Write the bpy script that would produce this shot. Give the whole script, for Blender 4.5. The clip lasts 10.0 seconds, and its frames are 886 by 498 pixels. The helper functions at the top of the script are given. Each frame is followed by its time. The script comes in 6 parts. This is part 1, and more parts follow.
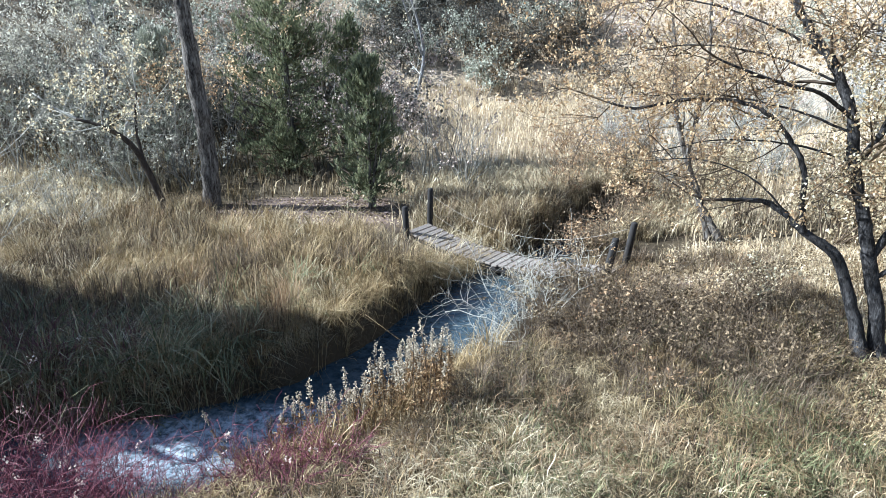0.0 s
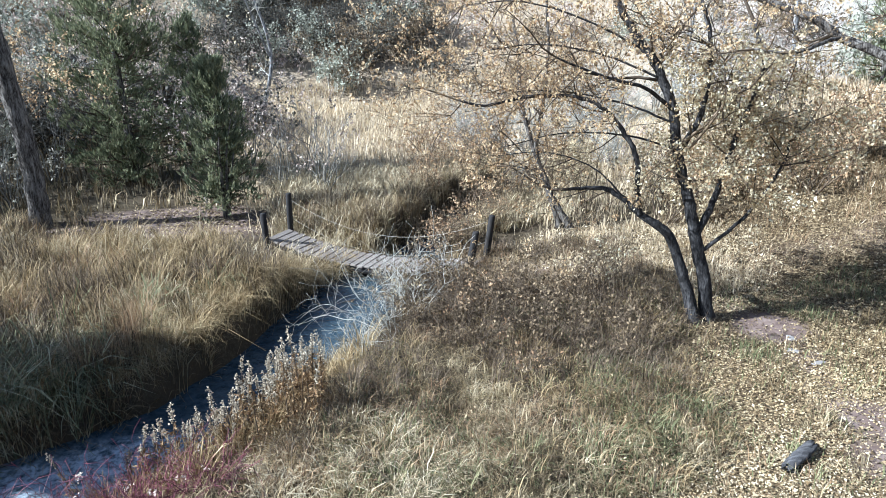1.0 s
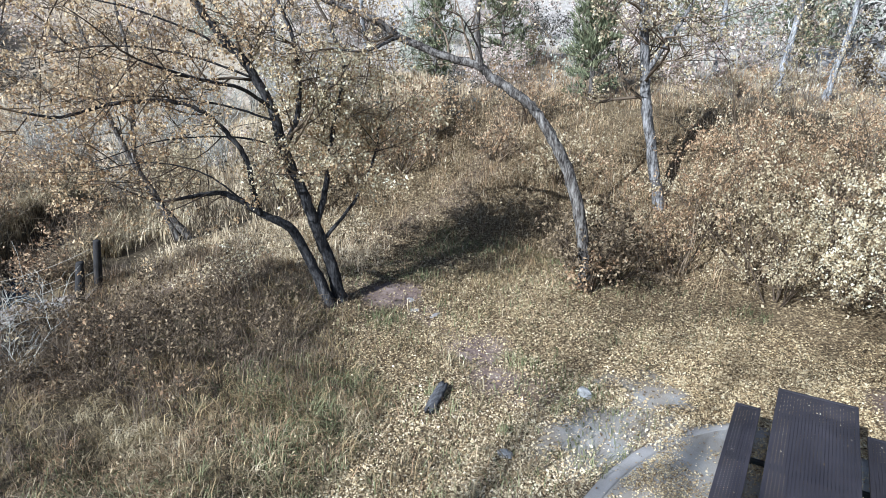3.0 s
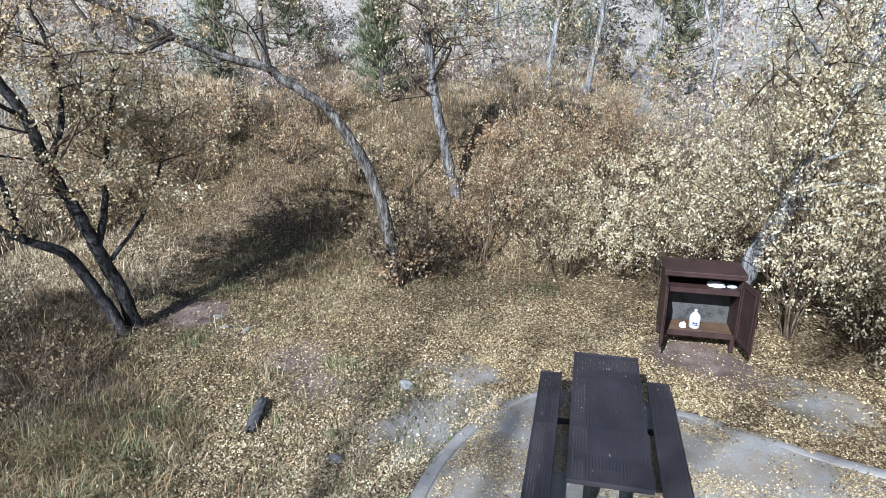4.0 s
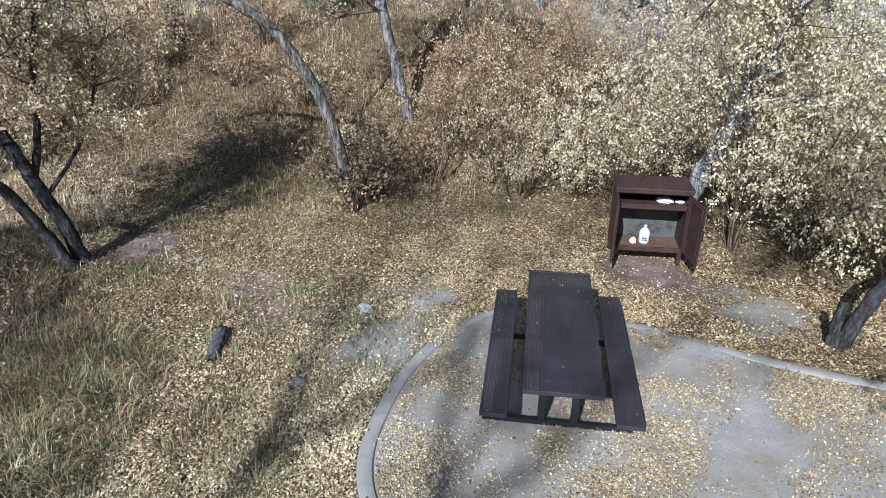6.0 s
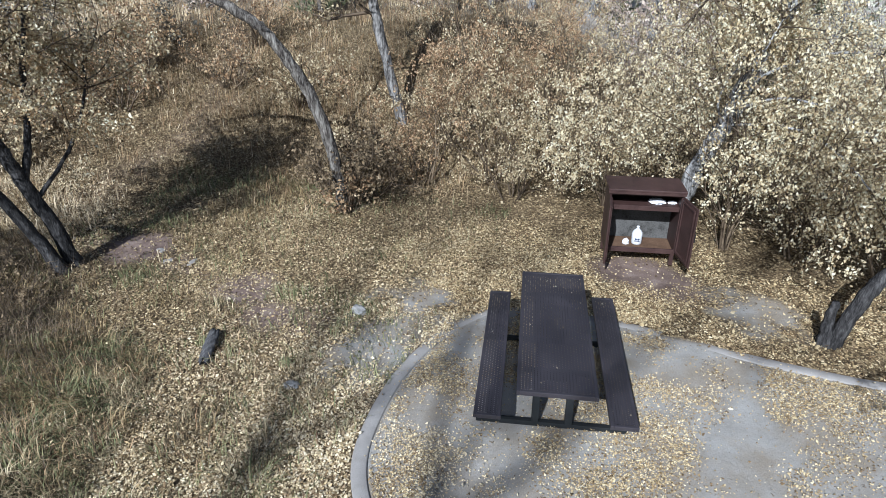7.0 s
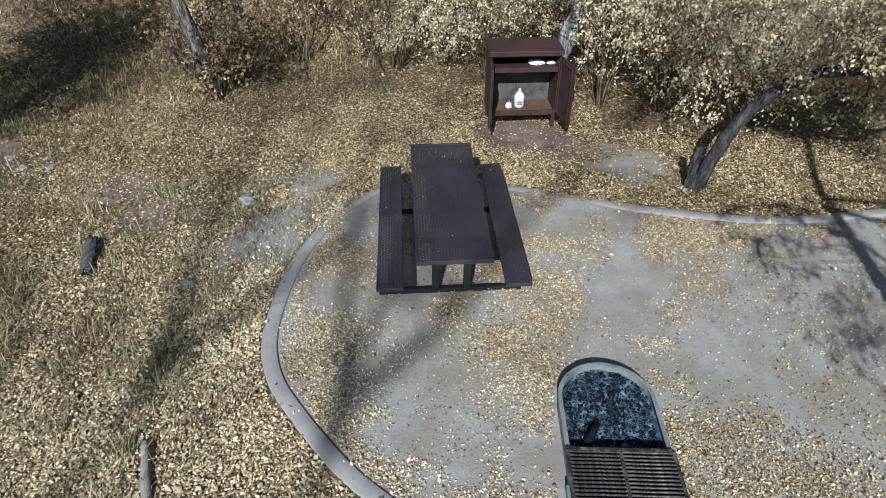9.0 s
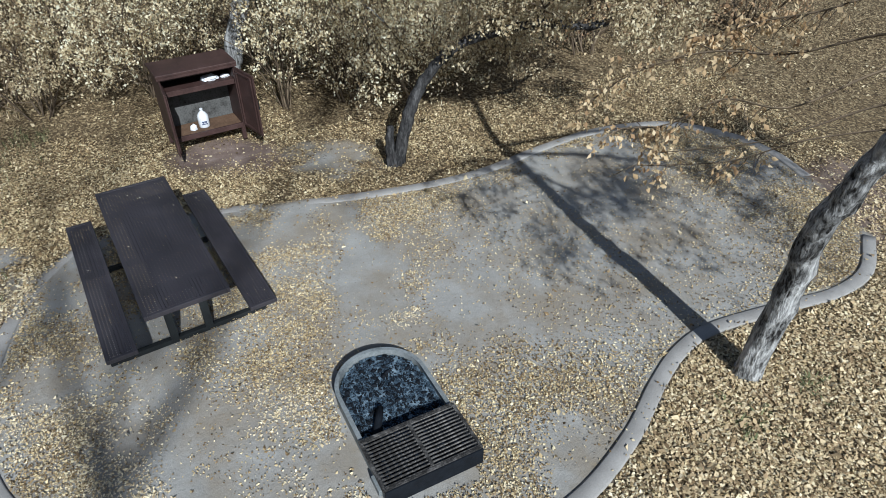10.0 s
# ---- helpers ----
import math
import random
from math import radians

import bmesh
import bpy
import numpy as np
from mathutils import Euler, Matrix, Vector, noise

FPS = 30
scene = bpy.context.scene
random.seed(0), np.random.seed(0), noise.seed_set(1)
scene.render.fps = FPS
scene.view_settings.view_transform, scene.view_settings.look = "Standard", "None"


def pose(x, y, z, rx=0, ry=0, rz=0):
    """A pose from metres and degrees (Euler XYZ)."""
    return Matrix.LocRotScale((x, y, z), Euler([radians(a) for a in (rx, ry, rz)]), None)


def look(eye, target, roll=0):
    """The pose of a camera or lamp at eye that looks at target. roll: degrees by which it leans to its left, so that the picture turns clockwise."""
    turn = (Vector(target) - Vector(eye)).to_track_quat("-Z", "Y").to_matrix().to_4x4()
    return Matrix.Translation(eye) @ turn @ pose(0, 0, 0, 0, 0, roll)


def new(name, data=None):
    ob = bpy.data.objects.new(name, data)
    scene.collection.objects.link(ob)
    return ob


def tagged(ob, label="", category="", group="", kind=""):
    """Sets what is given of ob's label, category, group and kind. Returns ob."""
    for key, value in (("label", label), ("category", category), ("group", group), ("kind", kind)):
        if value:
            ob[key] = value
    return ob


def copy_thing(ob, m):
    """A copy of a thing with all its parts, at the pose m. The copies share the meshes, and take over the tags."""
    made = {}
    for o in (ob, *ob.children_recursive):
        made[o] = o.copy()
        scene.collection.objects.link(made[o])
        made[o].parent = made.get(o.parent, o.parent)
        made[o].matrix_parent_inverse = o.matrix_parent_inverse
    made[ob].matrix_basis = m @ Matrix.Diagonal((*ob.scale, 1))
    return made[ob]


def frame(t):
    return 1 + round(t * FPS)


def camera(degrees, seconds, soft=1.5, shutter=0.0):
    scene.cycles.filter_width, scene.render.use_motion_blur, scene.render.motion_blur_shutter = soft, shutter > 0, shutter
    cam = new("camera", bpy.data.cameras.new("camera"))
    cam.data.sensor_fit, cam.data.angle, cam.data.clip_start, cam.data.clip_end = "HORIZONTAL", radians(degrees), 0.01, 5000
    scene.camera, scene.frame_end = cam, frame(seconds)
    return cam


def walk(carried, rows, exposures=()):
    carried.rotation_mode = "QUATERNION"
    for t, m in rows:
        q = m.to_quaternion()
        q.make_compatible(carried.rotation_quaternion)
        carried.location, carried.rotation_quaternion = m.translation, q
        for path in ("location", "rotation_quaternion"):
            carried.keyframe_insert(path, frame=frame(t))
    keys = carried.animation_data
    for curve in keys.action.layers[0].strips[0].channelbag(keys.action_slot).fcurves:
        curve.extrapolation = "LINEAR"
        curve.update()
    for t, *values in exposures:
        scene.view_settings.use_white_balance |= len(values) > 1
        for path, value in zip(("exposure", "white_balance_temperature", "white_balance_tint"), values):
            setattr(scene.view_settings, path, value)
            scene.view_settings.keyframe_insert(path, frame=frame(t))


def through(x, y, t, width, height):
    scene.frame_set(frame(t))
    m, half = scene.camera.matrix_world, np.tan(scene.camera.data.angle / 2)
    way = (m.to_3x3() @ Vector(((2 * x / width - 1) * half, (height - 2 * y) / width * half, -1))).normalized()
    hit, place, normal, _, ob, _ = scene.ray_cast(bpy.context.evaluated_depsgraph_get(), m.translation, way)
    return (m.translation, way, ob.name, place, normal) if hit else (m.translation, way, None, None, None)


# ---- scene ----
cam = camera(70.0, 10.0, soft=0.5)

EYE = (0.0, 0.0, 4.5)
# seconds, yaw, pitch of the hovering camera
TURNS = [
    (0.0, -0.00, -18.79),
    (0.5, -5.10, -18.81),
    (1.0, -12.90, -18.77),
    (1.5, -21.94, -18.76),
    (2.0, -29.92, -18.76),
    (2.5, -37.47, -18.74),
    (3.0, -47.44, -18.75),
    (3.2, -52.26, -18.75),
    (4.3, -67.59, -18.68),
    (4.5, -68.06, -18.66),
    (5.0, -68.70, -19.12),
    (5.2, -68.57, -20.89),
    (5.5, -68.94, -24.65),
    (5.7, -69.61, -25.49),
    (6.8, -70.37, -25.63),
    (7.0, -70.57, -25.55),
    (7.2, -70.97, -25.62),
    (7.4, -70.80, -27.82),
    (7.6, -70.78, -33.05),
    (7.8, -70.84, -36.79),
    (8.0, -70.89, -36.74),
    (8.5, -72.14, -36.83),
    (8.7, -74.53, -36.69),
    (9.0, -81.89, -36.75),
    (9.2, -88.74, -36.78),
    (9.5, -97.35, -36.66),
    (9.8, -106.39, -36.58),
    (10.0, -111.43, -36.51),
]
PATH = [(t, pose(*EYE, 90 + pitch, 0, yaw)) for t, yaw, pitch in TURNS]
walk(cam, PATH, exposures=((0.0, 1.58, 5480, 6), (1.0, 1.46, 5440, 7), (2.0, 1.20, 5440, 8), (4.5, 0.73, 5500, 9), (8.0, 0.51, 5700, 8), (10.0, 0.29, 5780, 5)))

# ---- light ----
SUN_AZ, SUN_EL = radians(-2), radians(36)  # heading of the light on the ground, height of the sun
beam = Vector((math.cos(SUN_AZ) * math.cos(SUN_EL), math.sin(SUN_AZ) * math.cos(SUN_EL), -math.sin(SUN_EL)))
sun_data = bpy.data.lights.new("sun", "SUN")
sun_data.energy, sun_data.angle, sun_data.color = 5.0, radians(0.55), (1.0, 0.965, 0.91)
sun = new("sun", sun_data)
sun.matrix_world = look(-beam * 60, (0, 0, 0))
world = bpy.data.worlds.new("sky")
scene.world = world
world.use_nodes = True
sky = world.node_tree.nodes.new("ShaderNodeTexSky")
sky.sky_type, sky.sun_disc, sky.sun_elevation, sky.sun_rotation = "NISHITA", False, SUN_EL, radians(270)
world.node_tree.links.new(sky.outputs["Color"], world.node_tree.nodes["Background"].inputs["Color"])
world.node_tree.nodes["Background"].inputs["Strength"].default_value = 0.055


# ---- materials ----
def material(name, rough=0.9, spec=0.2, metal=0.0):
    m = bpy.data.materials.new(name)
    m.use_nodes = True
    b = m.node_tree.nodes["Principled BSDF"]
    b.inputs["Roughness"].default_value, b.inputs["Metallic"].default_value = rough, metal
    b.inputs["Specular IOR Level"].default_value = spec
    return m, m.node_tree, b


def coords(nt, scale=(1, 1, 1)):
    tc = nt.nodes.new("ShaderNodeNewGeometry")
    mp = nt.nodes.new("ShaderNodeMapping")
    mp.inputs["Scale"].default_value = scale
    nt.links.new(tc.outputs["Position"], mp.inputs["Vector"])
    return mp.outputs["Vector"]


def local(nt, scale=(1, 1, 1)):
    tc = nt.nodes.new("ShaderNodeTexCoord")
    mp = nt.nodes.new("ShaderNodeMapping")
    mp.inputs["Scale"].default_value = scale
    nt.links.new(tc.outputs["Object"], mp.inputs["Vector"])
    return mp.outputs["Vector"]


def tex(nt, vec, scale, detail=4.0, rough=0.6):
    n = nt.nodes.new("ShaderNodeTexNoise")
    n.inputs["Scale"].default_value, n.inputs["Detail"].default_value, n.inputs["Roughness"].default_value = scale, detail, rough
    nt.links.new(vec, n.inputs["Vector"])
    return n.outputs["Fac"]


def ramp(nt, fac, stops):
    n = nt.nodes.new("ShaderNodeValToRGB")
    el = n.color_ramp.elements
    while len(el) < len(stops):
        el.new(0.5)
    for e, (p, c) in zip(el, stops):
        e.position, e.color = p, (*c, 1)
    nt.links.new(fac, n.inputs["Fac"])
    return n.outputs["Color"]


def mix(nt, fac, a, b, mode="MIX"):
    n = nt.nodes.new("ShaderNodeMix")
    n.data_type, n.blend_type = "RGBA", mode
    for sock, v in ((n.inputs[0], fac), (n.inputs[6], a), (n.inputs[7], b)):
        if hasattr(v, "is_linked"):
            nt.links.new(v, sock)
        elif isinstance(v, tuple):
            sock.default_value = (*v, 1)
        else:
            sock.default_value = v
    return n.outputs[2]


def calc(nt, op, a, b=0.0):
    n = nt.nodes.new("ShaderNodeMath")
    n.operation, n.use_clamp = op, op in ("MULTIPLY", "ADD", "SUBTRACT")
    for sock, v in zip(n.inputs, (a, b)):
        if hasattr(v, "is_linked"):
            nt.links.new(v, sock)
        else:
            sock.default_value = v
    return n.outputs[0]


def bump(nt, b, height, strength=0.5, dist=0.02):
    n = nt.nodes.new("ShaderNodeBump")
    n.inputs["Strength"].default_value, n.inputs["Distance"].default_value = strength, dist
    nt.links.new(height, n.inputs["Height"])
    nt.links.new(n.outputs["Normal"], b.inputs["Normal"])


def attribute(nt, name):
    n = nt.nodes.new("ShaderNodeAttribute")
    n.attribute_name = name
    return n.outputs["Fac"]


def mat_noise(name, stops, scale=8.0, fine=60.0, rough=0.9, spec=0.2, metal=0.0, relief=0.4, dist=0.01, stretch=(1, 1, 1)):
    m, nt, b = material(name, rough, spec, metal)
    v = local(nt, stretch)
    big, small = tex(nt, v, scale), tex(nt, v, fine, 6.0)
    c = mix(nt, 0.45, ramp(nt, big, stops), ramp(nt, small, stops))
    nt.links.new(c, b.inputs["Base Color"])
    bump(nt, b, calc(nt, "ADD", calc(nt, "MULTIPLY", big, 0.4), calc(nt, "MULTIPLY", small, 0.6)), relief, dist)
    return m


def soft(c, k=0.5, gain=1.12):
    """A bleached shade of a colour."""
    g = 0.3 * c[0] + 0.55 * c[1] + 0.15 * c[2]
    return tuple(min(0.86, (v * (1 - k) + g * w * k) * gain) for v, w in zip(c, (0.99, 1.02, 0.86)))


def mat_leaf(name, stops, through=0.3, rough=0.7, bleach=0.5, patchy=0.0):
    """Thin dry leaves or blades: a colour for each island, light passing through."""
    m, nt, b = material(name, rough, 0.25)
    geo = nt.nodes.new("ShaderNodeNewGeometry")
    grain = tex(nt, coords(nt), 1.1, 3.0)
    if patchy:
        clumps = ramp(nt, tex(nt, coords(nt), 2.3, 2.0), [(0.33, (0, 0, 0)), (0.67, (1, 1, 1))])
        pick = calc(nt, "ADD", calc(nt, "MULTIPLY", geo.outputs["Random Per Island"], 0.95 - patchy), calc(nt, "MULTIPLY", clumps, patchy))
    else:
        pick = calc(nt, "ADD", calc(nt, "MULTIPLY", geo.outputs["Random Per Island"], 0.75), calc(nt, "MULTIPLY", grain, 0.3))
    c = ramp(nt, pick, [(p, soft(q, bleach)) for p, q in stops])
    nt.links.new(c, b.inputs["Base Color"])
    if through:
        tl = nt.nodes.new("ShaderNodeBsdfTranslucent")
        nt.links.new(c, tl.inputs["Color"])
        mx = nt.nodes.new("ShaderNodeMixShader")
        mx.inputs["Fac"].default_value = through
        nt.links.new(b.outputs[0], mx.inputs[1])
        nt.links.new(tl.outputs[0], mx.inputs[2])
        nt.links.new(mx.outputs[0], nt.nodes["Material Output"].inputs["Surface"])
    return m


TAN = mat_leaf("tan_leaves", [(0.1, (0.16, 0.10, 0.048)), (0.35, (0.38, 0.275, 0.14)), (0.7, (0.57, 0.46, 0.27)), (0.97, (0.75, 0.66, 0.47))], 0.38, bleach=0.3)
AUTUMN = mat_leaf("orange_tan_leaves", [(0.1, (0.22, 0.125, 0.065)), (0.35, (0.45, 0.305, 0.16)), (0.7, (0.62, 0.475, 0.285)), (0.97, (0.76, 0.62, 0.41))], 0.42, bleach=0.1)
CREAM = mat_leaf("cream_leaves", [(0.1, (0.15, 0.095, 0.045)), (0.32, (0.48, 0.38, 0.22)), (0.62, (0.72, 0.625, 0.42)), (0.95, (0.86, 0.81, 0.62))], 0.4, bleach=0.12)
RUST = mat_leaf("rust_leaves", [(0.1, (0.16, 0.08, 0.04)), (0.4, (0.36, 0.20, 0.09)), (0.7, (0.48, 0.31, 0.15)), (0.95, (0.58, 0.44, 0.28))], bleach=0.3)
SCRUB = mat_leaf("dark_scrub_leaves", [(0.1, (0.035, 0.032, 0.026)), (0.5, (0.085, 0.075, 0.06)), (0.95, (0.18, 0.165, 0.14))])
# bleached grass on the far hill, its grey also holding painted haze
HILL = mat_leaf("bleached_hill_grass", [(0.1, (0.28, 0.25, 0.20)), (0.5, (0.50, 0.46, 0.38)), (0.95, (0.62, 0.595, 0.55))], 0.2)
FROST = mat_leaf("grey_cream_leaves", [(0.1, (0.16, 0.14, 0.11)), (0.4, (0.36, 0.33, 0.27)), (0.7, (0.56, 0.53, 0.45)), (0.95, (0.78, 0.75, 0.66))], bleach=0.3)
PINK = mat_leaf("pinkish_leaves", [(0.1, (0.26, 0.18, 0.155)), (0.5, (0.48, 0.36, 0.32)), (0.95, (0.68, 0.59, 0.53))], bleach=0.3)
LITTER = mat_leaf("fallen_leaves", [(0.08, (0.05, 0.032, 0.017)), (0.3, (0.19, 0.125, 0.062)), (0.55, (0.40, 0.295, 0.15)), (0.78, (0.56, 0.455, 0.265)), (0.97, (0.80, 0.70, 0.48))], 0.12, bleach=0.12)
PALELITTER = mat_leaf("bleached_fallen_leaves", [(0.08, (0.10, 0.062, 0.034)), (0.22, (0.30, 0.215, 0.125)), (0.45, (0.52, 0.42, 0.26)), (0.7, (0.62, 0.52, 0.345)), (0.97, (0.77, 0.69, 0.52))], 0.12, bleach=0.15)
DIMTWIG = mat_leaf("grey_brown_twigs", [(0.1, (0.08, 0.07, 0.062)), (0.5, (0.20, 0.18, 0.165)), (0.95, (0.38, 0.35, 0.33))], 0.0)
STRAW = mat_leaf("straw_grass", [(0.2, (0.05, 0.036, 0.019)), (0.45, (0.20, 0.148, 0.08)), (0.72, (0.42, 0.34, 0.20)), (0.96, (0.72, 0.63, 0.45))], 0.2, bleach=0.1, patchy=0.5)
GOLD = mat_leaf("golden_grass", [(0.12, (0.06, 0.042, 0.02)), (0.38, (0.22, 0.155, 0.075)), (0.68, (0.38, 0.29, 0.15)), (0.95, (0.60, 0.50, 0.31))], 0.2, bleach=0.08, patchy=0.45)
PALE = mat_leaf("pale_meadow_grass", [(0.12, (0.26, 0.20, 0.125)), (0.4, (0.50, 0.405, 0.265)), (0.7, (0.60, 0.50, 0.345)), (0.95, (0.76, 0.66, 0.49))], 0.25, bleach=0.08)
DRYGREEN = mat_leaf("dry_green_grass", [(0.18, (0.035, 0.028, 0.015)), (0.45, (0.16, 0.126, 0.07)), (0.72, (0.37, 0.305, 0.185)), (0.96, (0.66, 0.585, 0.42))], 0.2, bleach=0.08, patchy=0.55)
BRUSH = mat_leaf("dark_brush_leaves", [(0.1, (0.04, 0.028, 0.017)), (0.45, (0.155, 0.115, 0.07)), (0.8, (0.25, 0.185, 0.11)), (0.97, (0.38, 0.30, 0.19))], 0.2, bleach=0.1)
NEARLITTER = mat_leaf("golden_fallen_leaves", [(0.08, (0.20, 0.13, 0.07)), (0.35, (0.40, 0.295, 0.165)), (0.65, (0.56, 0.445, 0.27)), (0.97, (0.74, 0.635, 0.44))], 0.15, bleach=0.12)
BROWNLITTER = mat_leaf("brown_fallen_leaves", [(0.08, (0.04, 0.026, 0.014)), (0.35, (0.14, 0.092, 0.046)), (0.65, (0.29, 0.21, 0.108)), (0.85, (0.44, 0.345, 0.195)), (0.97, (0.66, 0.565, 0.38))], 0.12, bleach=0.2)
BLEACHED = mat_leaf("bleached_straw", [(0.12, (0.16, 0.12, 0.07)), (0.35, (0.34, 0.275, 0.165)), (0.65, (0.55, 0.47, 0.315)), (0.95, (0.80, 0.72, 0.55))], 0.2, bleach=0.08, patchy=0.35)
PALEGREEN = mat_leaf("pale_green_blades", [(0.1, (0.06, 0.075, 0.035)), (0.5, (0.19, 0.20, 0.10)), (0.8, (0.36, 0.34, 0.19)), (0.97, (0.60, 0.56, 0.38))], 0.25, bleach=0.1)
GREENISH = mat_leaf("green_grass", [(0.1, (0.07, 0.085, 0.035)), (0.5, (0.15, 0.165, 0.07)), (0.95, (0.27, 0.26, 0.13))], 0.2, bleach=0.15)
JUNIPER = mat_leaf("juniper_needles", [(0.1, (0.05, 0.064, 0.034)), (0.5, (0.155, 0.178, 0.092)), (0.95, (0.34, 0.345, 0.195))], 0.3, bleach=0.2, patchy=0.4)
SAGE = mat_leaf("sage_leaves", [(0.1, (0.15, 0.165, 0.12)), (0.5, (0.30, 0.32, 0.245)), (0.95, (0.48, 0.485, 0.39))], 0.25)
REDSTEM = mat_leaf("red_stems", [(0.1, (0.035, 0.010, 0.018)), (0.5, (0.125, 0.028, 0.05)), (0.95, (0.30, 0.115, 0.135))], 0.0, 0.5, 0.05)
GREYTWIG = mat_leaf("grey_twigs", [(0.1, (0.13, 0.12, 0.11)), (0.5, (0.30, 0.285, 0.265)), (0.95, (0.50, 0.48, 0.455))], 0.0)
BROWNTWIG = mat_leaf("brown_twigs", [(0.1, (0.035, 0.025, 0.017)), (0.5, (0.088, 0.064, 0.043)), (0.95, (0.18, 0.135, 0.09))], 0.0, bleach=0.1)
STALK = mat_leaf("withered_stalk_leaves", [(0.1, (0.09, 0.05, 0.024)), (0.5, (0.25, 0.155, 0.075)), (0.95, (0.48, 0.36, 0.20))], 0.2, bleach=0.05)
FLUFF = mat_leaf("seed_fluff", [(0.1, (0.26, 0.21, 0.145)), (0.5, (0.42, 0.355, 0.26)), (0.95, (0.58, 0.52, 0.41))], 0.25, bleach=0.2)

BARK = mat_noise("dark_bark", [(0.25, (0.02, 0.017, 0.015)), (0.5, (0.06, 0.05, 0.043)), (0.75, (0.16, 0.142, 0.125))], 5, 28, 0.95, 0.1, relief=1.0, dist=0.02, stretch=(3, 3, 0.7))
DUSKBARK = mat_noise("dark_grey_bark", [(0.35, (0.012, 0.012, 0.013)), (0.5, (0.038, 0.037, 0.038)), (0.66, (0.12, 0.118, 0.12)), (0.78, (0.24, 0.238, 0.24))], 6, 26, 0.95, 0.1, relief=1.0, dist=0.03, stretch=(2.8, 2.8, 0.65))
GREYBARK = mat_noise("grey_bark", [(0.40, (0.022, 0.019, 0.018)), (0.49, (0.10, 0.09, 0.082)), (0.58, (0.24, 0.225, 0.205)), (0.68, (0.40, 0.385, 0.36))], 5, 22, 0.95, 0.1, relief=1.0, dist=0.05, stretch=(3, 3, 0.6))
PATCHBARK = mat_noise("patchy_pale_bark", [(0.40, (0.02, 0.019, 0.019)), (0.46, (0.12, 0.12, 0.12)), (0.53, (0.36, 0.363, 0.365)), (0.66, (0.60, 0.605, 0.61))], 4, 17, 0.95, 0.1, relief=1.0, dist=0.06, stretch=(2.2, 2.2, 0.7))
LIGHTBARK = mat_noise("light_grey_bark", [(0.40, (0.03, 0.028, 0.028)), (0.48, (0.12, 0.115, 0.112)), (0.57, (0.27, 0.265, 0.26)), (0.68, (0.42, 0.415, 0.41))], 6, 22, 0.95, 0.1, relief=1.0, dist=0.04, stretch=(2.6, 2.6, 0.6))
WHITEBARK = mat_noise("pale_bark", [(0.38, (0.04, 0.038, 0.037)), (0.47, (0.16, 0.16, 0.162)), (0.56, (0.36, 0.365, 0.37)), (0.70, (0.55, 0.555, 0.56))], 4, 18, 0.95, 0.1, relief=1.0, dist=0.05, stretch=(2.4, 2.4, 0.55))
CONCRETE = mat_noise("worn_concrete", [(0.3, (0.20, 0.19, 0.18)), (0.55, (0.29, 0.28, 0.27)), (0.75, (0.36, 0.35, 0.34))], 4, 90, 0.92, 0.2, relief=0.3, dist=0.004)
PLANK = mat_noise("weathered_planks", [(0.3, (0.10, 0.086, 0.076)), (0.5, (0.21, 0.187, 0.168)), (0.75, (0.36, 0.33, 0.305))], 6, 50, 0.9, 0.15, relief=0.5, dist=0.006, stretch=(1, 6, 6))
POSTWOOD = mat_noise("dark_post_wood", [(0.3, (0.016, 0.015, 0.015)), (0.6, (0.042, 0.041, 0.041)), (0.85, (0.11, 0.105, 0.10))], 7, 40, 0.9, 0.15, relief=0.7, dist=0.01, stretch=(4, 4, 0.8))
BILLET = mat_noise("dark_weathered_log", [(0.3, (0.035, 0.034, 0.035)), (0.5, (0.10, 0.10, 0.105)), (0.8, (0.24, 0.24, 0.25))], 6, 45, 0.95, 0.1, relief=1.0, dist=0.02, stretch=(0.8, 5, 5))
LOGWOOD = mat_noise("grey_log_wood", [(0.3, (0.12, 0.105, 0.095)), (0.5, (0.31, 0.285, 0.265)), (0.8, (0.52, 0.49, 0.465))], 6, 45, 0.95, 0.1, relief=0.9, dist=0.015, stretch=(0.8, 5, 5))
TABLE = mat_noise("dark_coated_steel", [(0.3, (0.020, 0.018, 0.022)), (0.55, (0.036, 0.033, 0.040)), (0.8, (0.062, 0.056, 0.066))], 3, 120, 0.5, 0.4, relief=0.1, dist=0.002)
STEEL = mat_noise("black_painted_steel", [(0.3, (0.008, 0.009, 0.010)), (0.6, (0.016, 0.019, 0.021)), (0.85, (0.028, 0.033, 0.037))], 6, 90, 0.75, 0.25, 0.0, relief=0.2, dist=0.002)
RUSTBOX = mat_noise("brown_painted_steel", [(0.28, (0.024, 0.014, 0.013)), (0.5, (0.044, 0.023, 0.021)), (0.72, (0.072, 0.042, 0.038)), (0.9, (0.16, 0.095, 0.07))], 5, 45, 0.55, 0.35, relief=0.3, dist=0.003)
INSIDE = mat_noise("worn_grey_lining", [(0.36, (0.02, 0.019, 0.018)), (0.46, (0.08, 0.08, 0.079)), (0.8, (0.135, 0.136, 0.135))], 4, 40, 0.8, 0.2, relief=0.2, dist=0.003)
SHELFWOOD = mat_noise("rusty_shelf_floor", [(0.28, (0.06, 0.038, 0.026)), (0.5, (0.115, 0.07, 0.045)), (0.8, (0.19, 0.125, 0.085))], 5, 45, 0.8, 0.2, relief=0.3, dist=0.003)
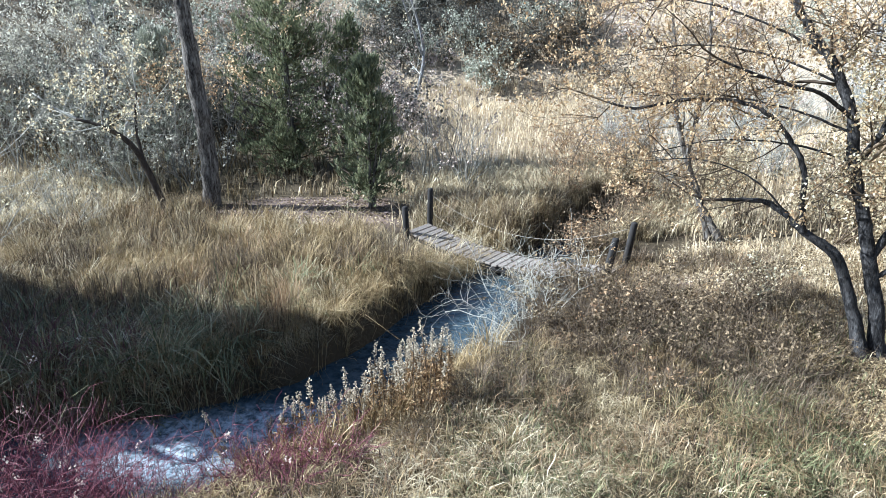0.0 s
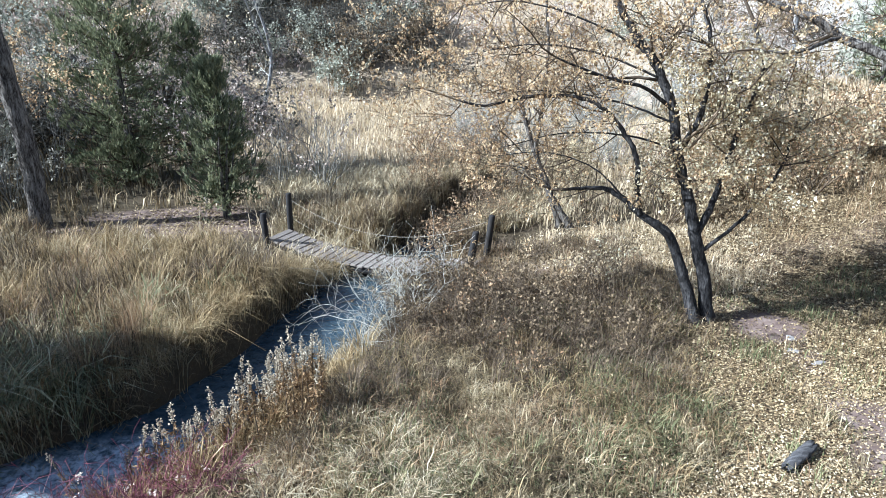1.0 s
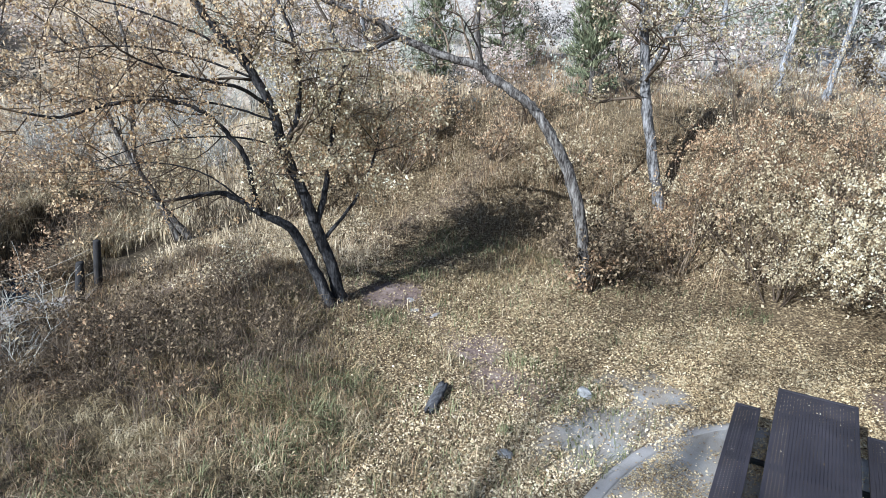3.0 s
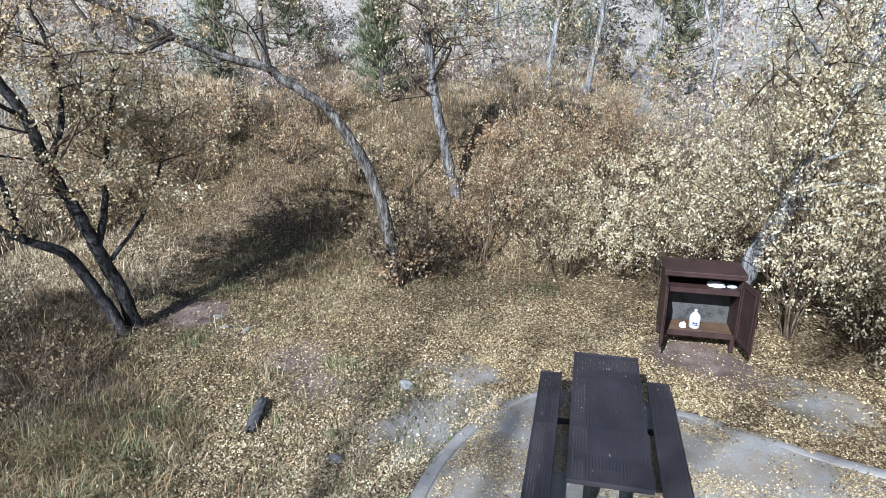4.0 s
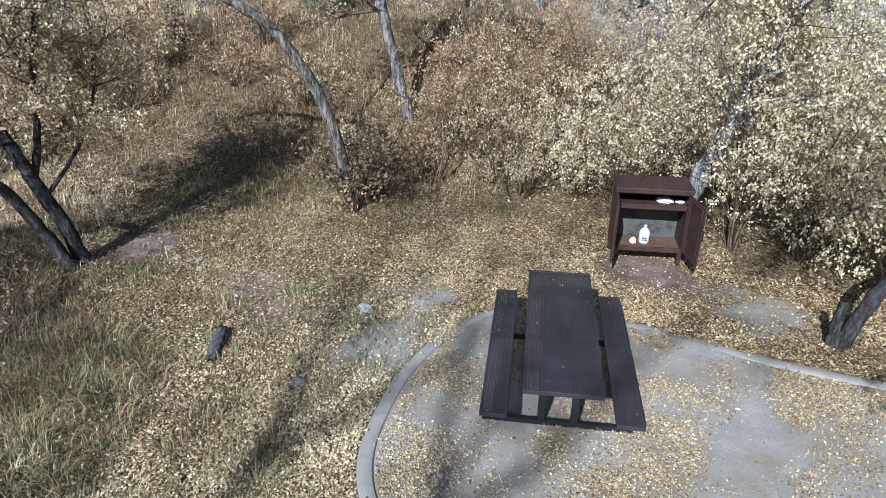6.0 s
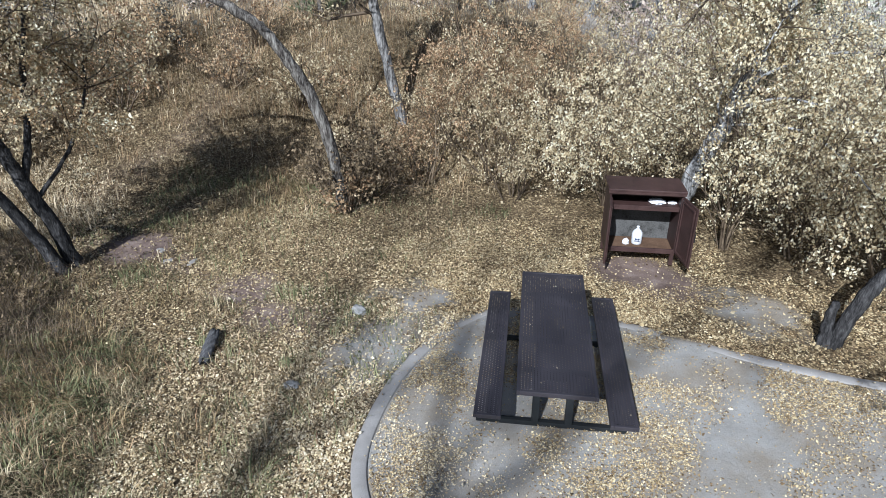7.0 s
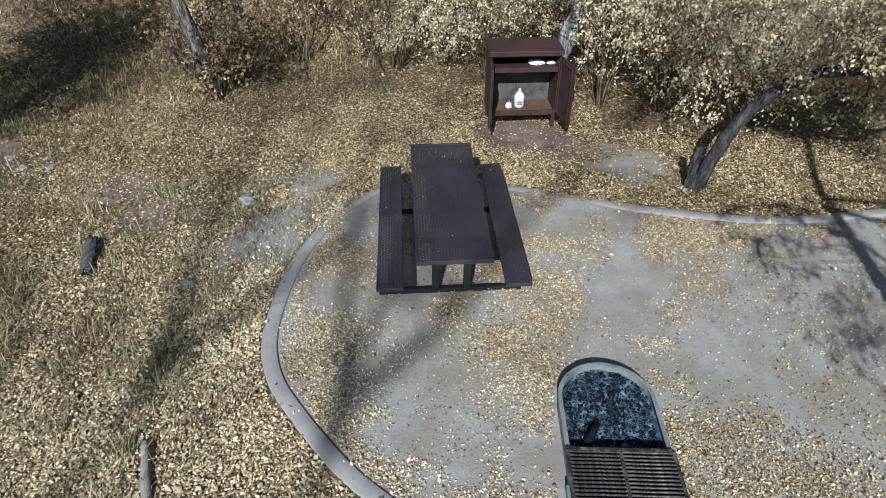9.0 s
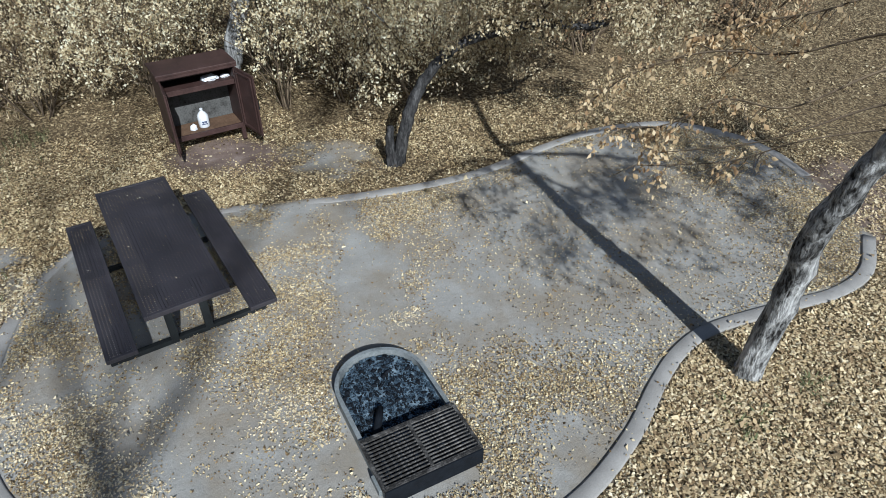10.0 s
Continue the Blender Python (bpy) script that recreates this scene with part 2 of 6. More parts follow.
PLASTIC = mat_noise("cloudy_white_plastic", [(0.3, (0.58, 0.61, 0.67)), (0.7, (0.72, 0.745, 0.78))], 6, 60, 0.35, 0.5, relief=0.05, dist=0.002)
INK = mat_noise("dark_blue_print", [(0.3, (0.03, 0.04, 0.10)), (0.7, (0.06, 0.08, 0.16))], 6, 60, 0.5, 0.3, relief=0.0)
RINGSTEEL = mat_noise("heat_greyed_steel", [(0.28, (0.07, 0.08, 0.085)), (0.5, (0.19, 0.21, 0.22)), (0.75, (0.33, 0.35, 0.365))], 5, 60, 0.7, 0.3, 0.2, relief=0.4, dist=0.004)
ASH = mat_noise("ash", [(0.42, (0.008, 0.014, 0.024)), (0.53, (0.045, 0.07, 0.10)), (0.62, (0.22, 0.30, 0.375)), (0.8, (0.43, 0.53, 0.61))], 16, 120, 0.95, 0.1, relief=0.8, dist=0.02)
CHAR = mat_noise("charcoal", [(0.3, (0.003, 0.004, 0.006)), (0.7, (0.010, 0.013, 0.019))], 9, 60, 0.8, 0.15, relief=0.6, dist=0.01)
GRATE = mat_noise("worn_grate_steel", [(0.36, (0.012, 0.012, 0.012)), (0.5, (0.045, 0.042, 0.04)), (0.62, (0.16, 0.152, 0.145)), (0.76, (0.42, 0.41, 0.40))], 12, 60, 0.55, 0.4, 0.4, relief=0.3, dist=0.003)
ROCK = mat_noise("grey_rock", [(0.3, (0.16, 0.16, 0.155)), (0.55, (0.30, 0.30, 0.295)), (0.8, (0.46, 0.46, 0.45))], 5, 40, 0.9, 0.2, relief=0.6, dist=0.01)
ROPE = mat_noise("pale_cable", [(0.3, (0.40, 0.37, 0.31)), (0.7, (0.58, 0.55, 0.48))], 20, 80, 0.7, 0.3, relief=0.2, dist=0.002)


# ---- geometry helpers ----
def mesh_np(name, verts, tris=None, quads=None, mat=None, smooth=False):
    """A mesh from arrays of corners, triangles and quads."""
    me = bpy.data.meshes.new(name)
    verts = np.asarray(verts, dtype=np.float32).reshape(-1, 3)
    tris = np.zeros((0, 3), np.int32) if tris is None else np.asarray(tris, np.int32).reshape(-1, 3)
    quads = np.zeros((0, 4), np.int32) if quads is None else np.asarray(quads, np.int32).reshape(-1, 4)
    me.vertices.add(len(verts))
    me.vertices.foreach_set("co", verts.ravel())
    loops = np.concatenate([tris.ravel(), quads.ravel()])
    me.loops.add(len(loops))
    me.loops.foreach_set("vertex_index", loops)
    starts = np.concatenate([np.arange(len(tris)) * 3, len(tris) * 3 + np.arange(len(quads)) * 4]).astype(np.int32)
    me.polygons.add(len(starts))
    me.polygons.foreach_set("loop_start", starts)
    if smooth:
        me.polygons.foreach_set("use_smooth", np.ones(len(starts), bool))
    me.update(calc_edges=True)
    if mat:
        me.materials.append(mat)
    return me


def part(name, bm, mat, parent=None, label="", kind=""):
    """One mesh object from a bmesh or a mesh, under a thing or under a part."""
    if isinstance(bm, bpy.types.Mesh):
        me = bm
    else:
        me = bpy.data.meshes.new(name)
        bmesh.ops.recalc_face_normals(bm, faces=bm.faces)
        bm.to_mesh(me)
        bm.free()
    if mat and not me.materials:
        me.materials.append(mat)
    ob = new(name, me)
    if parent:
        ob.parent = parent
    return tagged(ob, label, kind=kind)


def thing(name, at, label, category, group="", kind="", turn=0.0):
    e = new(name)
    e.empty_display_size = 0.1
    e.matrix_world = pose(*at, 0, 0, turn)
    return tagged(e, label, category, group, kind)


def box(bm, centre, size, turn=0.0, bevel=0.0, tilt=None):
    m = Matrix.Translation(centre) @ Matrix.Rotation(turn, 4, "Z")
    if tilt is not None:
        m = m @ tilt
    made = bmesh.ops.create_cube(bm, size=1.0, matrix=m @ Matrix.Diagonal((*size, 1)))
    if bevel:
        edges = {e for v in made["verts"] for e in v.link_edges}
        bmesh.ops.bevel(bm, geom=list(edges), offset=bevel, segments=2, profile=0.6, affect="EDGES")
    return bm


def box_bm(centre, size, turn=0.0, bevel=0.0, tilt=None):
    return box(bmesh.new(), centre, size, turn, bevel, tilt)


class Soup:
    """Gathers corners and faces of many small pieces for one joined mesh."""

    def __init__(self):
        self.v, self.t, self.q, self.n = [], [], [], 0

    def add(self, v, t=None, q=None):
        self.v.append(v)
        if t is not None:
            self.t.append(t + self.n)
        if q is not None:
            self.q.append(q + self.n)
        self.n += len(v)

    def mesh(self, name, mat, smooth=False):
        if not self.v:
            return None
        return mesh_np(name, np.concatenate(self.v), np.concatenate(self.t) if self.t else None,
                       np.concatenate(self.q) if self.q else None, mat, smooth)


def unit(a):
    return a / np.maximum(np.linalg.norm(a, axis=-1, keepdims=True), 1e-9)


def tube(soup, pts, radii, sides=6, rough=0.0, rng=None):
    """A tapered limb along points."""
    p = np.asarray(pts, float)
    r = np.asarray(radii, float)
    tan = unit(np.gradient(p, axis=0))
    ref = np.array([0.31, 0.95, 0.05]) if abs(tan[0][2]) > 0.6 else np.array([0.05, 0.1, 1.0])
    u = unit(np.cross(tan, ref))
    w = np.cross(tan, u)
    ang = np.arange(sides) * 2 * np.pi / sides
    ring = np.cos(ang)[None, :, None] * u[:, None] + np.sin(ang)[None, :, None] * w[:, None]
    rr = r[:, None] * np.ones(sides)
    if rough and rng is not None:
        rr = rr * (1 + rng.normal(0, rough, rr.shape))
    v = (p[:, None] + ring * rr[..., None]).reshape(-1, 3)
    k = len(p)
    i = np.arange(k - 1)[:, None] * sides
    j = np.arange(sides)[None]
    jn = (j + 1) % sides
    q = np.stack([i + j, i + jn, i + sides + jn, i + sides + j], -1).reshape(-1, 4)
    cap = np.array([[(k - 1) * sides, (k - 1) * sides + a, (k - 1) * sides + a + 1] for a in range(1, sides - 1)])
    soup.add(v, cap, q)


def smooth_path(pts, per=4):
    """More points along a bent line, by Catmull-Rom."""
    p = np.asarray(pts, float)
    e = np.concatenate([[2 * p[0] - p[1]], p, [2 * p[-1] - p[-2]]])
    out = []
    for i in range(1, len(e) - 2):
        for s in np.arange(per) / per:
            a, b, c, d = e[i - 1:i + 3]
            out.append(0.5 * (2 * b + (c - a) * s + (2 * a - 5 * b + 4 * c - d) * s ** 2 + (3 * b - a - 3 * c + d) * s ** 3))
    return np.array(out + [p[-1]])


def leaf_soup(p, size, rng, hang=0.0, flat=0.0, width=0.55):
    """Folded leaves at the points p: corners and triangles."""
    n = len(p)
    a = rng.normal(size=(n, 3))
    a[:, 2] = a[:, 2] * (1 - flat) - hang * 1.6
    a = unit(a)
    b = unit(np.cross(a, rng.normal(size=(n, 3)) * np.array([1 - 0.8 * flat, 1 - 0.8 * flat, 1.0])+np.array([0, 0, flat * 2.0])))
    c = np.cross(a, b)
    s = np.asarray(size)[:, None] * np.ones((n, 1))
    fold = rng.uniform(0.05, 0.35, (n, 1)) * s
    mid = p + a * s * 0.5
    v = np.stack([p, mid + b * s * width * 0.5 + c * fold, p + a * s + c * fold * rng.uniform(-0.8, 0.8, (n, 1)), mid - b * s * width * 0.5 + c * fold], 1).reshape(-1, 3)
    k = np.arange(n)[:, None] * 4
    t = np.stack([k + [0, 1, 2], k + [0, 2, 3]], 1).reshape(-1, 3)
    return v, t


def blade_soup(p, h, w, rng, lean=0.4, heading=None, swing=0.9, arch=False):
    """Bent blades of grass at the points p; arched ones droop at the tip."""
    n = len(p)
    az = rng.uniform(0, 2 * np.pi, n) if heading is None else heading + rng.normal(0, swing, n)
    d = np.stack([np.cos(az), np.sin(az), np.zeros(n)], 1)
    s = np.stack([-np.sin(az + rng.normal(0, 0.8, n)), np.cos(az), np.zeros(n)], 1)
    ln = (np.abs(rng.normal(lean, lean * 0.5, n)))[:, None]
    h, w = np.asarray(h)[:, None] * np.ones((n, 1)), np.asarray(w)[:, None] * np.ones((n, 1))
    up = np.array([0, 0, 1.0])
    k = np.arange(n)[:, None]
    if arch:
        bend = np.minimum(ln, 1.6)
        low = p + up * h * (0.52 - 0.1 * bend) + d * h * bend * 0.16
        mid = low + up * h * (0.33 - 0.2 * bend) + d * h * (0.10 + 0.26 * bend)
        tip = mid + up * h * (0.20 - 0.36 * bend) + d * h * (0.08 + 0.22 * bend) + s * h * rng.normal(0, 0.10, (n, 1))
        tip[:, 2] = np.maximum(tip[:, 2], p[:, 2] - 0.25 * h[:, 0])
        v = np.stack([p - s * w * 0.5, p + s * w * 0.5, low + s * w * 0.5, low - s * w * 0.5, mid + s * w * 0.36, mid - s * w * 0.36, tip], 1).reshape(-1, 3)
        return v, (k * 7 + [5, 4, 6]).reshape(-1, 3), np.stack([k * 7 + [0, 1, 2, 3], k * 7 + [3, 2, 4, 5]], 1).reshape(-1, 4)
    mid = p + up * h * (0.62 - 0.12 * ln) + d * h * ln * 0.32
    tip = p + up * h * np.maximum(1.0 - 0.55 * ln, 0.15) + d * h * ln
    v = np.stack([p - s * w * 0.5, p + s * w * 0.5, mid + s * w * 0.42, mid - s * w * 0.42, tip], 1).reshape(-1, 3)
    return v, (k * 5 + [3, 2, 4]).reshape(-1, 3), (k * 5 + [0, 1, 2, 3]).reshape(-1, 4)


# ---- the lie of the land ----
GRID = np.random.RandomState(11).rand(256, 256)


def vnoise(x, y, scale):
    x, y = np.asarray(x) / scale + 1000.0, np.asarray(y) / scale + 1000.0
    i, j = np.floor(x).astype(int), np.floor(y).astype(int)
    f, g = x - i, y - j
    f, g = f * f * (3 - 2 * f), g * g * (3 - 2 * g)
    at = lambda a, b: GRID[a % 256, b % 256]
    return (at(i, j) * (1 - f) + at(i + 1, j) * f) * (1 - g) + (at(i, j + 1) * (1 - f) + at(i + 1, j + 1) * f) * g


def step(v, a, b):
    t = np.clip((v - a) / (b - a), 0, 1)
    return t * t * (3 - 2 * t)


def line_distance(x, y, line):
    """Distance to a bent line, and on which side of it a point lies (left is positive)."""
    best, side = np.full(np.shape(x), 1e9), np.zeros(np.shape(x))
    for (ax, ay), (bx, by) in zip(line[:-1], line[1:]):
        dx, dy = bx - ax, by - ay
        s = np.clip(((x - ax) * dx + (y - ay) * dy) / (dx * dx + dy * dy), 0, 1)
        dist = np.hypot(x - ax - s * dx, y - ay - s * dy)
        near = dist < best
        best = np.where(near, dist, best)
        side = np.where(near, dx * (y - ay) - dy * (x - ax), side)
    return best, side


def inside(x, y, poly):
    hit = np.zeros(np.shape(x), bool)
    for (ax, ay), (bx, by) in zip(poly, poly[1:] + poly[:1]):
        if ay != by:
            hit ^= ((ay > y) != (by > y)) & (x < (bx - ax) * (y - ay) / (by - ay) + ax)
    return hit


STREAM = [(-22, 3.0), (-9, 5.3), (-5.8, 6.25), (-4.6, 6.5), (-3.65, 6.85), (-2.65, 7.32), (-1.75, 7.98), (-0.88, 9.25), (0.2, 10.95), (1.1, 12.3), (2.3, 13.7), (3.6, 15.3), (4.7, 17.0), (6.2, 18.4), (7.6, 19.7), (8.2, 21.5), (8.0, 24.0), (8.6, 28.0)]
WATER_Z = -0.58
CURB_WEST = [(5.4, -7.64), (6.1, -7.72), (6.82, -7.54), (7.51, -6.88), (7.71, -5.72), (7.52, -4.59), (7.22, -3.59), (7.12, -2.73), (7.17, -1.64), (7.34, -0.76),
             (7.48, 0.06), (7.5, 0.75), (7.41, 1.4), (7.2, 1.9), (6.45, 2.3), (5.6, 2.46), (4.92, 2.46), (4.24, 2.35), (3.75, 2.12), (3.36, 1.76), (2.97, 1.32),
             (2.7, 0.92), (2.32, 0.2), (2.1, -0.6), (2.08, -1.4), (2.25, -2.11), (2.58, -2.76), (2.96, -3.29), (3.24, -3.77), (3.38, -4.3), (3.36, -5.29), (3.34, -5.93), (3.5, -6.56), (3.98, -7.17)]
PAD = [tuple(p) for p in smooth_path(CURB_WEST, 3)]
TRAIL = [(4.0, 11.6), (5.6, 11.0), (6.9, 9.6), (7.25, 8.2), (7.05, 7.05), (6.6, 5.5), (6.25, 4.7), (6.1, 3.6), (6.0, 2.6)]
TRAIL_EAST = [(7.2, 8.6), (7.9, 10.2), (9.4, 10.3), (10.8, 9.8), (13.0, 10.2), (17, 12)]
WAY_OUT = [(4.7, -7.4), (4.6, -9.5), (4.0, -13), (4, -20)]


def ground_z(x, y):
    x, y = np.asarray(x, float), np.asarray(y, float)
    a, r = np.degrees(np.arctan2(x, y)), np.hypot(x, y)
    c = lambda lo, span, k: np.clip(r - lo, 0, span) * k
    far = c(19, 15, 0.06) + c(34, 40, 0.45) + c(74, 300, 0.22)
    bank = c(13.3, 5.7, 0.45) + c(19, 21, 0.12) + c(40, 40, 0.42) + c(80, 300, 0.2)
    east = c(15, 9, 0.22) + c(24, 30, 0.16) + c(54, 300, 0.3)
    back = c(30, 400, 0.06)
    wb = step(a, 27, 45) * (1 - step(a, 74, 88))
    we = step(a, 74, 88) * (1 - step(a, 150, 172))
    wf = (1 - step(a, 27, 45)) * step(a, -75, -50)
    z = far * wf + bank * wb + east * we + back * (1 - wb - we - wf)
    pad_fade = step(np.hypot((x - 4.9) / 1.1, (y + 2.2) / 2.2), 2.3, 4.2)
    z = z + (vnoise(x, y, 3.1) - 0.5) * 0.16 * pad_fade + (vnoise(x, y, 0.7) - 0.5) * 0.05 * pad_fade + (vnoise(x, y, 14.0) - 0.5) * 1.2 * step(r, 24, 60)
    s, side = line_distance(x, y, STREAM)
    s = s + (vnoise(x, y, 0.8) - 0.5) * 0.35
    z = z - 0.5 * (1 - step(line_distance(x, y, [(-0.2, 14.0), (1.3, 12.5)])[0], 0.5, 2.1))
    reach = np.where(side > 0, 1.02, 2.3 - 1.15 * step(y, 11.5, 13.5))
    cut = 1 - step(s, 0.62, reach)
    return z - cut * (0.95 + np.maximum(z, 0))


def gz(x, y):
    return float(ground_z(np.array([x]), np.array([y]))[0])


def zones(x, y):
    """How far each spot is pad, trodden dirt, and fallen leaves (0 to 1)."""
    pad = inside(x, y, PAD).astype(float)
    wob = (vnoise(x, y, 0.6) - 0.5) * 0.5
    d1, d2, d3 = (line_distance(x, y, l)[0] for l in (TRAIL, TRAIL_EAST, WAY_OUT))
    bald = np.maximum.reduce([1 - step(np.hypot((x - a0) / ra, (y - b0) / rb) + wob, 0.5, 1.25) for a0, b0, ra, rb in ((7.2, 7.95, 0.75, 0.7), (6.65, 5.35, 0.75, 0.6), (6.1, 4.75, 0.6, 0.55), (5.2, 11.0, 1.3, 0.7))])
    dirt = np.maximum.reduce([(1 - step(d1 + wob, 0.15, 0.62)) * (0.3 + 0.3 * step(vnoise(x, y, 0.5), 0.45, 0.6)), bald * (1 - step(d1 + wob, 0.3, 0.9)), 0.25 * (1 - step(d2 + wob, 0.1, 0.55)), 0.8 * (1 - step(d3 + wob, 0.5, 1.3)),
                              0.8 * (1 - step(np.hypot((x - 8.75) / 0.5, (y + 0.25) / 0.75) + wob, 0.4, 1.1)), 1 - step(np.hypot((x - 9.2) / 0.6, (y - 0.02) / 0.85) + wob, 0.6, 1.15), 1 - step(np.hypot((x + 3.4) / 2.9, (y - 16.4) / 1.9) + wob, 0.6, 1.1)])
    ragged = wob + (vnoise(x + 4, y, 0.24) - 0.5) * 0.9
    grit = np.maximum(1 - step(np.hypot((x - 6.3 - 0.5 * (3.1 - y)) / 1.25, (y - 3.0) / 0.62) + ragged, 0.55, 1.3), 1 - step(np.hypot((x - 8.35) / 0.8, (y + 1.55) / 0.55) + ragged, 0.35, 1.15))
    a, r = np.degrees(np.arctan2(x, y)), np.hypot(x, y)
    s, side = line_distance(x, y, STREAM)
    edge = np.interp(y, [1.5, 2.2, 3.1, 3.6, 4.6, 5.4, 7.4, 8.5, 10, 12], [-1.0, 0.6, 1.4, 1.9, 3.3, 4.6, 5.5, 6.2, 6.6, 7.0])
    leaf = step(x - edge + (vnoise(x, y, 1.1) - 0.5) * 1.5, -0.5, 0.5) * (1 - step(r, 15, 22))
    leaf = leaf * (1 - step(y - 0.25 * np.maximum(x - 8, 0), 9.5, 12.5)) * (side <= 0)
    return pad, dirt, np.clip(np.maximum(grit, pad), 0, 1), leaf


def axis(lo, hi, fine, reach):
    mid = np.arange(lo, hi + fine, fine)
    out, s = [], fine
    d = 0.0
    while d < reach:
        s *= 1.14
        d += s
        out.append(d)
    out = np.array(out)
    return np.concatenate([lo - out[::-1], mid, mid[-1] + out])


gx, gy = axis(-7, 12, 0.13, 420), axis(-9, 18, 0.13, 420)
X, Y = np.meshgrid(gx, gy)
Z = ground_z(X, Y)
nx, ny = len(gx), len(gy)
idx = np.arange(nx * ny).reshape(ny, nx)
quads = np.stack([idx[:-1, :-1], idx[:-1, 1:], idx[1:, 1:], idx[1:, :-1]], -1).reshape(-1, 4)

GROUND, nt, b = material("earth_and_litter", 0.95, 0.15)
pos = coords(nt)
n_big, n_mid, n_fine, n_grain = tex(nt, pos, 0.45), tex(nt, pos, 3.5, 5), tex(nt, pos, 22, 6, 0.7), tex(nt, pos, 110, 4, 0.7)
flakes = nt.nodes.new("ShaderNodeTexVoronoi")
flakes.inputs["Scale"].default_value = 36.0
bent = nt.nodes.new("ShaderNodeVectorMath")
bent.operation = "MULTIPLY_ADD"
wave = nt.nodes.new("ShaderNodeTexNoise")
wave.inputs["Scale"].default_value = 14.0
nt.links.new(pos, wave.inputs["Vector"])
nt.links.new(wave.outputs["Color"], bent.inputs[0])
bent.inputs[1].default_value = (0.06, 0.06, 0.06)
nt.links.new(pos, bent.inputs[2])
nt.links.new(bent.outputs[0], flakes.inputs["Vector"])
tone = nt.nodes.new("ShaderNodeSeparateColor")
nt.links.new(flakes.outputs["Color"], tone.inputs[0])
leafy = ramp(nt, tone.outputs[0], [(0.1, (0.025, 0.017, 0.010)), (0.4, (0.085, 0.058, 0.032)), (0.7, (0.20, 0.145, 0.08)), (0.95, (0.42, 0.335, 0.20))])
leafy = mix(nt, 0.35, leafy, ramp(nt, n_fine, [(0.3, (0.04, 0.029, 0.018)), (0.5, (0.11, 0.083, 0.05)), (0.7, (0.27, 0.22, 0.14))]))
thatch = ramp(nt, n_fine, [(0.3, (0.03, 0.024, 0.015)), (0.5, (0.07, 0.056, 0.035)), (0.72, (0.19, 0.16, 0.105))])
thatch = mix(nt, ramp(nt, n_big, [(0.35, (0, 0, 0)), (0.65, (1, 1, 1))]), thatch, (0.075, 0.058, 0.037))
soil = ramp(nt, n_mid, [(0.3, (0.105, 0.075, 0.065)), (0.55, (0.185, 0.14, 0.122)), (0.75, (0.28, 0.23, 0.205))])
grit_c = mix(nt, 0.5, ramp(nt, n_mid, [(0.3, (0.22, 0.21, 0.192)), (0.55, (0.32, 0.311, 0.294)), (0.8, (0.43, 0.425, 0.412))]), ramp(nt, n_grain, [(0.3, (0.14, 0.138, 0.13)), (0.6, (0.345, 0.342, 0.33)), (0.8, (0.56, 0.555, 0.54))]))
col = mix(nt, attribute(nt, "leaf"), thatch, leafy)
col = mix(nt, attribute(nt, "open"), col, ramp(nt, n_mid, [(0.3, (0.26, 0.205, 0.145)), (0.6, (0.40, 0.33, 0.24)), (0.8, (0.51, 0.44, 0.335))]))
# eastern ground past 19 m: bleached grey hillside, with haze put into its colour
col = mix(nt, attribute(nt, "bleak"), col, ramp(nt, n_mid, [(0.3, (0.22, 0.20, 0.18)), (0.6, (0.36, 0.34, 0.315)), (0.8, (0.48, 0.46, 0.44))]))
col = mix(nt, attribute(nt, "dirt"), col, soil)
dust = ramp(nt, tex(nt, pos, 1.3, 5, 0.65), [(0.42, (0, 0, 0)), (0.62, (0.75, 0.75, 0.75))])
grit_c = mix(nt, dust, grit_c, mix(nt, 0.5, (0.23, 0.195, 0.15), ramp(nt, n_grain, [(0.3, (0.12, 0.10, 0.08)), (0.6, (0.28, 0.24, 0.185)), (0.8, (0.50, 0.44, 0.345))])))
col = mix(nt, attribute(nt, "grit"), col, grit_c)
nt.links.new(col, b.inputs["Base Color"])
bump(nt, b, calc(nt, "ADD", calc(nt, "MULTIPLY", n_fine, 0.7), calc(nt, "MULTIPLY", n_grain, 0.3)), 0.6, 0.02)

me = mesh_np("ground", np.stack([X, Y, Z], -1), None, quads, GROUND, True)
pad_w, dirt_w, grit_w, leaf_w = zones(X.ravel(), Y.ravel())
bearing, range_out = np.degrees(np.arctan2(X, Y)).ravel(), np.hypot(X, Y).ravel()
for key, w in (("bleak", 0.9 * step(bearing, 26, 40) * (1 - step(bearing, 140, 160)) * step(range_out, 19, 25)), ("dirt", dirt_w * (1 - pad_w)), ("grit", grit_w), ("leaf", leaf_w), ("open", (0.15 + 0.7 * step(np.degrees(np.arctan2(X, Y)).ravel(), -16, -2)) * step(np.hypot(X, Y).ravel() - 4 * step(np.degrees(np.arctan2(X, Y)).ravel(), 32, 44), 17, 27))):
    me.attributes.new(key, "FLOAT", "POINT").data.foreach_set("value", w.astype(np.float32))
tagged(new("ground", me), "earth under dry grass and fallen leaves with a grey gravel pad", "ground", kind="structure")

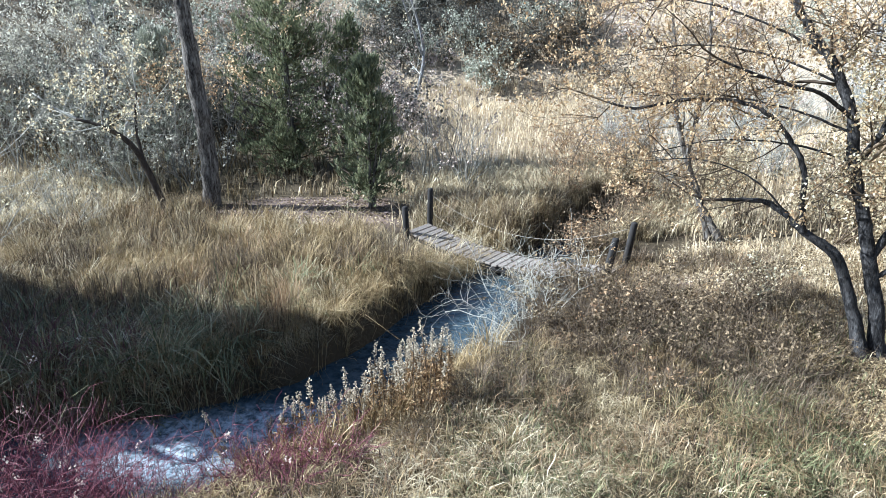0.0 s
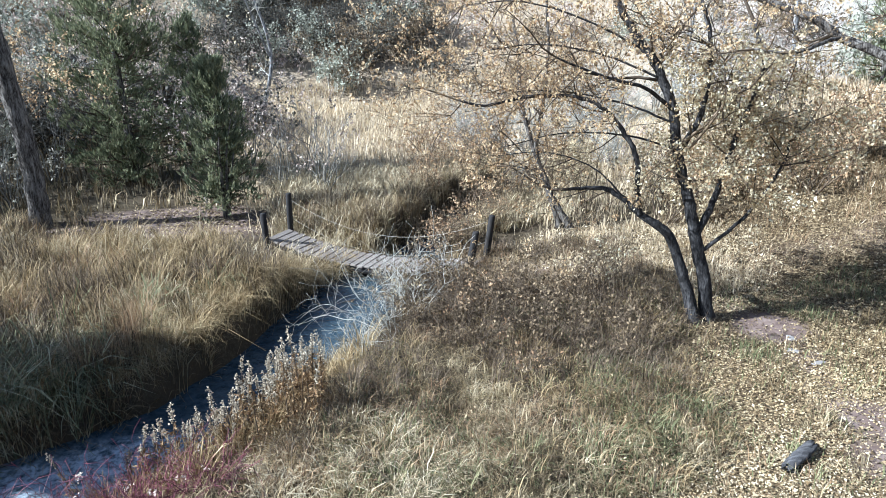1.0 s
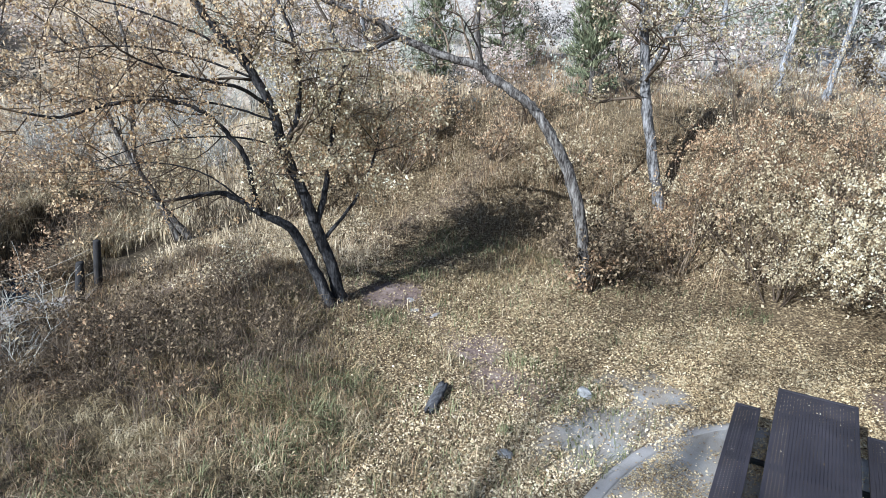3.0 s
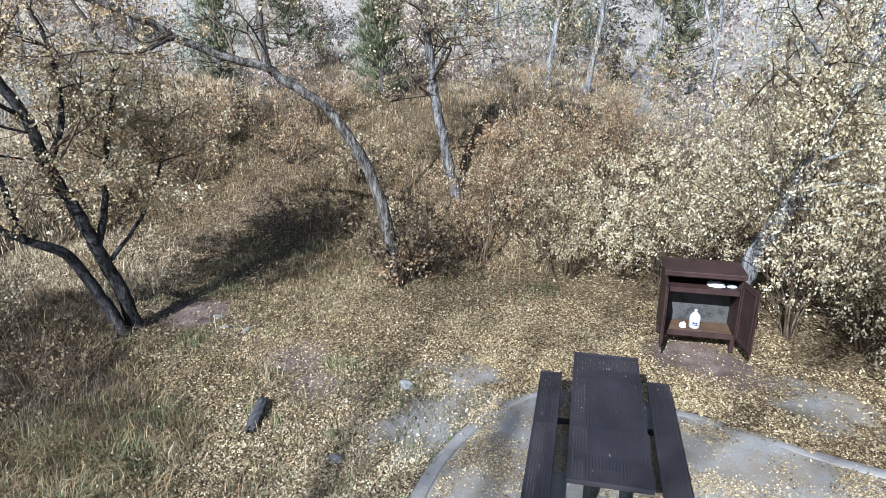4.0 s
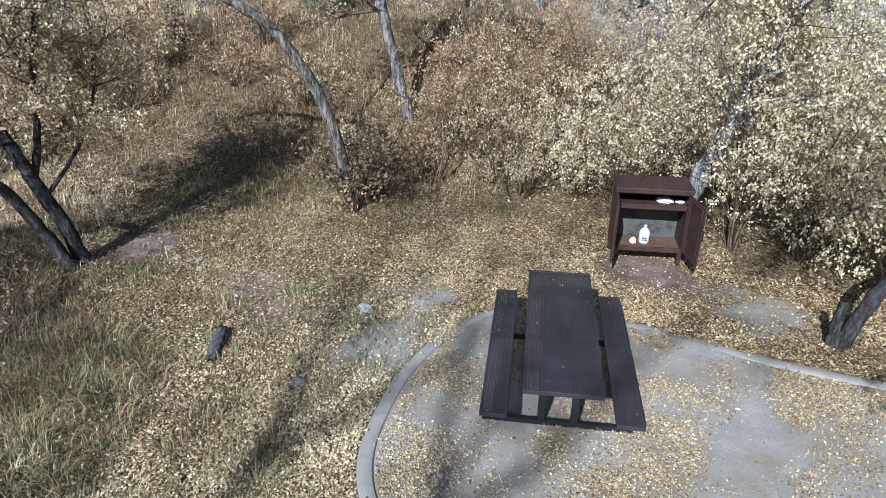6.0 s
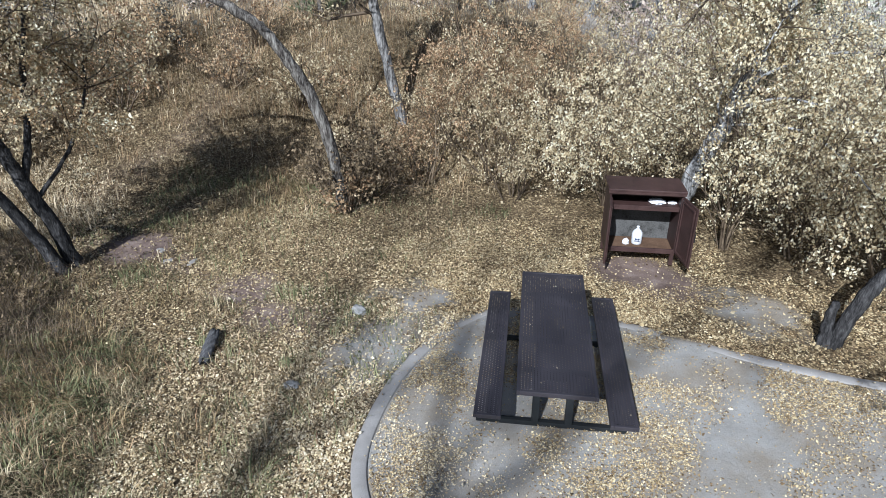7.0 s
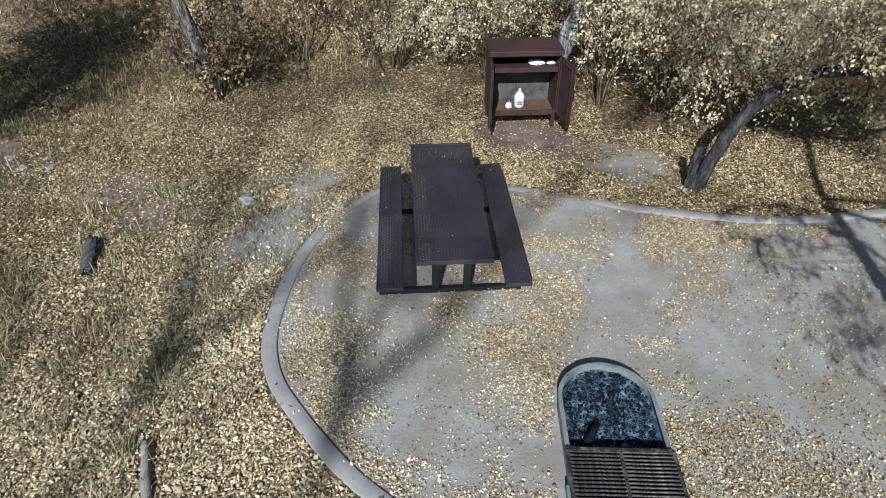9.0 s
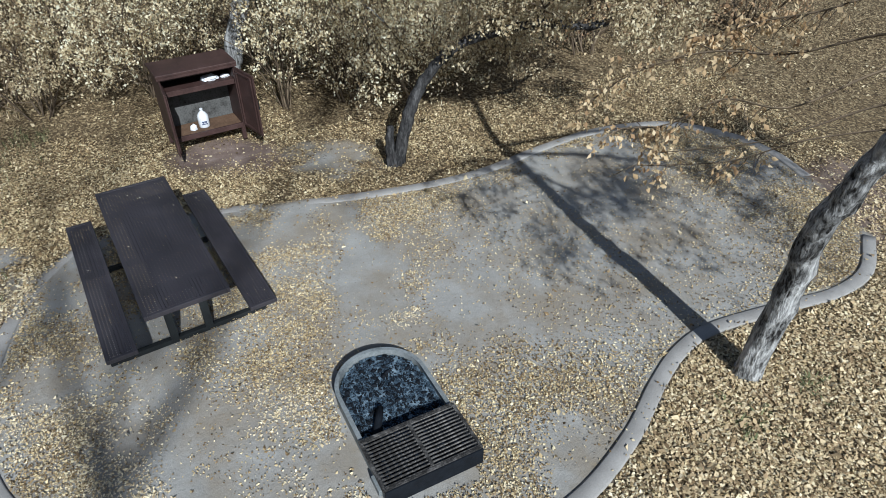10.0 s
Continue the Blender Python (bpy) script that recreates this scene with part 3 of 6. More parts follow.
# stream water
WATER, nt, b = material("stream_water", 0.06, 0.5)
pos = coords(nt, (1, 1, 1))
rip = tex(nt, pos, 5.0, 5, 0.65)
foam = calc(nt, "MULTIPLY", attribute(nt, "riffle"), ramp(nt, tex(nt, pos, 7.0, 6, 0.75), [(0.37, (0, 0, 0)), (0.64, (1, 1, 1))]))
nt.links.new(mix(nt, foam, (0.022, 0.045, 0.06), (0.50, 0.58, 0.66)), b.inputs["Base Color"])
nt.links.new(calc(nt, "ADD", calc(nt, "MULTIPLY", foam, 0.5), 0.06), b.inputs["Roughness"])
bump(nt, b, rip, 0.55, 0.05)
line = smooth_path([(*p, WATER_Z) for p in STREAM], 8)
tan = unit(np.gradient(line, axis=0))
nrm = np.stack([-tan[:, 1], tan[:, 0], 0 * tan[:, 0]], 1)
lanes = np.linspace(-1.5, 1.5, 17)
V = (line[:, None] + nrm[:, None] * lanes[None, :, None])
V[..., 2] += (vnoise(V[..., 0], V[..., 1], 0.35) - 0.5) * 0.04
ix = np.arange(V.shape[0] * 17).reshape(-1, 17)
water_mesh = mesh_np("water", V, None, np.stack([ix[:-1, :-1], ix[1:, :-1], ix[1:, 1:], ix[:-1, 1:]], -1), WATER, True)
wx, wy = V[..., 0].ravel(), V[..., 1].ravel()
shoal = np.maximum(1 - step(np.hypot((wx + 3.6) / 1.5, (wy - 6.9) / 0.8), 0.5, 1.2), 1 - step(np.hypot((wx + 2.2) / 1.4, (wy - 7.4) / 0.6), 0.4, 1.2))
water_mesh.attributes.new("riffle", "FLOAT", "POINT").data.foreach_set("value", np.clip(shoal + 0.10, 0, 1).astype(np.float32))
tagged(new("water", water_mesh),
       "narrow clear stream with pale riffles between grassy banks", "stream", kind="structure")


# ---- the camp pad: curb, table, locker, fire ring ----
def curb():
    line = smooth_path(CURB_WEST, 6)
    p = np.concatenate([line, np.zeros((len(line), 1))], 1)
    tan = unit(np.gradient(p, axis=0))
    nrm = np.stack([-tan[:, 1], tan[:, 0], 0 * tan[:, 0]], 1)
    off = np.array([-0.08, -0.077, -0.062, 0.062, 0.077, 0.08])
    up = np.array([-0.1, 0.012, 0.022, 0.022, 0.012, -0.1])
    v = p[:, None] + nrm[:, None] * off[None, :, None]
    sunk = step(p[:, 0], 5.9, 6.6) * step(p[:, 1], -1.6, -0.9)
    v[..., 2] = up[None] - 0.019 * sunk[:, None] + (vnoise(v[..., 0], v[..., 1], 0.5) - 0.5)[...] * 0.012
    k = np.arange(len(p) * 6).reshape(-1, 6)
    q = np.stack([k[:-1, :-1], k[1:, :-1], k[1:, 1:], k[:-1, 1:]], -1).reshape(-1, 4)
    ends = np.array([[k[0, 0], k[0, 1], k[0, 4], k[0, 5]], [k[0, 1], k[0, 2], k[0, 3], k[0, 4]], [k[-1, 5], k[-1, 4], k[-1, 1], k[-1, 0]], [k[-1, 4], k[-1, 3], k[-1, 2], k[-1, 1]]])
    tagged(new("curb", mesh_np("curb", v, None, np.concatenate([q, ends]), CONCRETE, True)), "low rounded concrete curb ringing the gravel pad", "curb", kind="structure")


curb()


def perforated(length, width, pitch=0.030):
    """A steel sheet with diamond holes in rows."""
    nx, ny = int(round(length / pitch)), int(round(width / pitch))
    dx, dy = length / nx, width / ny
    i, j = np.meshgrid(np.arange(nx), np.arange(ny))
    cx, cy = (i.ravel() + 0.5 + 0.5 * (j.ravel() % 2)) * dx - length / 2, (j.ravel() + 0.5) * dy - width / 2
    keep = cx < length / 2
    cx, cy = cx[keep], cy[keep]
    o = 0.5
    k = 0.27
    offs = np.array([(-o, -o), (o, -o), (o, o), (-o, o), (0, -k), (k, 0), (0, k), (-k, 0)])  # diamond hole
    v = np.zeros((len(cx), 8, 3))
    v[..., 0], v[..., 1] = cx[:, None] + offs[None, :, 0] * dx, cy[:, None] + offs[None, :, 1] * dy
    b = np.arange(len(cx))[:, None] * 8
    t = np.concatenate([b + f for f in ([0, 1, 4], [1, 2, 5], [2, 3, 6], [3, 0, 7], [0, 4, 7], [1, 5, 4], [2, 6, 5], [3, 7, 6])])
    v, m = v.reshape(-1, 3), len(cx) * 8
    return np.concatenate([v, v - [0, 0, 0.004]]), np.concatenate([t, t[:, ::-1] + m])


def rim(length, width, drop, inset=0.035):
    """The solid rolled border of a sheet with its turned-down edge."""
    bm = bmesh.new()
    for sx, sy, lx, ly in ((0, 1, length, inset), (0, -1, length, inset), (1, 0, inset, width - 2 * inset), (-1, 0, inset, width - 2 * inset)):
        box(bm, (sx * (length - inset) / 2, sy * (width - inset) / 2, -drop / 2 + 0.003), (lx, ly, drop), 0, 0.006)
    return bm


def slab_part(name, length, width, drop, at, parent, label=""):
    v, t = perforated(length - 0.06, width - 0.06)
    ob = part(name, mesh_np(name, v, t, None, TABLE), TABLE, parent, label)
    ob.location = at
    part("rim", rim(length, width, drop), TABLE, ob)
    return ob


def picnic_table():
    t = thing("picnic_table", (5.985, 0.81, 0.0), "dark brown perforated steel picnic table with two attached benches", "picnic table", turn=11.6)
    slab_part("tabletop", 2.44, 0.76, 0.05, (0, 0, 0.757), t, "dark perforated steel top with dry leaves on it")
    for s in (1, -1):
        slab_part("bench", 2.44, 0.265, 0.045, (-0.02, s * 0.645, 0.457), t)
    for x in (-0.77, 0.77):
        for y in (-0.17, 0.17):
            part("leg", box_bm((x, y, 0.37), (0.075, 0.075, 0.66), 0, 0.006), STEEL, t)
        part("leg_rail", box_bm((x, 0, 0.62), (0.05, 0.26, 0.06), 0, 0.006), STEEL, t)
        for y in (-0.645, 0.645):
            part("bench_post", box_bm((x, y, 0.235), (0.055, 0.055, 0.39), 0, 0.006), STEEL, t)
        part("foot_bar", box_bm((x, 0, 0.028), (0.06, 1.56, 0.056), 0, 0.006), STEEL, t)
        part("crossbar", box_bm((x, 0, 0.685), (0.05, 0.66, 0.045), 0, 0.006), STEEL, t)


picnic_table()


def food_locker():
    """Steel locker on legs, its front (-x side) open, both doors swung out."""
    w, d, z0, z1 = 1.08, 0.56, 0.19, 1.19
    c = thing("food_locker", (9.68, 0.13, 0.0), "rusty brown steel food locker on legs with both doors open", "locker", turn=11.5)
    wall = 0.03
    for s in (1, -1):
        part("side", box_bm((0, s * (w / 2 - wall / 2), (z0 + z1) / 2), (d, wall, z1 - z0), 0, 0.004), RUSTBOX, c)
    part("back", box_bm((d / 2 - 0.015, 0, (z0 + z1) / 2), (0.026, w - 2 * wall - 0.004, z1 - z0 - 0.01)), INSIDE, c, "scuffed grey back panel")
    part("bottom", box_bm((-0.02, 0, z0 + 0.02), (d - 0.06, w - 2 * wall - 0.004, 0.035)), SHELFWOOD, c, "rusty orange-brown floor")
    part("sill", box_bm((-d / 2 + 0.02, 0, z0 + 0.035), (0.035, w - 2 * wall - 0.004, 0.075), 0, 0.004), RUSTBOX, c)
    part("lintel", box_bm((-d / 2 + 0.02, 0, z1 - 0.035), (0.035, w - 2 * wall - 0.004, 0.06), 0, 0.004), RUSTBOX, c)
    part("shelf", box_bm((0.0, 0, 0.93), (d - 0.09, w - 2 * wall - 0.004, 0.03)), RUSTBOX, c)
    part("shelf_edge", box_bm((-d / 2 + 0.045, 0, 0.915), (0.02, w - 2 * wall - 0.006, 0.075), 0, 0.003), RUSTBOX, c)
    part("top", box_bm((-0.01, 0, z1 + 0.022), (d + 0.07, w + 0.06, 0.04), 0, 0.01), RUSTBOX, c, "brown steel lid with a folded front edge")
    part("top_lip", box_bm((-d / 2 - 0.035, 0, z1 - 0.01), (0.014, w + 0.05, 0.05), 0, 0.004), RUSTBOX, c)
    for x in (-d / 2 + 0.04, d / 2 - 0.04):
        for y in (-w / 2 + 0.04, w / 2 - 0.04):
            part("leg", box_bm((x, y, z0 / 2), (0.06, 0.06, z0 + 0.02), 0, 0.004), RUSTBOX, c)
    for s, swing in ((1, 96), (-1, 101)):
        hinge = Vector((-d / 2 - 0.012, s * (w / 2 - 0.01), 0))
        door = part("door", box_bm((0, -s * 0.26, 0.0), (0.026, 0.52, z1 - z0 - 0.07), 0, 0.004), RUSTBOX, c, "brown steel door swung open")
        door.matrix_local = Matrix.Translation((hinge.x, hinge.y, (z0 + z1) / 2 - 0.01)) @ Matrix.Rotation(radians(-s * swing), 4, "Z")
        frame_bm = bmesh.new()
        for zz in (-0.41, 0.41):
            box(frame_bm, (0.02, -s * 0.26, zz), (0.02, 0.42, 0.03), 0, 0.003)
        for yy in (0.06, 0.46):
            box(frame_bm, (0.02, -s * yy, 0), (0.02, 0.03, 0.80), 0, 0.003)
        part("door_frame", frame_bm, RUSTBOX, door)
        if s < 0:
            bm = bmesh.new()
            box(bm, (-0.045, -s * 0.47, 0.0), (0.014, 0.014, 0.14), 0, 0.004)
            for zz in (-0.06, 0.06):
                box(bm, (-0.03, -s * 0.47, zz), (0.035, 0.014, 0.014), 0, 0.003)
            part("handle", bm, STEEL, door, "bent rod door handle")
        for zz in (-0.35, 0.35):
            hb = bmesh.new()
            bmesh.ops.create_cone(hb, cap_ends=True, segments=8, radius1=0.014, radius2=0.014, depth=0.09, matrix=Matrix.Translation((0, 0, zz)))
            part("hinge", hb, STEEL, door)
    return c


food_locker()


def turned(profile, sides=16):
    """A round body from (radius, height) pairs."""
    bm = bmesh.new()
    rings = [[bm.verts.new((r * math.cos(a * 2 * math.pi / sides), r * math.sin(a * 2 * math.pi / sides), z)) for a in range(sides)] for r, z in profile]
    for lo, hi in zip(rings[:-1], rings[1:]):
        for a in range(sides):
            f = bm.faces.new((lo[a], lo[(a + 1) % sides], hi[(a + 1) % sides], hi[a]))
            f.smooth = True
    bm.faces.new(rings[0][::-1])
    bm.faces.new(rings[-1])
    return bm


def water_jug(at, turn):
    j = thing("water_jug", at, "white plastic gallon jug with dark print in the open locker", "jug", turn=turn)
    body = turned([(0.068, 0), (0.076, 0.015), (0.077, 0.15), (0.07, 0.18), (0.045, 0.215), (0.022, 0.235), (0.02, 0.25)])
    part("body", body, PLASTIC, j)
    part("cap", turned([(0.022, 0.25), (0.022, 0.27), (0.018, 0.275)]), PLASTIC, j)
    s = Soup()
    tube(s, smooth_path([(0.06, 0.0, 0.12), (0.10, 0.0, 0.14), (0.10, 0.0, 0.185), (0.04, 0.0, 0.215)], 4), [0.012] * 13, 8)
    part("handle", s.mesh("handle", PLASTIC, True), PLASTIC, j)
    bm = bmesh.new()
    for z, wd in ((0.065, 0.075), (0.085, 0.055), (0.10, 0.07)):
        box(bm, (-0.0755, 0.0, z), (0.006, wd, 0.011))
    part("print", bm, INK, j, "dark blue printed bars")
    j.scale = (1.08, 1.08, 1.08)
    return j


water_jug((9.66, 0.14, 0.2285), 7)


def crumpled_bag(at, name, label, size):
    rng = np.random.RandomState(int(abs(at[1]) * 1000) + 3)
    bm = bmesh.new()
    bmesh.ops.create_icosphere(bm, subdivisions=3, radius=1.0)
    for v in bm.verts:
        k = 1 + 0.35 * noise.noise(v.co * 2.3 + Vector((at[1], 3, 1))) + 0.12 * noise.noise(v.co * 6)
        v.co = Vector((v.co.x * size[0] * k, v.co.y * size[1] * k, max(v.co.z * k, -0.55) * size[2] + size[2] * 0.55))
    t = part(name, bm, PLASTIC)
    t.location = at
    return tagged(t, label, "bag")


crumpled_bag((9.66, -0.08, 0.946), "plastic_bag", "crumpled white plastic bag on the locker shelf", (0.09, 0.13, 0.045))
crumpled_bag((9.70, -0.30, 0.946), "plastic_wrapper", "small crumpled white wrapper on the locker shelf", (0.05, 0.07, 0.03))
crumpled_bag((9.58, 0.30, 0.2285), "paper_scrap", "crumpled pale paper beside the water jug", (0.03, 0.05, 0.06))


def fire_ring():
    """Steel hoop with a round far end and a cooking grate over the near end."""
    f = thing("fire_ring", (3.50, -0.938, 0.0), "heat-greyed steel fire ring with ash and a cooking grate", "fire ring", turn=6.3)
    half_w, back, h, wall = 0.42, -0.74, 0.15, 0.016

    def outline(o):
        pts = [(back - o * 0.2, half_w + o), (0.30, half_w + o)]
        pts += [(0.30 + (half_w + o) * math.sin(a), (half_w + o) * math.cos(a)) for a in np.linspace(0, math.pi, 25)[1:-1]]
        return pts + [(0.30, -half_w - o), (back - o * 0.2, -half_w - o)]

    def hoop(r0, r1, z0, z1, closed):
        a, c = outline(r0), outline(r1)
        bm = bmesh.new()
        rows = [[bm.verts.new((x, y, z)) for x, y in ln] for ln, z in ((a, z0), (a, z1), (c, z1), (c, z0))]
        n = len(a)
        for lo, hi in zip(rows, rows[1:] + rows[:1]):
            for i in range(n if closed else n - 1):
                bm.faces.new((lo[i], lo[(i + 1) % n], hi[(i + 1) % n], hi[i]))
        if not closed:
            bm.faces.new([r[0] for r in rows])
            bm.faces.new([r[-1] for r in rows][::-1])
        return bm

    part("hoop", hoop(-wall, 0.0, 0.0, h, True), RINGSTEEL, f)
    part("flange", hoop(-0.03, 0.008, h, h + 0.01, True), RINGSTEEL, f, "pale worn top flange")
    # ash bed with lumps
    rng = np.random.RandomState(5)
    g = np.linspace(-0.74, 0.74, 60)
    ax, ay = np.meshgrid(g, np.linspace(-0.41, 0.41, 36))
    ok = np.where(ax > 0.30, np.hypot(ax - 0.30, ay) < 0.40, True)
    az = 0.035 + 0.045 * vnoise(ax * 3 + 7, ay * 3, 0.5) + 0.014 * vnoise(ax, ay, 0.06) + 0.04 * ax
    k = np.arange(ax.size).reshape(ax.shape)
    q = np.stack([k[:-1, :-1], k[:-1, 1:], k[1:, 1:], k[1:, :-1]], -1).reshape(-1, 4)
    q = q[ok.ravel()[q].all(1)]
    part("ash_bed", mesh_np("ash_bed", np.stack([ax, ay, az], -1), None, q, ASH, True), ASH, f, "pale grey ash mixed with charcoal")
    s = Soup()
    for _ in range(3200):
        x, y = rng.uniform(-0.68, 0.66), rng.uniform(-0.38, 0.38)
        if x > 0.3 and math.hypot(x - 0.3, y) > 0.37 or rng.rand() > 0.35 + 0.65 * vnoise(x * 3 + 5, y * 3, 0.6) * (1.15 - 0.5 * abs(x)):
            continue
        r = rng.uniform(0.003, 0.008) * (2.4 if rng.rand() < 0.06 else 1)
        d = unit(rng.normal(size=3) * [1, 1, 0.3])
        c0 = np.array([x, y, 0.035 + 0.045 * vnoise(x * 3 + 7, y * 3, 0.5) + 0.014 * vnoise(x, y, 0.06) + 0.04 * x + 0.4 * r])
        tube(s, [c0 - d * r * 1.3, c0 - d * r, c0 + d * r, c0 + d * r * 1.4], [r * 0.5, r, r * 0.9, r * 0.3], 5, 0.25, rng)
    part("charcoal", s.mesh("charcoal", CHAR), CHAR, f, "black charcoal lumps", kind="stuff")
    for k, (x, y, ln, turn) in enumerate(((-0.10, 0.22, 0.40, -0.5),)):
        s = Soup()
        d = np.array([math.cos(turn), math.sin(turn), 0.08])
        tube(s, [np.array([x, y, 0.10]) + d * ln * u for u in (-0.5, -0.2, 0.15, 0.5)], [0.03, 0.034, 0.033, 0.028], 8, 0.12, rng)
        part("burnt_log", s.mesh("burnt_log", CHAR), CHAR, f, "burnt black log end")
    # grate over the near end
    grate = part("grate", box_bm((-0.73, 0, h + 0.025), (0.03, 0.86, 0.03), 0, 0.004), GRATE, f, "worn steel cooking grate")
    for x0, y0, lx, ly in ((-0.235, 0, 0.03, 0.86), (-0.48, 0.425, 0.50, 0.03), (-0.48, -0.425, 0.50, 0.03), (-0.48, 0.0, 0.46, 0.03)):
        part("grate_frame", box_bm((x0, y0, h + 0.025), (lx, ly, 0.028), 0, 0.004), GRATE, grate)
    bar = mesh_np("grate_bar", *[a for a in bar_mesh(0.84, 0.010)], GRATE)
    for i in range(14):
        ob = new("grate_bar", bar)
        ob.parent = grate
        ob.location = (-0.705 + i * 0.0345, 0, h + 0.026)
    # dark front plate
    part("front_plate", box_bm((back - 0.012, 0, h / 2 + 0.02), (0.016, 0.86, h + 0.03), 0, 0.004), CHAR, f, "soot-black front plate")
    part("side_lug", box_bm((-0.60, 0.44, h * 0.55), (0.16, 0.03, 0.07), 0, 0.006), RINGSTEEL, f)


def bar_mesh(length, r):
    s = Soup()
    tube(s, [(0, -length / 2, 0), (0, length / 2, 0)], [r, r], 6)
    return np.concatenate(s.v), np.concatenate(s.t), np.concatenate(s.q)


fire_ring()


# ---- footbridge ----
def footbridge():
    a, b2 = np.array([-0.62, 14.75]), np.array([3.45, 11.75])
    d = unit(b2 - a)
    ln = float(np.linalg.norm(b2 - a))
    turn = math.degrees(math.atan2(d[1], d[0]))
    br = thing("footbridge", (a[0], a[1], 0.0), "narrow weathered plank footbridge sagging over the stream", "footbridge", turn=turn)
    sag = lambda u: 0.04 - 0.33 * 4 * (u / ln) * (1 - u / ln)
    rng = np.random.RandomState(21)
    n = int(ln / 0.165)
    planks = [box_bm((0, 0, 0), (0.138, 0.86 + rng.uniform(-0.05, 0.06), 0.045), 0, 0.009) for _ in range(4)]
    metas = []
    for bm in planks:
        m = bpy.data.meshes.new("plank")
        bm.to_mesh(m)
        bm.free()
        m.materials.append(PLANK)
        metas.append(m)
    for i in range(n):
        u = (i + 0.5) * ln / n
        slope = math.atan((sag(u + 0.05) - sag(u - 0.05)) / 0.1)
        ob = new("plank", metas[i % 4])
        ob.parent = br
        ob.matrix_local = pose(u, rng.uniform(-0.02, 0.02), sag(u) + rng.uniform(-0.004, 0.004), rng.normal(0, 0.6), -math.degrees(slope), rng.normal(0, 1.0))
    for y in (-0.3, 0.3):
        s = Soup()
        tube(s, [(u, y, sag(u) - 0.10) for u in np.linspace(0, ln, 12)], [0.075] * 12, 8)
        part("stringer", s.mesh("stringer", POSTWOOD, True), POSTWOOD, br)
    for u, y, hgt, lean in ((0.02, 0.47, 0.92, 1), (0.05, -0.47, 0.66, -4), (ln - 0.02, 0.47, 0.95, 7), (ln - 0.05, -0.47, 0.86, 10)):
        s = Soup()
        tilt = math.radians(lean)
        top = np.array([u + hgt * math.sin(tilt), y, hgt])
        base = np.array([u - 0.3 * math.sin(tilt), y, -0.35])
        tube(s, [base, base * 0.4 + top * 0.6, top - [0, 0, 0.02], top], [0.078, 0.072, 0.068, 0.05], 10, 0.05, rng)
        part("post", s.mesh("post", POSTWOOD), POSTWOOD, br, "dark round wooden post")
    for y, hi in ((0.47, 0.80), (0.47, 0.36)):
        s = Soup()
        us = np.linspace(0.03, ln - 0.02, 16)
        tube(s, [(u, y, hi - 0.62 * 4 * (u / ln) * (1 - u / ln)) for u in us], [0.0035] * 16, 5)
        part("cable", s.mesh("cable", ROPE), ROPE, br, "pale slack handrail cable")


footbridge()


# ---- logs and stones ----
def lying_log(name, a, c, r0, r1, label, mat=LOGWOOD, seed=1):
    rng = np.random.RandomState(seed)
    a, c = np.array(a, float), np.array(c, float)
    pts = smooth_path([a, a * 0.66 + c * 0.34 + rng.normal(0, 0.012, 3), a * 0.33 + c * 0.67 + rng.normal(0, 0.012, 3), c], 3)
    s = Soup()
    tube(s, [pts[0] + (pts[0] - pts[1]) * 0.06, pts[0] + (pts[0] - pts[1]) * 0.05, *pts, pts[-1] + (pts[-1] - pts[-2]) * 0.05], [0.002, r0 * 0.8, *np.linspace(r0, r1, len(pts)), r1 * 0.7], 12, 0.09, rng)
    o = part(name, s.mesh(name, mat), mat)
    return tagged(o, label, "log")


def broken_billet(a, c, r, label):
    """A split, weathered length of log with splintered ends and deep cracks."""
    rng = np.random.RandomState(3)
    a, c = np.array(a, float), np.array(c, float)
    tan = unit(c - a)
    side = unit(np.cross(tan, UP))
    over = np.cross(side, tan)
    n, sides = 16, 22
    crack = rng.normal(0, 0.09, sides) - 0.22 * (rng.rand(sides) < 0.22)
    v = []
    for i in range(n):
        u = i / (n - 1)
        for k in range(sides):
            th = 2 * math.pi * k / sides
            flat = 0.72 if math.sin(th) > 0.2 else 1.0
            rr = r * (1 + crack[k] * (0.5 + u) + rng.normal(0, 0.035)) * (0.86 + 0.2 * math.sin(2.4 * u + 0.3)) * (0.55 if i in (0, n - 1) else 1)
            ragged = rng.normal(0, 0.035) if i in (0, 1, n - 2, n - 1) else 0
            v.append(a + (c - a) * u + tan * ragged + side * rr * math.cos(th) + over * rr * flat * math.sin(th))
    k = np.arange(n * sides).reshape(n, sides)
    kn = np.roll(k, -1, axis=1)
    q = np.stack([k[:-1], kn[:-1], kn[1:], k[1:]], -1).reshape(-1, 4)
    caps = [[k[e, 0], k[e, m], k[e, m + 1]] for e in (0, n - 1) for m in range(1, sides - 1)]
    ob = part("log", mesh_np("log", v, caps, q, BILLET), BILLET)
    return tagged(ob, label, "log")


UP = np.array([0, 0, 1.0])
broken_billet((4.90, 4.75, 0.05), (5.44, 5.00, 0.10), 0.068, "short split weathered dark grey log lying on the leaves")
lying_log("stick", (2.88, 2.92, 0.05), (2.02, 2.44, 0.05), 0.032, 0.048, "bleached grey branch lying among leaves", seed=4)
lying_log("cut_stump", (-2.55, 18.3, -0.05), (-2.55, 18.32, 0.34), 0.13, 0.12, "pale cut stump on the trodden clearing", seed=6)


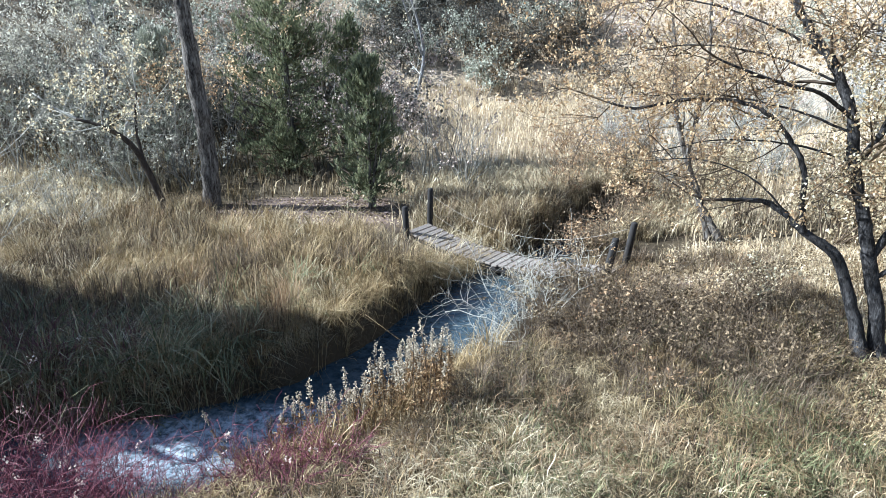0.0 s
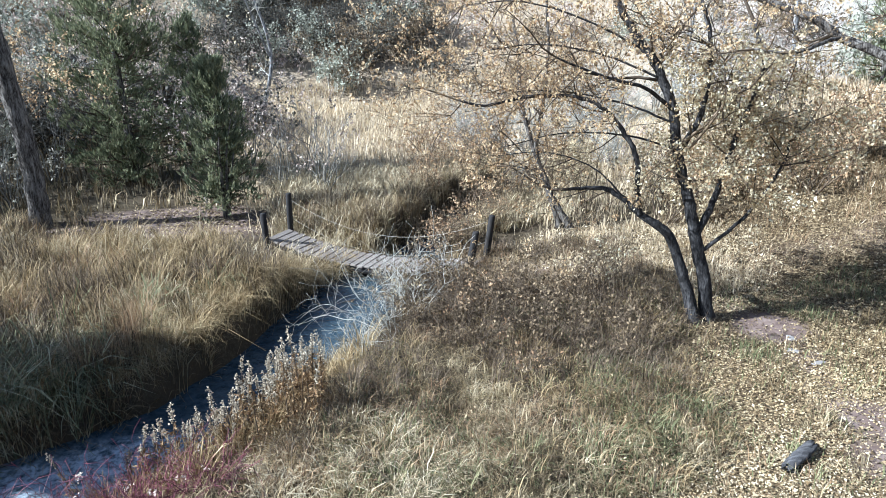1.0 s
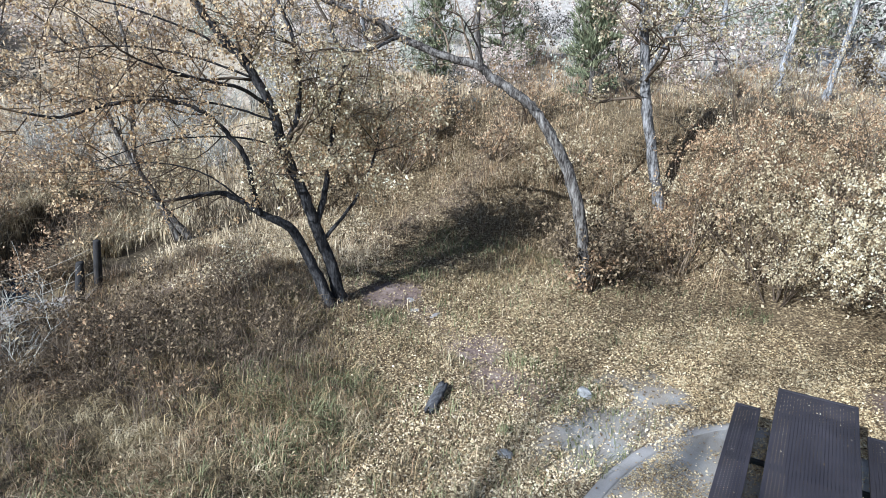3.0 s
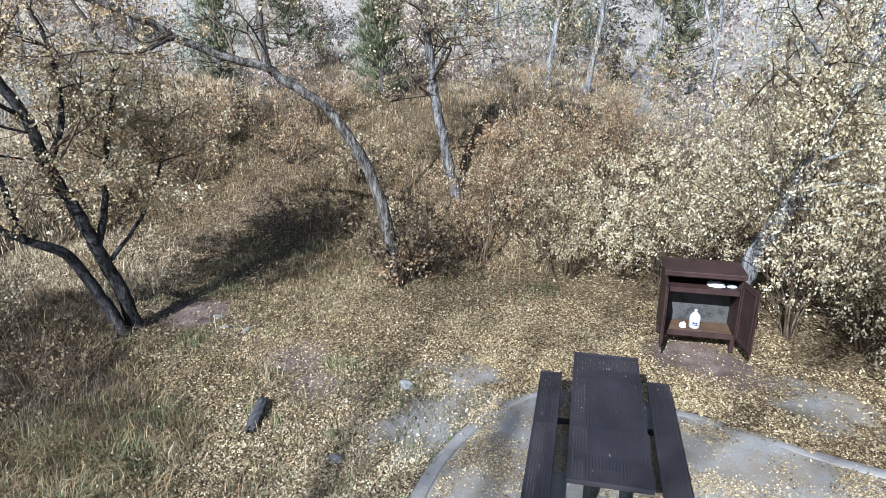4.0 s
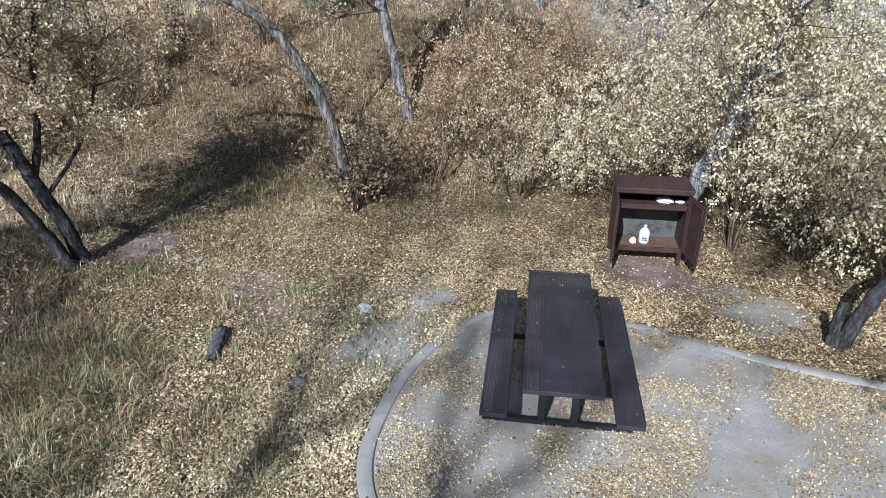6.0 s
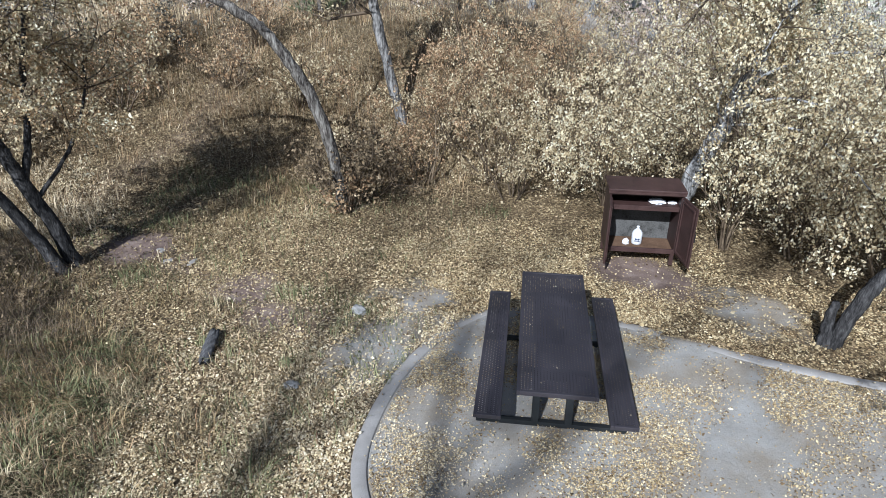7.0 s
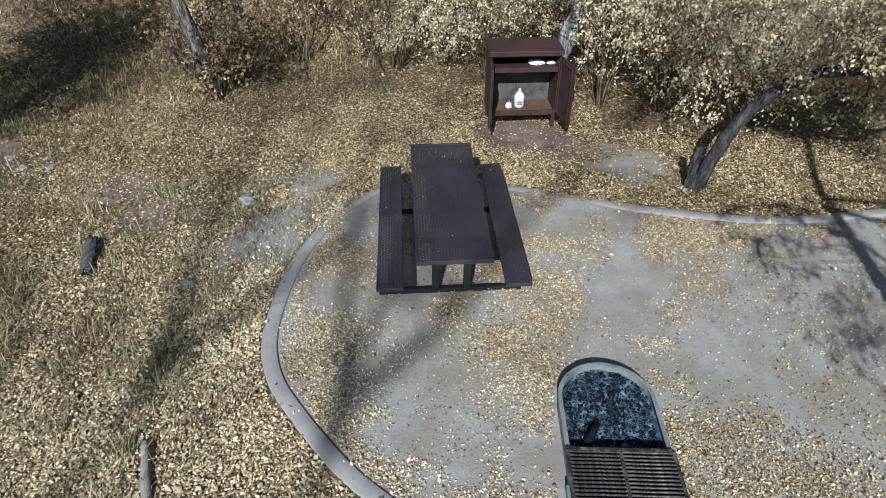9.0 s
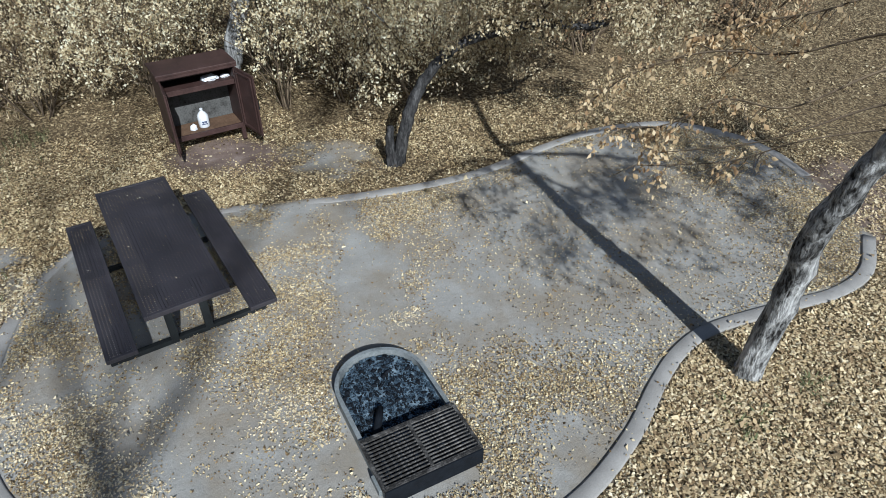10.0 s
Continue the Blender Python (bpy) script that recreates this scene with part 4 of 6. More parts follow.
def stone(at, size, seed, label, mat=ROCK):
    bm = bmesh.new()
    bmesh.ops.create_icosphere(bm, subdivisions=3, radius=1.0)
    for v in bm.verts:
        k = 1 + 0.3 * noise.noise(v.co * 1.4 + Vector((seed * 3.1, 0, 0))) + 0.1 * noise.noise(v.co * 4 + Vector((0, seed, 0)))
        v.co = Vector((v.co.x * size[0] * k, v.co.y * size[1] * k, v.co.z * size[2] * k))
    o = part("stone", bm, mat)
    o.matrix_world = pose(at[0], at[1], at[2], 0, 0, seed * 47)
    tagged(o, label, "stone", "stones near the pad")


stone((6.62, 3.55, 0.03), (0.14, 0.09, 0.05), 1, "pale grey flat stone beside the gravel pad")
stone((4.9, 3.55, 0.02), (0.10, 0.07, 0.035), 2, "small grey stone among leaves")
stone((7.05, 7.15, gz(7.05, 7.15)), (0.12, 0.07, 0.025), 3, "flat stone set in the dirt trail", CONCRETE)
stone((7.15, 6.75, gz(7.15, 6.75)), (0.13, 0.06, 0.025), 4, "flat stone set in the dirt trail", CONCRETE)
stone((7.3, 7.5, gz(7.3, 7.5)), (0.10, 0.06, 0.02), 5, "flat stone set in the dirt trail", CONCRETE)


# ---- trees and shrubs ----


def grow(rng, p, d, length, r, depth, limbs, tips, rise=0.05, spread=0.9, kids=4, wander=0.2, segs=4):
    """A limb with its side shoots. Fills limbs with (points, radii) and tips with end points."""
    pts, p, d = [np.array(p, float)], np.array(p, float), unit(np.array(d, float))
    for _ in range(segs):
        d = unit(d + rng.normal(0, wander, 3) + UP * rise)
        p = p + d * length / segs
        pts.append(p)
    limbs.append((pts, np.linspace(r, r * 0.35, segs + 1)))
    if depth <= 0:
        tips.extend((pts[-1], pts[-2], pts[segs // 2]))
        return
    for _ in range(kids):
        k = rng.randint(1, segs + 1)
        side = rng.normal(0, 1, 3)
        nd = unit(unit(pts[k] - pts[k - 1]) * 0.75 + unit(side - d * side.dot(d)) * spread)
        grow(rng, pts[k], nd, length * rng.uniform(0.45, 0.75), r * 0.5, depth - 1, limbs, tips, rise, spread, kids, wander, max(3, segs - 1))
    tips.append(pts[-1])


def crown(rng, tips, n, size, spread, hang=0.5, per=10):
    """Leaves in drooping clumps round the ends of the twigs."""
    tips = np.array(tips)
    many = n // per + 1
    bunch = tips[rng.randint(0, len(tips), many)] + rng.normal(0, spread, (many, 3))
    girth = np.repeat(rng.uniform(0.55, 1.25, many), per)[:n, None]
    p = np.repeat(bunch, per, axis=0)[:n] + rng.normal(0, size * (0.55 + 0.025 * per), (n, 3)) * girth * [1, 1, 1.25]
    sizes = rng.uniform(0.6, 1.3, n) * size
    return leaf_soup(p, sizes, rng, hang, 0.0, 0.62)


def limbs_mesh(name, limbs, mat, thin=0.012):
    s = Soup()
    for pts, radii in limbs:
        tube(s, pts, np.maximum(radii, 0.0022), 8 if radii[0] > 0.05 else 5 if radii[0] > thin else 3)
    return s.mesh(name, mat)


def tree(base, stems, label, seed, leaves=0, leaf=0.07, leaf_mat=TAN, bark=BARK, twig_mat=BROWNTWIG, shoots=7, depth=2, shoot_len=1.3, start=0.35,
         rise=0.06, hang=0.5, spread=0.12, name="tree", group="", lift=0.0, wander=0.2, dense=(), sprays=(), clear=None):
    """A tree from its main stems, each (points, radius at the foot, radius at the end), with shoots, twigs and leaves grown on them."""
    rng = np.random.RandomState(seed)
    t = thing(name, base, label, "tree", group)
    o = np.array(base)
    limbs, tips = [], []
    for k, (pts, r0, r1, *few) in enumerate(stems):
        line = smooth_path([np.array(p) - o for p in pts], 6)
        n = len(line)
        line[1:-1] += rng.normal(0, 0.08 * r1 + 0.003, (n - 2, 3))
        rad = np.linspace(r0, r1, n) * 0.86
        if k == 0 or line[0][2] < 0.4:
            rad = rad * (1 + 0.28 * np.exp(-np.maximum(line[:, 2], 0) / 0.18))
            line[0][2] -= 0.15
        s = Soup()
        tube(s, line, rad, 16 if r0 > 0.08 else 8, 0.07, rng)
        part("trunk" if k == 0 else "limb", s.mesh("limb", bark, True), bark, t)
        for _ in range(few[0] if few else shoots):
            i = rng.randint(int(n * start), n)
            tan = unit(line[i] - line[i - 1])
            side = rng.normal(0, 1, 3) * [1, 1, 0.7] + UP * lift
            d = unit(tan * 0.5 + unit(side - tan * side.dot(tan)))
            grow(rng, line[i], d, shoot_len * rng.uniform(0.6, 1.2), max(rad[i] * 0.4, 0.012), depth, limbs, tips, rise, wander=wander)
        if few and few[0] < 0:
            continue
        grow(rng, line[-1], line[-1] - line[-2], shoot_len * 0.9, r1 * 0.9, depth, limbs, tips, rise, wander=wander)
    if clear:
        tips = [q for q in tips if not clear(*(q + o))]
        limbs = [b for b in limbs if not clear(*(b[0][-1] + o))]
    ends = []
    for pts, r0, lead in sprays:
        line = smooth_path([np.array(p) - o for p in pts], 8)
        limbs.append((line, np.linspace(r0, r0 * 0.4, len(line))))
        for q, d in zip(line[int(len(line) * lead):], np.gradient(line, axis=0)[int(len(line) * lead):]):
            grow(rng, q, unit(rng.normal(0, 1, 3)) + unit(d) - UP * 0.5, rng.uniform(0.08, 0.26), 0.005, 0, limbs, ends, -0.1, segs=3)
    part("twig_mass", limbs_mesh("twig_mass", limbs, twig_mat), twig_mat, t, kind="stuff")
    if leaves:
        v, f = crown(rng, tips, leaves, leaf, spread, hang)
        part("foliage", mesh_np("foliage", v, f, None, leaf_mat), leaf_mat, t, kind="stuff")
    for centre, reach, many, mat in dense:
        near = [q for q in tips if np.linalg.norm((q + o - centre) / reach) < 1]
        v, f = crown(rng, near, many, leaf * 1.1, spread, hang)
        part("foliage", mesh_np("foliage", v, f, None, mat), mat, t, kind="stuff")
    if ends:
        v, f = crown(rng, ends, len(ends) * 4, leaf * 0.85, 0.03, 0.9, 6)
        part("foliage", mesh_np("foliage", v, f, None, AUTUMN), AUTUMN, t, "tan dry leaves hanging in sprays", kind="stuff")
    return t


def shrub(at, height, width, seed, label, leaves=2500, leaf=0.06, leaf_mat=TAN, twig_mat=BROWNTWIG, stems=9, depth=2, hang=0.35, spread=0.10, name="shrub", group="", kids=3, r=0.018, rise=0.05, wander=0.16, bare=0.0, per=10):
    rng = np.random.RandomState(seed)
    z = gz(*at)
    t = thing(name, (at[0], at[1], z), label, "shrub", group)
    limbs, tips = [], []
    for _ in range(stems):
        az, out = rng.uniform(0, 2 * math.pi), rng.uniform(0.1, 1.0)
        d = np.array([math.cos(az) * out * width * 0.5, math.sin(az) * out * width * 0.5, height * rng.uniform(0.5, 0.8)])
        ln = np.linalg.norm(d)
        p = np.array([math.cos(az), math.sin(az), 0]) * rng.uniform(0, 0.12) * width
        grow(rng, p - UP * 0.05, d, ln, r * rng.uniform(0.7, 1.3), depth, limbs, tips, rise, 0.75, kids, wander, 5)
    part("stem_mass", limbs_mesh("stem_mass", limbs, twig_mat), twig_mat, t, kind="stuff")
    if leaves:
        high = [q for q in tips if q[2] > bare * height]
        v, f = crown(rng, high, leaves, leaf, spread, hang, per)
        part("foliage", mesh_np("foliage", v, f, None, leaf_mat), leaf_mat, t, kind="stuff")
    return t


def juniper(at, height, width, seed, label, sprays=9000, mat=JUNIPER, low=0.03, trunk_r=0.09, group="", bark=GREYBARK, spray=1.0, stems=0):
    """An upright evergreen: trunk, whorled boughs, and sprays of needles along them."""
    rng = np.random.RandomState(seed)
    z = gz(*at)
    t = thing("juniper", (at[0], at[1], z), label, "tree", group)
    s = Soup()
    line = smooth_path([(0, 0, -0.15), (rng.normal(0, 0.05), rng.normal(0, 0.05), height * 0.4), (0, 0, height * 0.97)], 6)
    tube(s, line, np.linspace(trunk_r, 0.012, len(line)), 9, 0.06, rng)
    part("trunk", s.mesh("trunk", bark), bark, t)
    for k in range(stems):
        s = Soup()
        az, top = -1.6 + 0.9 * k + rng.normal(0, 0.2), height * rng.uniform(0.45, 0.75)
        out = np.array([math.cos(az), math.sin(az), 0]) * width
        line = smooth_path([out * 0.03 - UP * 0.15, out * 0.12 + UP * top * 0.35, out * 0.2 + UP * top * 0.7, out * 0.36 + UP * top], 5)
        tube(s, line, np.linspace(trunk_r * 0.7, 0.012, len(line)), 7, 0.06, rng)
        part("trunk", s.mesh("trunk", bark), bark, t)
    limbs, spots, dirs = [], [], []
    n = int(26 * height)
    for i in range(n):
        u = low + (1 - low) * rng.rand() ** 0.9
        az = rng.uniform(0, 2 * math.pi)
        lump = 0.65 + 0.7 * vnoise(np.array([az * 1.3]), np.array([u * 5 + seed]), 1.0)[0]
        reach = width * 0.5 * (1 - u) ** 0.62 * lump + 0.10
        if u < 0.15:
            reach *= 0.75 + 1.6 * u
        d = np.array([math.cos(az), math.sin(az), rng.uniform(-0.3, 0.25) + 0.5 * u])
        pts = [np.array([0, 0, u * height])]
        for _ in range(5):
            d = unit(d + rng.normal(0, 0.14, 3) + UP * (0.02 + 0.1 * u))
            pts.append(pts[-1] + d * reach / 5)
        limbs.append((pts, np.linspace(0.012 + 0.018 * (1 - u), 0.004, 6)))
        for k in range(1, 6):
            spots.append(pts[k])
            dirs.append(d)
    part("bough_mass", limbs_mesh("bough_mass", limbs, BROWNTWIG), BROWNTWIG, t, kind="stuff")
    spots, dirs = np.array(spots), np.array(dirs)
    tufts = rng.randint(0, len(spots), sprays // 14 + 1)
    centres = spots[tufts] + rng.normal(0, 0.10, (len(tufts), 3))
    p = np.repeat(centres, 14, axis=0)[:sprays] + rng.normal(0, 0.045, (sprays, 3))
    a = unit(np.repeat(dirs[tufts], 14, axis=0)[:sprays] * 0.8 + rng.normal(0, 0.45, (sprays, 3)) + UP * 0.9)
    b2 = unit(np.cross(a, rng.normal(size=(sprays, 3))))
    ln = rng.uniform(0.08, 0.20, (sprays, 1)) * spray
    w = ln * rng.uniform(0.08, 0.16, (sprays, 1))
    v = np.stack([p, p + a * ln * 0.45 + b2 * w, p + a * ln, p + a * ln * 0.5 - b2 * w], 1).reshape(-1, 3)
    k = np.arange(sprays)[:, None] * 4
    part("foliage", mesh_np("foliage", v, np.stack([k + [0, 1, 2], k + [0, 2, 3]], 1).reshape(-1, 3), None, mat), mat, t, kind="stuff")
    return t


# the forked tree by the trail
tree((6.3, 8.3, gz(6.3, 8.3)), [
    ([(6.37, 8.28, -0.02), (6.25, 8.37, 0.72), (6.09, 8.49, 1.39), (5.94, 8.60, 2.04), (5.75, 8.72, 2.70), (5.62, 8.81, 3.42), (5.38, 8.96, 4.02), (5.10, 9.12, 4.43), (4.80, 9.28, 4.94)], 0.125, 0.06),
    ([(6.15, 8.26, -0.02), (5.90, 8.45, 0.85), (5.66, 8.60, 1.46), (5.30, 8.83, 1.74), (5.02, 8.99, 2.00), (4.74, 9.15, 2.14), (4.25, 9.38, 2.10)], 0.11, 0.03, 3),
    ([(5.24, 8.80, 1.78), (5.13, 8.76, 2.20), (5.05, 8.74, 2.70), (4.82, 8.82, 3.11), (4.54, 8.91, 3.42), (4.13, 9.05, 3.60), (3.45, 9.28, 3.60), (2.84, 9.43, 3.47), (2.42, 9.50, 3.55)], 0.055, 0.02),
    ([(6.09, 8.50, 1.40), (6.34, 8.49, 2.08), (6.46, 8.53, 2.54), (6.61, 8.54, 3.09), (6.84, 8.49, 3.98), (6.73, 8.70, 4.68)], 0.065, 0.03, 15),
    ([(6.12, 8.45, 1.15), (6.75, 8.30, 1.75), (7.25, 8.30, 2.45), (7.55, 8.45, 3.1)], 0.04, 0.018, 13),
    ([(5.75, 8.72, 2.70), (6.04, 8.65, 3.49), (6.08, 8.74, 4.34), (5.97, 8.94, 5.00)], 0.06, 0.03),
    ([(5.62, 8.81, 3.40), (5.0, 8.6, 3.75), (4.2, 8.5, 3.95), (3.5, 8.4, 4.2)], 0.04, 0.016),
    ([(5.72, 8.75, 2.80), (5.0, 9.0, 3.0), (4.1, 9.35, 3.02), (3.2, 9.6, 2.8)], 0.022, 0.008, 7),
    ([(5.66, 8.78, 3.20), (4.9, 9.2, 3.5), (3.9, 9.5, 3.66), (2.9, 9.8, 3.6)], 0.022, 0.008, 7),
    ([(5.45, 8.90, 3.85), (4.6, 9.2, 4.2), (3.6, 9.5, 4.35), (2.6, 9.7, 4.2)], 0.022, 0.008, 8),
    ([(5.25, 9.05, 4.25), (4.3, 9.3, 4.7), (3.4, 9.5, 4.95), (2.5, 9.6, 4.9)], 0.022, 0.008, 8),
    ([(5.05, 8.95, 2.0), (4.5, 9.0, 2.5), (3.8, 9.2, 2.75), (3.0, 9.4, 2.7)], 0.018, 0.007, 6),
], "dark forked tree keeping tan dry leaves beside the trail", 101, leaves=19000, leaf=0.048, leaf_mat=AUTUMN, bark=DUSKBARK, shoots=9, start=0.4, shoot_len=1.25, spread=0.085, rise=0.03,
   dense=((np.array((6.2, 8.2, 3.0)), np.array((2.0, 2.0, 1.6)), 5000, TAN), (np.array((6.4, 8.1, 2.9)), np.array((1.8, 1.8, 1.5)), 8500, CREAM)))

# thin stems behind it
tree((6.15, 13.7, gz(6.15, 13.7)), [
    ([(6.07, 13.72, 0.0), (5.68, 13.88, 1.22), (5.45, 13.97, 1.87), (5.54, 13.94, 2.94), (5.60, 13.92, 4.08), (5.5, 13.9, 5.2)], 0.09, 0.03),
    ([(6.31, 13.61, 0.0), (5.84, 13.81, 0.81), (5.52, 13.95, 1.61), (5.10, 14.11, 2.96), (4.98, 14.15, 4.08), (4.8, 14.2, 5.0)], 0.10, 0.03),
], "slender two-stemmed tree with sparse rusty leaves", 102, leaves=4600, leaf=0.065, leaf_mat=RUST, shoots=9, shoot_len=1.4, bark=GREYBARK)

# the leaning tree that arches over the slope
tree((9.84, 5.45, gz(9.84, 5.45)), [
    ([(9.84, 5.45, 0.0), (9.79, 5.55, 1.08), (9.65, 5.77, 2.04), (9.49, 6.04, 2.66), (9.32, 6.30, 3.15), (9.17, 6.51, 3.42), (8.81, 7.00, 3.82), (8.68, 7.16, 3.99), (8.27, 7.63, 4.16), (7.78, 8.13, 4.46), (7.47, 8.41, 4.73), (6.94, 8.85, 4.99), (6.40, 9.25, 5.33)], 0.128, 0.05),
    ([(8.70, 7.14, 3.97), (8.66, 7.18, 4.53), (8.67, 7.17, 5.04), (8.68, 7.15, 5.69), (8.7, 7.2, 6.6)], 0.075, 0.04),
    ([(7.78, 8.13, 4.46), (7.3, 8.0, 4.36), (6.8, 7.9, 4.25), (6.2, 7.95, 4.3)], 0.04, 0.018),
    ([(8.75, 7.08, 3.9), (8.4, 7.0, 4.4), (8.0, 6.9, 4.7)], 0.028, 0.012),
], "leaning grey tree arching over the slope, nearly bare", 103, leaves=500, leaf=0.07, shoots=4, start=0.6, shoot_len=1.0, bark=GREYBARK, rise=0.02)

# tree behind the slope bushes
tree((13.8, 5.85, gz(13.8, 5.85)), [
    ([(13.82, 5.83, 0.5), (13.69, 6.14, 1.87), (13.58, 6.36, 3.05), (13.54, 6.46, 3.93), (13.49, 6.56, 4.78), (13.45, 6.64, 5.93), (13.4, 6.7, 7.4)], 0.15, 0.08),
    ([(13.55, 6.42, 3.7), (13.9, 6.0, 4.6), (14.3, 5.6, 5.6)], 0.07, 0.03),
], "grey upright tree behind leafy bushes", 104, leaves=5500, leaf=0.07, shoots=12, shoot_len=1.5, bark=LIGHTBARK, leaf_mat=TAN)

# pale leaning trunk behind the locker
tree((10.95, -0.30, gz(10.95, -0.3)), [
    ([(10.92, -0.28, 0.0), (10.89, -0.53, 0.77), (10.88, -0.67, 1.29), (10.87, -0.86, 1.79), (10.84, -1.13, 2.63), (10.80, -1.48, 3.75), (10.78, -1.63, 4.30), (10.76, -1.75, 4.97), (10.74, -1.85, 5.60), (10.7, -2.0, 7.0)], 0.17, 0.13, 12),
    ([(10.86, -0.95, 1.95), (10.3, -1.8, 2.1), (9.7, -2.3, 1.95), (9.3, -2.7, 1.6)], 0.028, 0.012),
    ([(10.85, -1.0, 2.2), (10.4, -1.6, 2.5), (10.0, -2.2, 2.45), (9.5, -2.7, 2.2)], 0.028, 0.012),
    ([(10.84, -1.1, 2.6), (10.5, -1.9, 3.1), (10.0, -2.7, 3.2), (9.5, -3.2, 2.9)], 0.028, 0.012),
    ([(10.80, -1.45, 3.6), (10.3, -1.0, 4.2), (9.9, -0.7, 4.5)], 0.05, 0.02, 4),
    ([(10.84, -1.1, 2.5), (10.45, -1.05, 2.7), (10.3, -1.15, 3.0), (10.25, -1.35, 3.6)], 0.03, 0.012, 14),
    ([(10.86, -0.9, 1.9), (10.55, -0.75, 2.3), (10.35, -0.8, 2.7), (10.3, -1.1, 3.2)], 0.03, 0.012, 10),
], "pale-barked leaning tree with bleached leaves behind the locker", 105, leaves=19000, leaf=0.048, leaf_mat=CREAM, bark=WHITEBARK, shoots=8, start=0.42, shoot_len=1.1, rise=-0.05, hang=0.8,
   clear=lambda x, y, z: x < 10.05 and y > -1.25 and z < 2.5 or y > -1.9 and z < 0.9,
   dense=((np.array((10.3, -1.1, 2.9)), np.array((0.6, 0.8, 1.2)), 4000, CREAM),))

# low arching tree at the pad's edge
tree((7.86, -2.36, gz(7.86, -2.36)), [
    ([(7.86, -2.36, 0.0), (7.79, -2.55, 0.80), (7.78, -2.72, 1.14), (7.72, -2.90, 1.43), (7.61, -3.19, 1.71), (7.46, -3.64, 1.88), (7.17, -4.17, 2.01), (6.89, -4.81, 1.99), (6.75, -5.25, 2.3), (6.6, -5.8, 2.7)], 0.105, 0.04, 16),
    ([(7.84, -2.30, 0.0), (7.84, -2.26, 0.35), (7.82, -2.28, 0.62)], 0.09, 0.055, -1),
], "dark arching tree with a broken stub at the pad's edge", 106, leaves=22000, leaf=0.050, leaf_mat=TAN, shoots=6, start=0.42, shoot_len=1.05, hang=0.7, rise=0.04, bark=DUSKBARK, lift=0.7)

# grey leaning trunk beside the curb, its crown overhead
tree((2.80, -4.23, 0.0), [
    ([(2.79, -4.18, 0.0), (2.67, -4.10, 1.12), (2.56, -3.98, 1.84), (2.45, -3.95, 2.21), (2.31, -3.93, 2.63), (2.11, -3.90, 3.06), (1.8, -3.85, 3.8), (1.55, -3.8, 4.8), (1.4, -4.0, 6.0)], 0.135, 0.06, 0),
    ([(1.75, -3.65, 3.8), (0.6, -3.9, 4.5), (-0.8, -4.2, 5.0)], 0.05, 0.02, 9),
    ([(1.65, -3.7, 4.3), (0.4, -5.0, 4.8), (-1.2, -6.2, 5.2)], 0.05, 0.02, 10),
    ([(1.6, -3.75, 4.5), (0.8, -5.6, 5.0), (-0.2, -7.4, 5.3)], 0.05, 0.02, 10),
    ([(1.5, -3.85, 5.2), (1.9, -4.3, 6.3), (1.7, -5.2, 7.2)], 0.05, 0.02, 9),
    ([(1.4, -4.0, 6.0), (0.9, -2.9, 6.9), (0.6, -2.0, 7.5)], 0.05, 0.02, 9),
], "grey rough-barked leaning tree beside the concrete curb", 107, leaves=23000, leaf=0.052, leaf_mat=TAN, bark=PATCHBARK, shoots=5, start=0.6, shoot_len=0.85, hang=0.8, rise=0.0,
   sprays=(([(2.12, -3.90, 3.0), (2.38, -3.82, 2.92), (2.47, -3.39, 2.81), (2.65, -3.13, 2.66), (2.97, -2.68, 2.52)], 0.010, 0.97),
           ([(2.2, -3.91, 2.8), (2.35, -3.84, 2.76), (2.5, -3.38, 2.70), (2.72, -3.07, 2.51), (2.99, -2.65, 2.42)], 0.008, 0.62),
           ([(2.05, -3.9, 3.2), (2.36, -3.71, 3.17), (2.59, -3.3, 2.9), (2.89, -3.05, 2.87), (3.1, -2.83, 2.64), (3.31, -2.59, 2.56)], 0.010, 0.45),
           ([(2.0, -3.88, 3.4), (2.47, -3.76, 3.33), (2.8, -3.4, 3.15), (3.08, -3.0, 3.12), (3.36, -2.68, 2.92), (3.54, -2.44, 2.65)], 0.011, 0.35),
           ([(1.9, -3.87, 3.6), (2.59, -3.8, 3.51), (2.8, -3.52, 3.39), (3.04, -3.32, 3.28), (3.26, -3.1, 3.13)], 0.010, 0.4)))

# the tall trunk across the stream and the leaning one beside it
tree((-6.32, 16.85, gz(-6.32, 16.85)), [
    ([(-6.32, 16.85, -0.03), (-6.30, 16.86, 1.80), (-6.40, 16.82, 3.26), (-6.45, 16.80, 4.50), (-6.48, 16.79, 5.56), (-6.5, 16.8, 7.0), (-6.4, 16.8, 9.0)], 0.27, 0.16),
    ([(-6.48, 16.79, 6.2), (-5.9, 16.5, 7.2), (-5.4, 16.3, 8.4)], 0.09, 0.04),
    ([(-6.5, 16.8, 6.8), (-7.1, 16.9, 7.9), (-7.6, 16.8, 9.0)], 0.09, 0.04),
], "tall straight brown-barked trunk across the stream", 108, leaves=700, shoots=4, start=0.8, shoot_len=1.6, bark=GREYBARK)
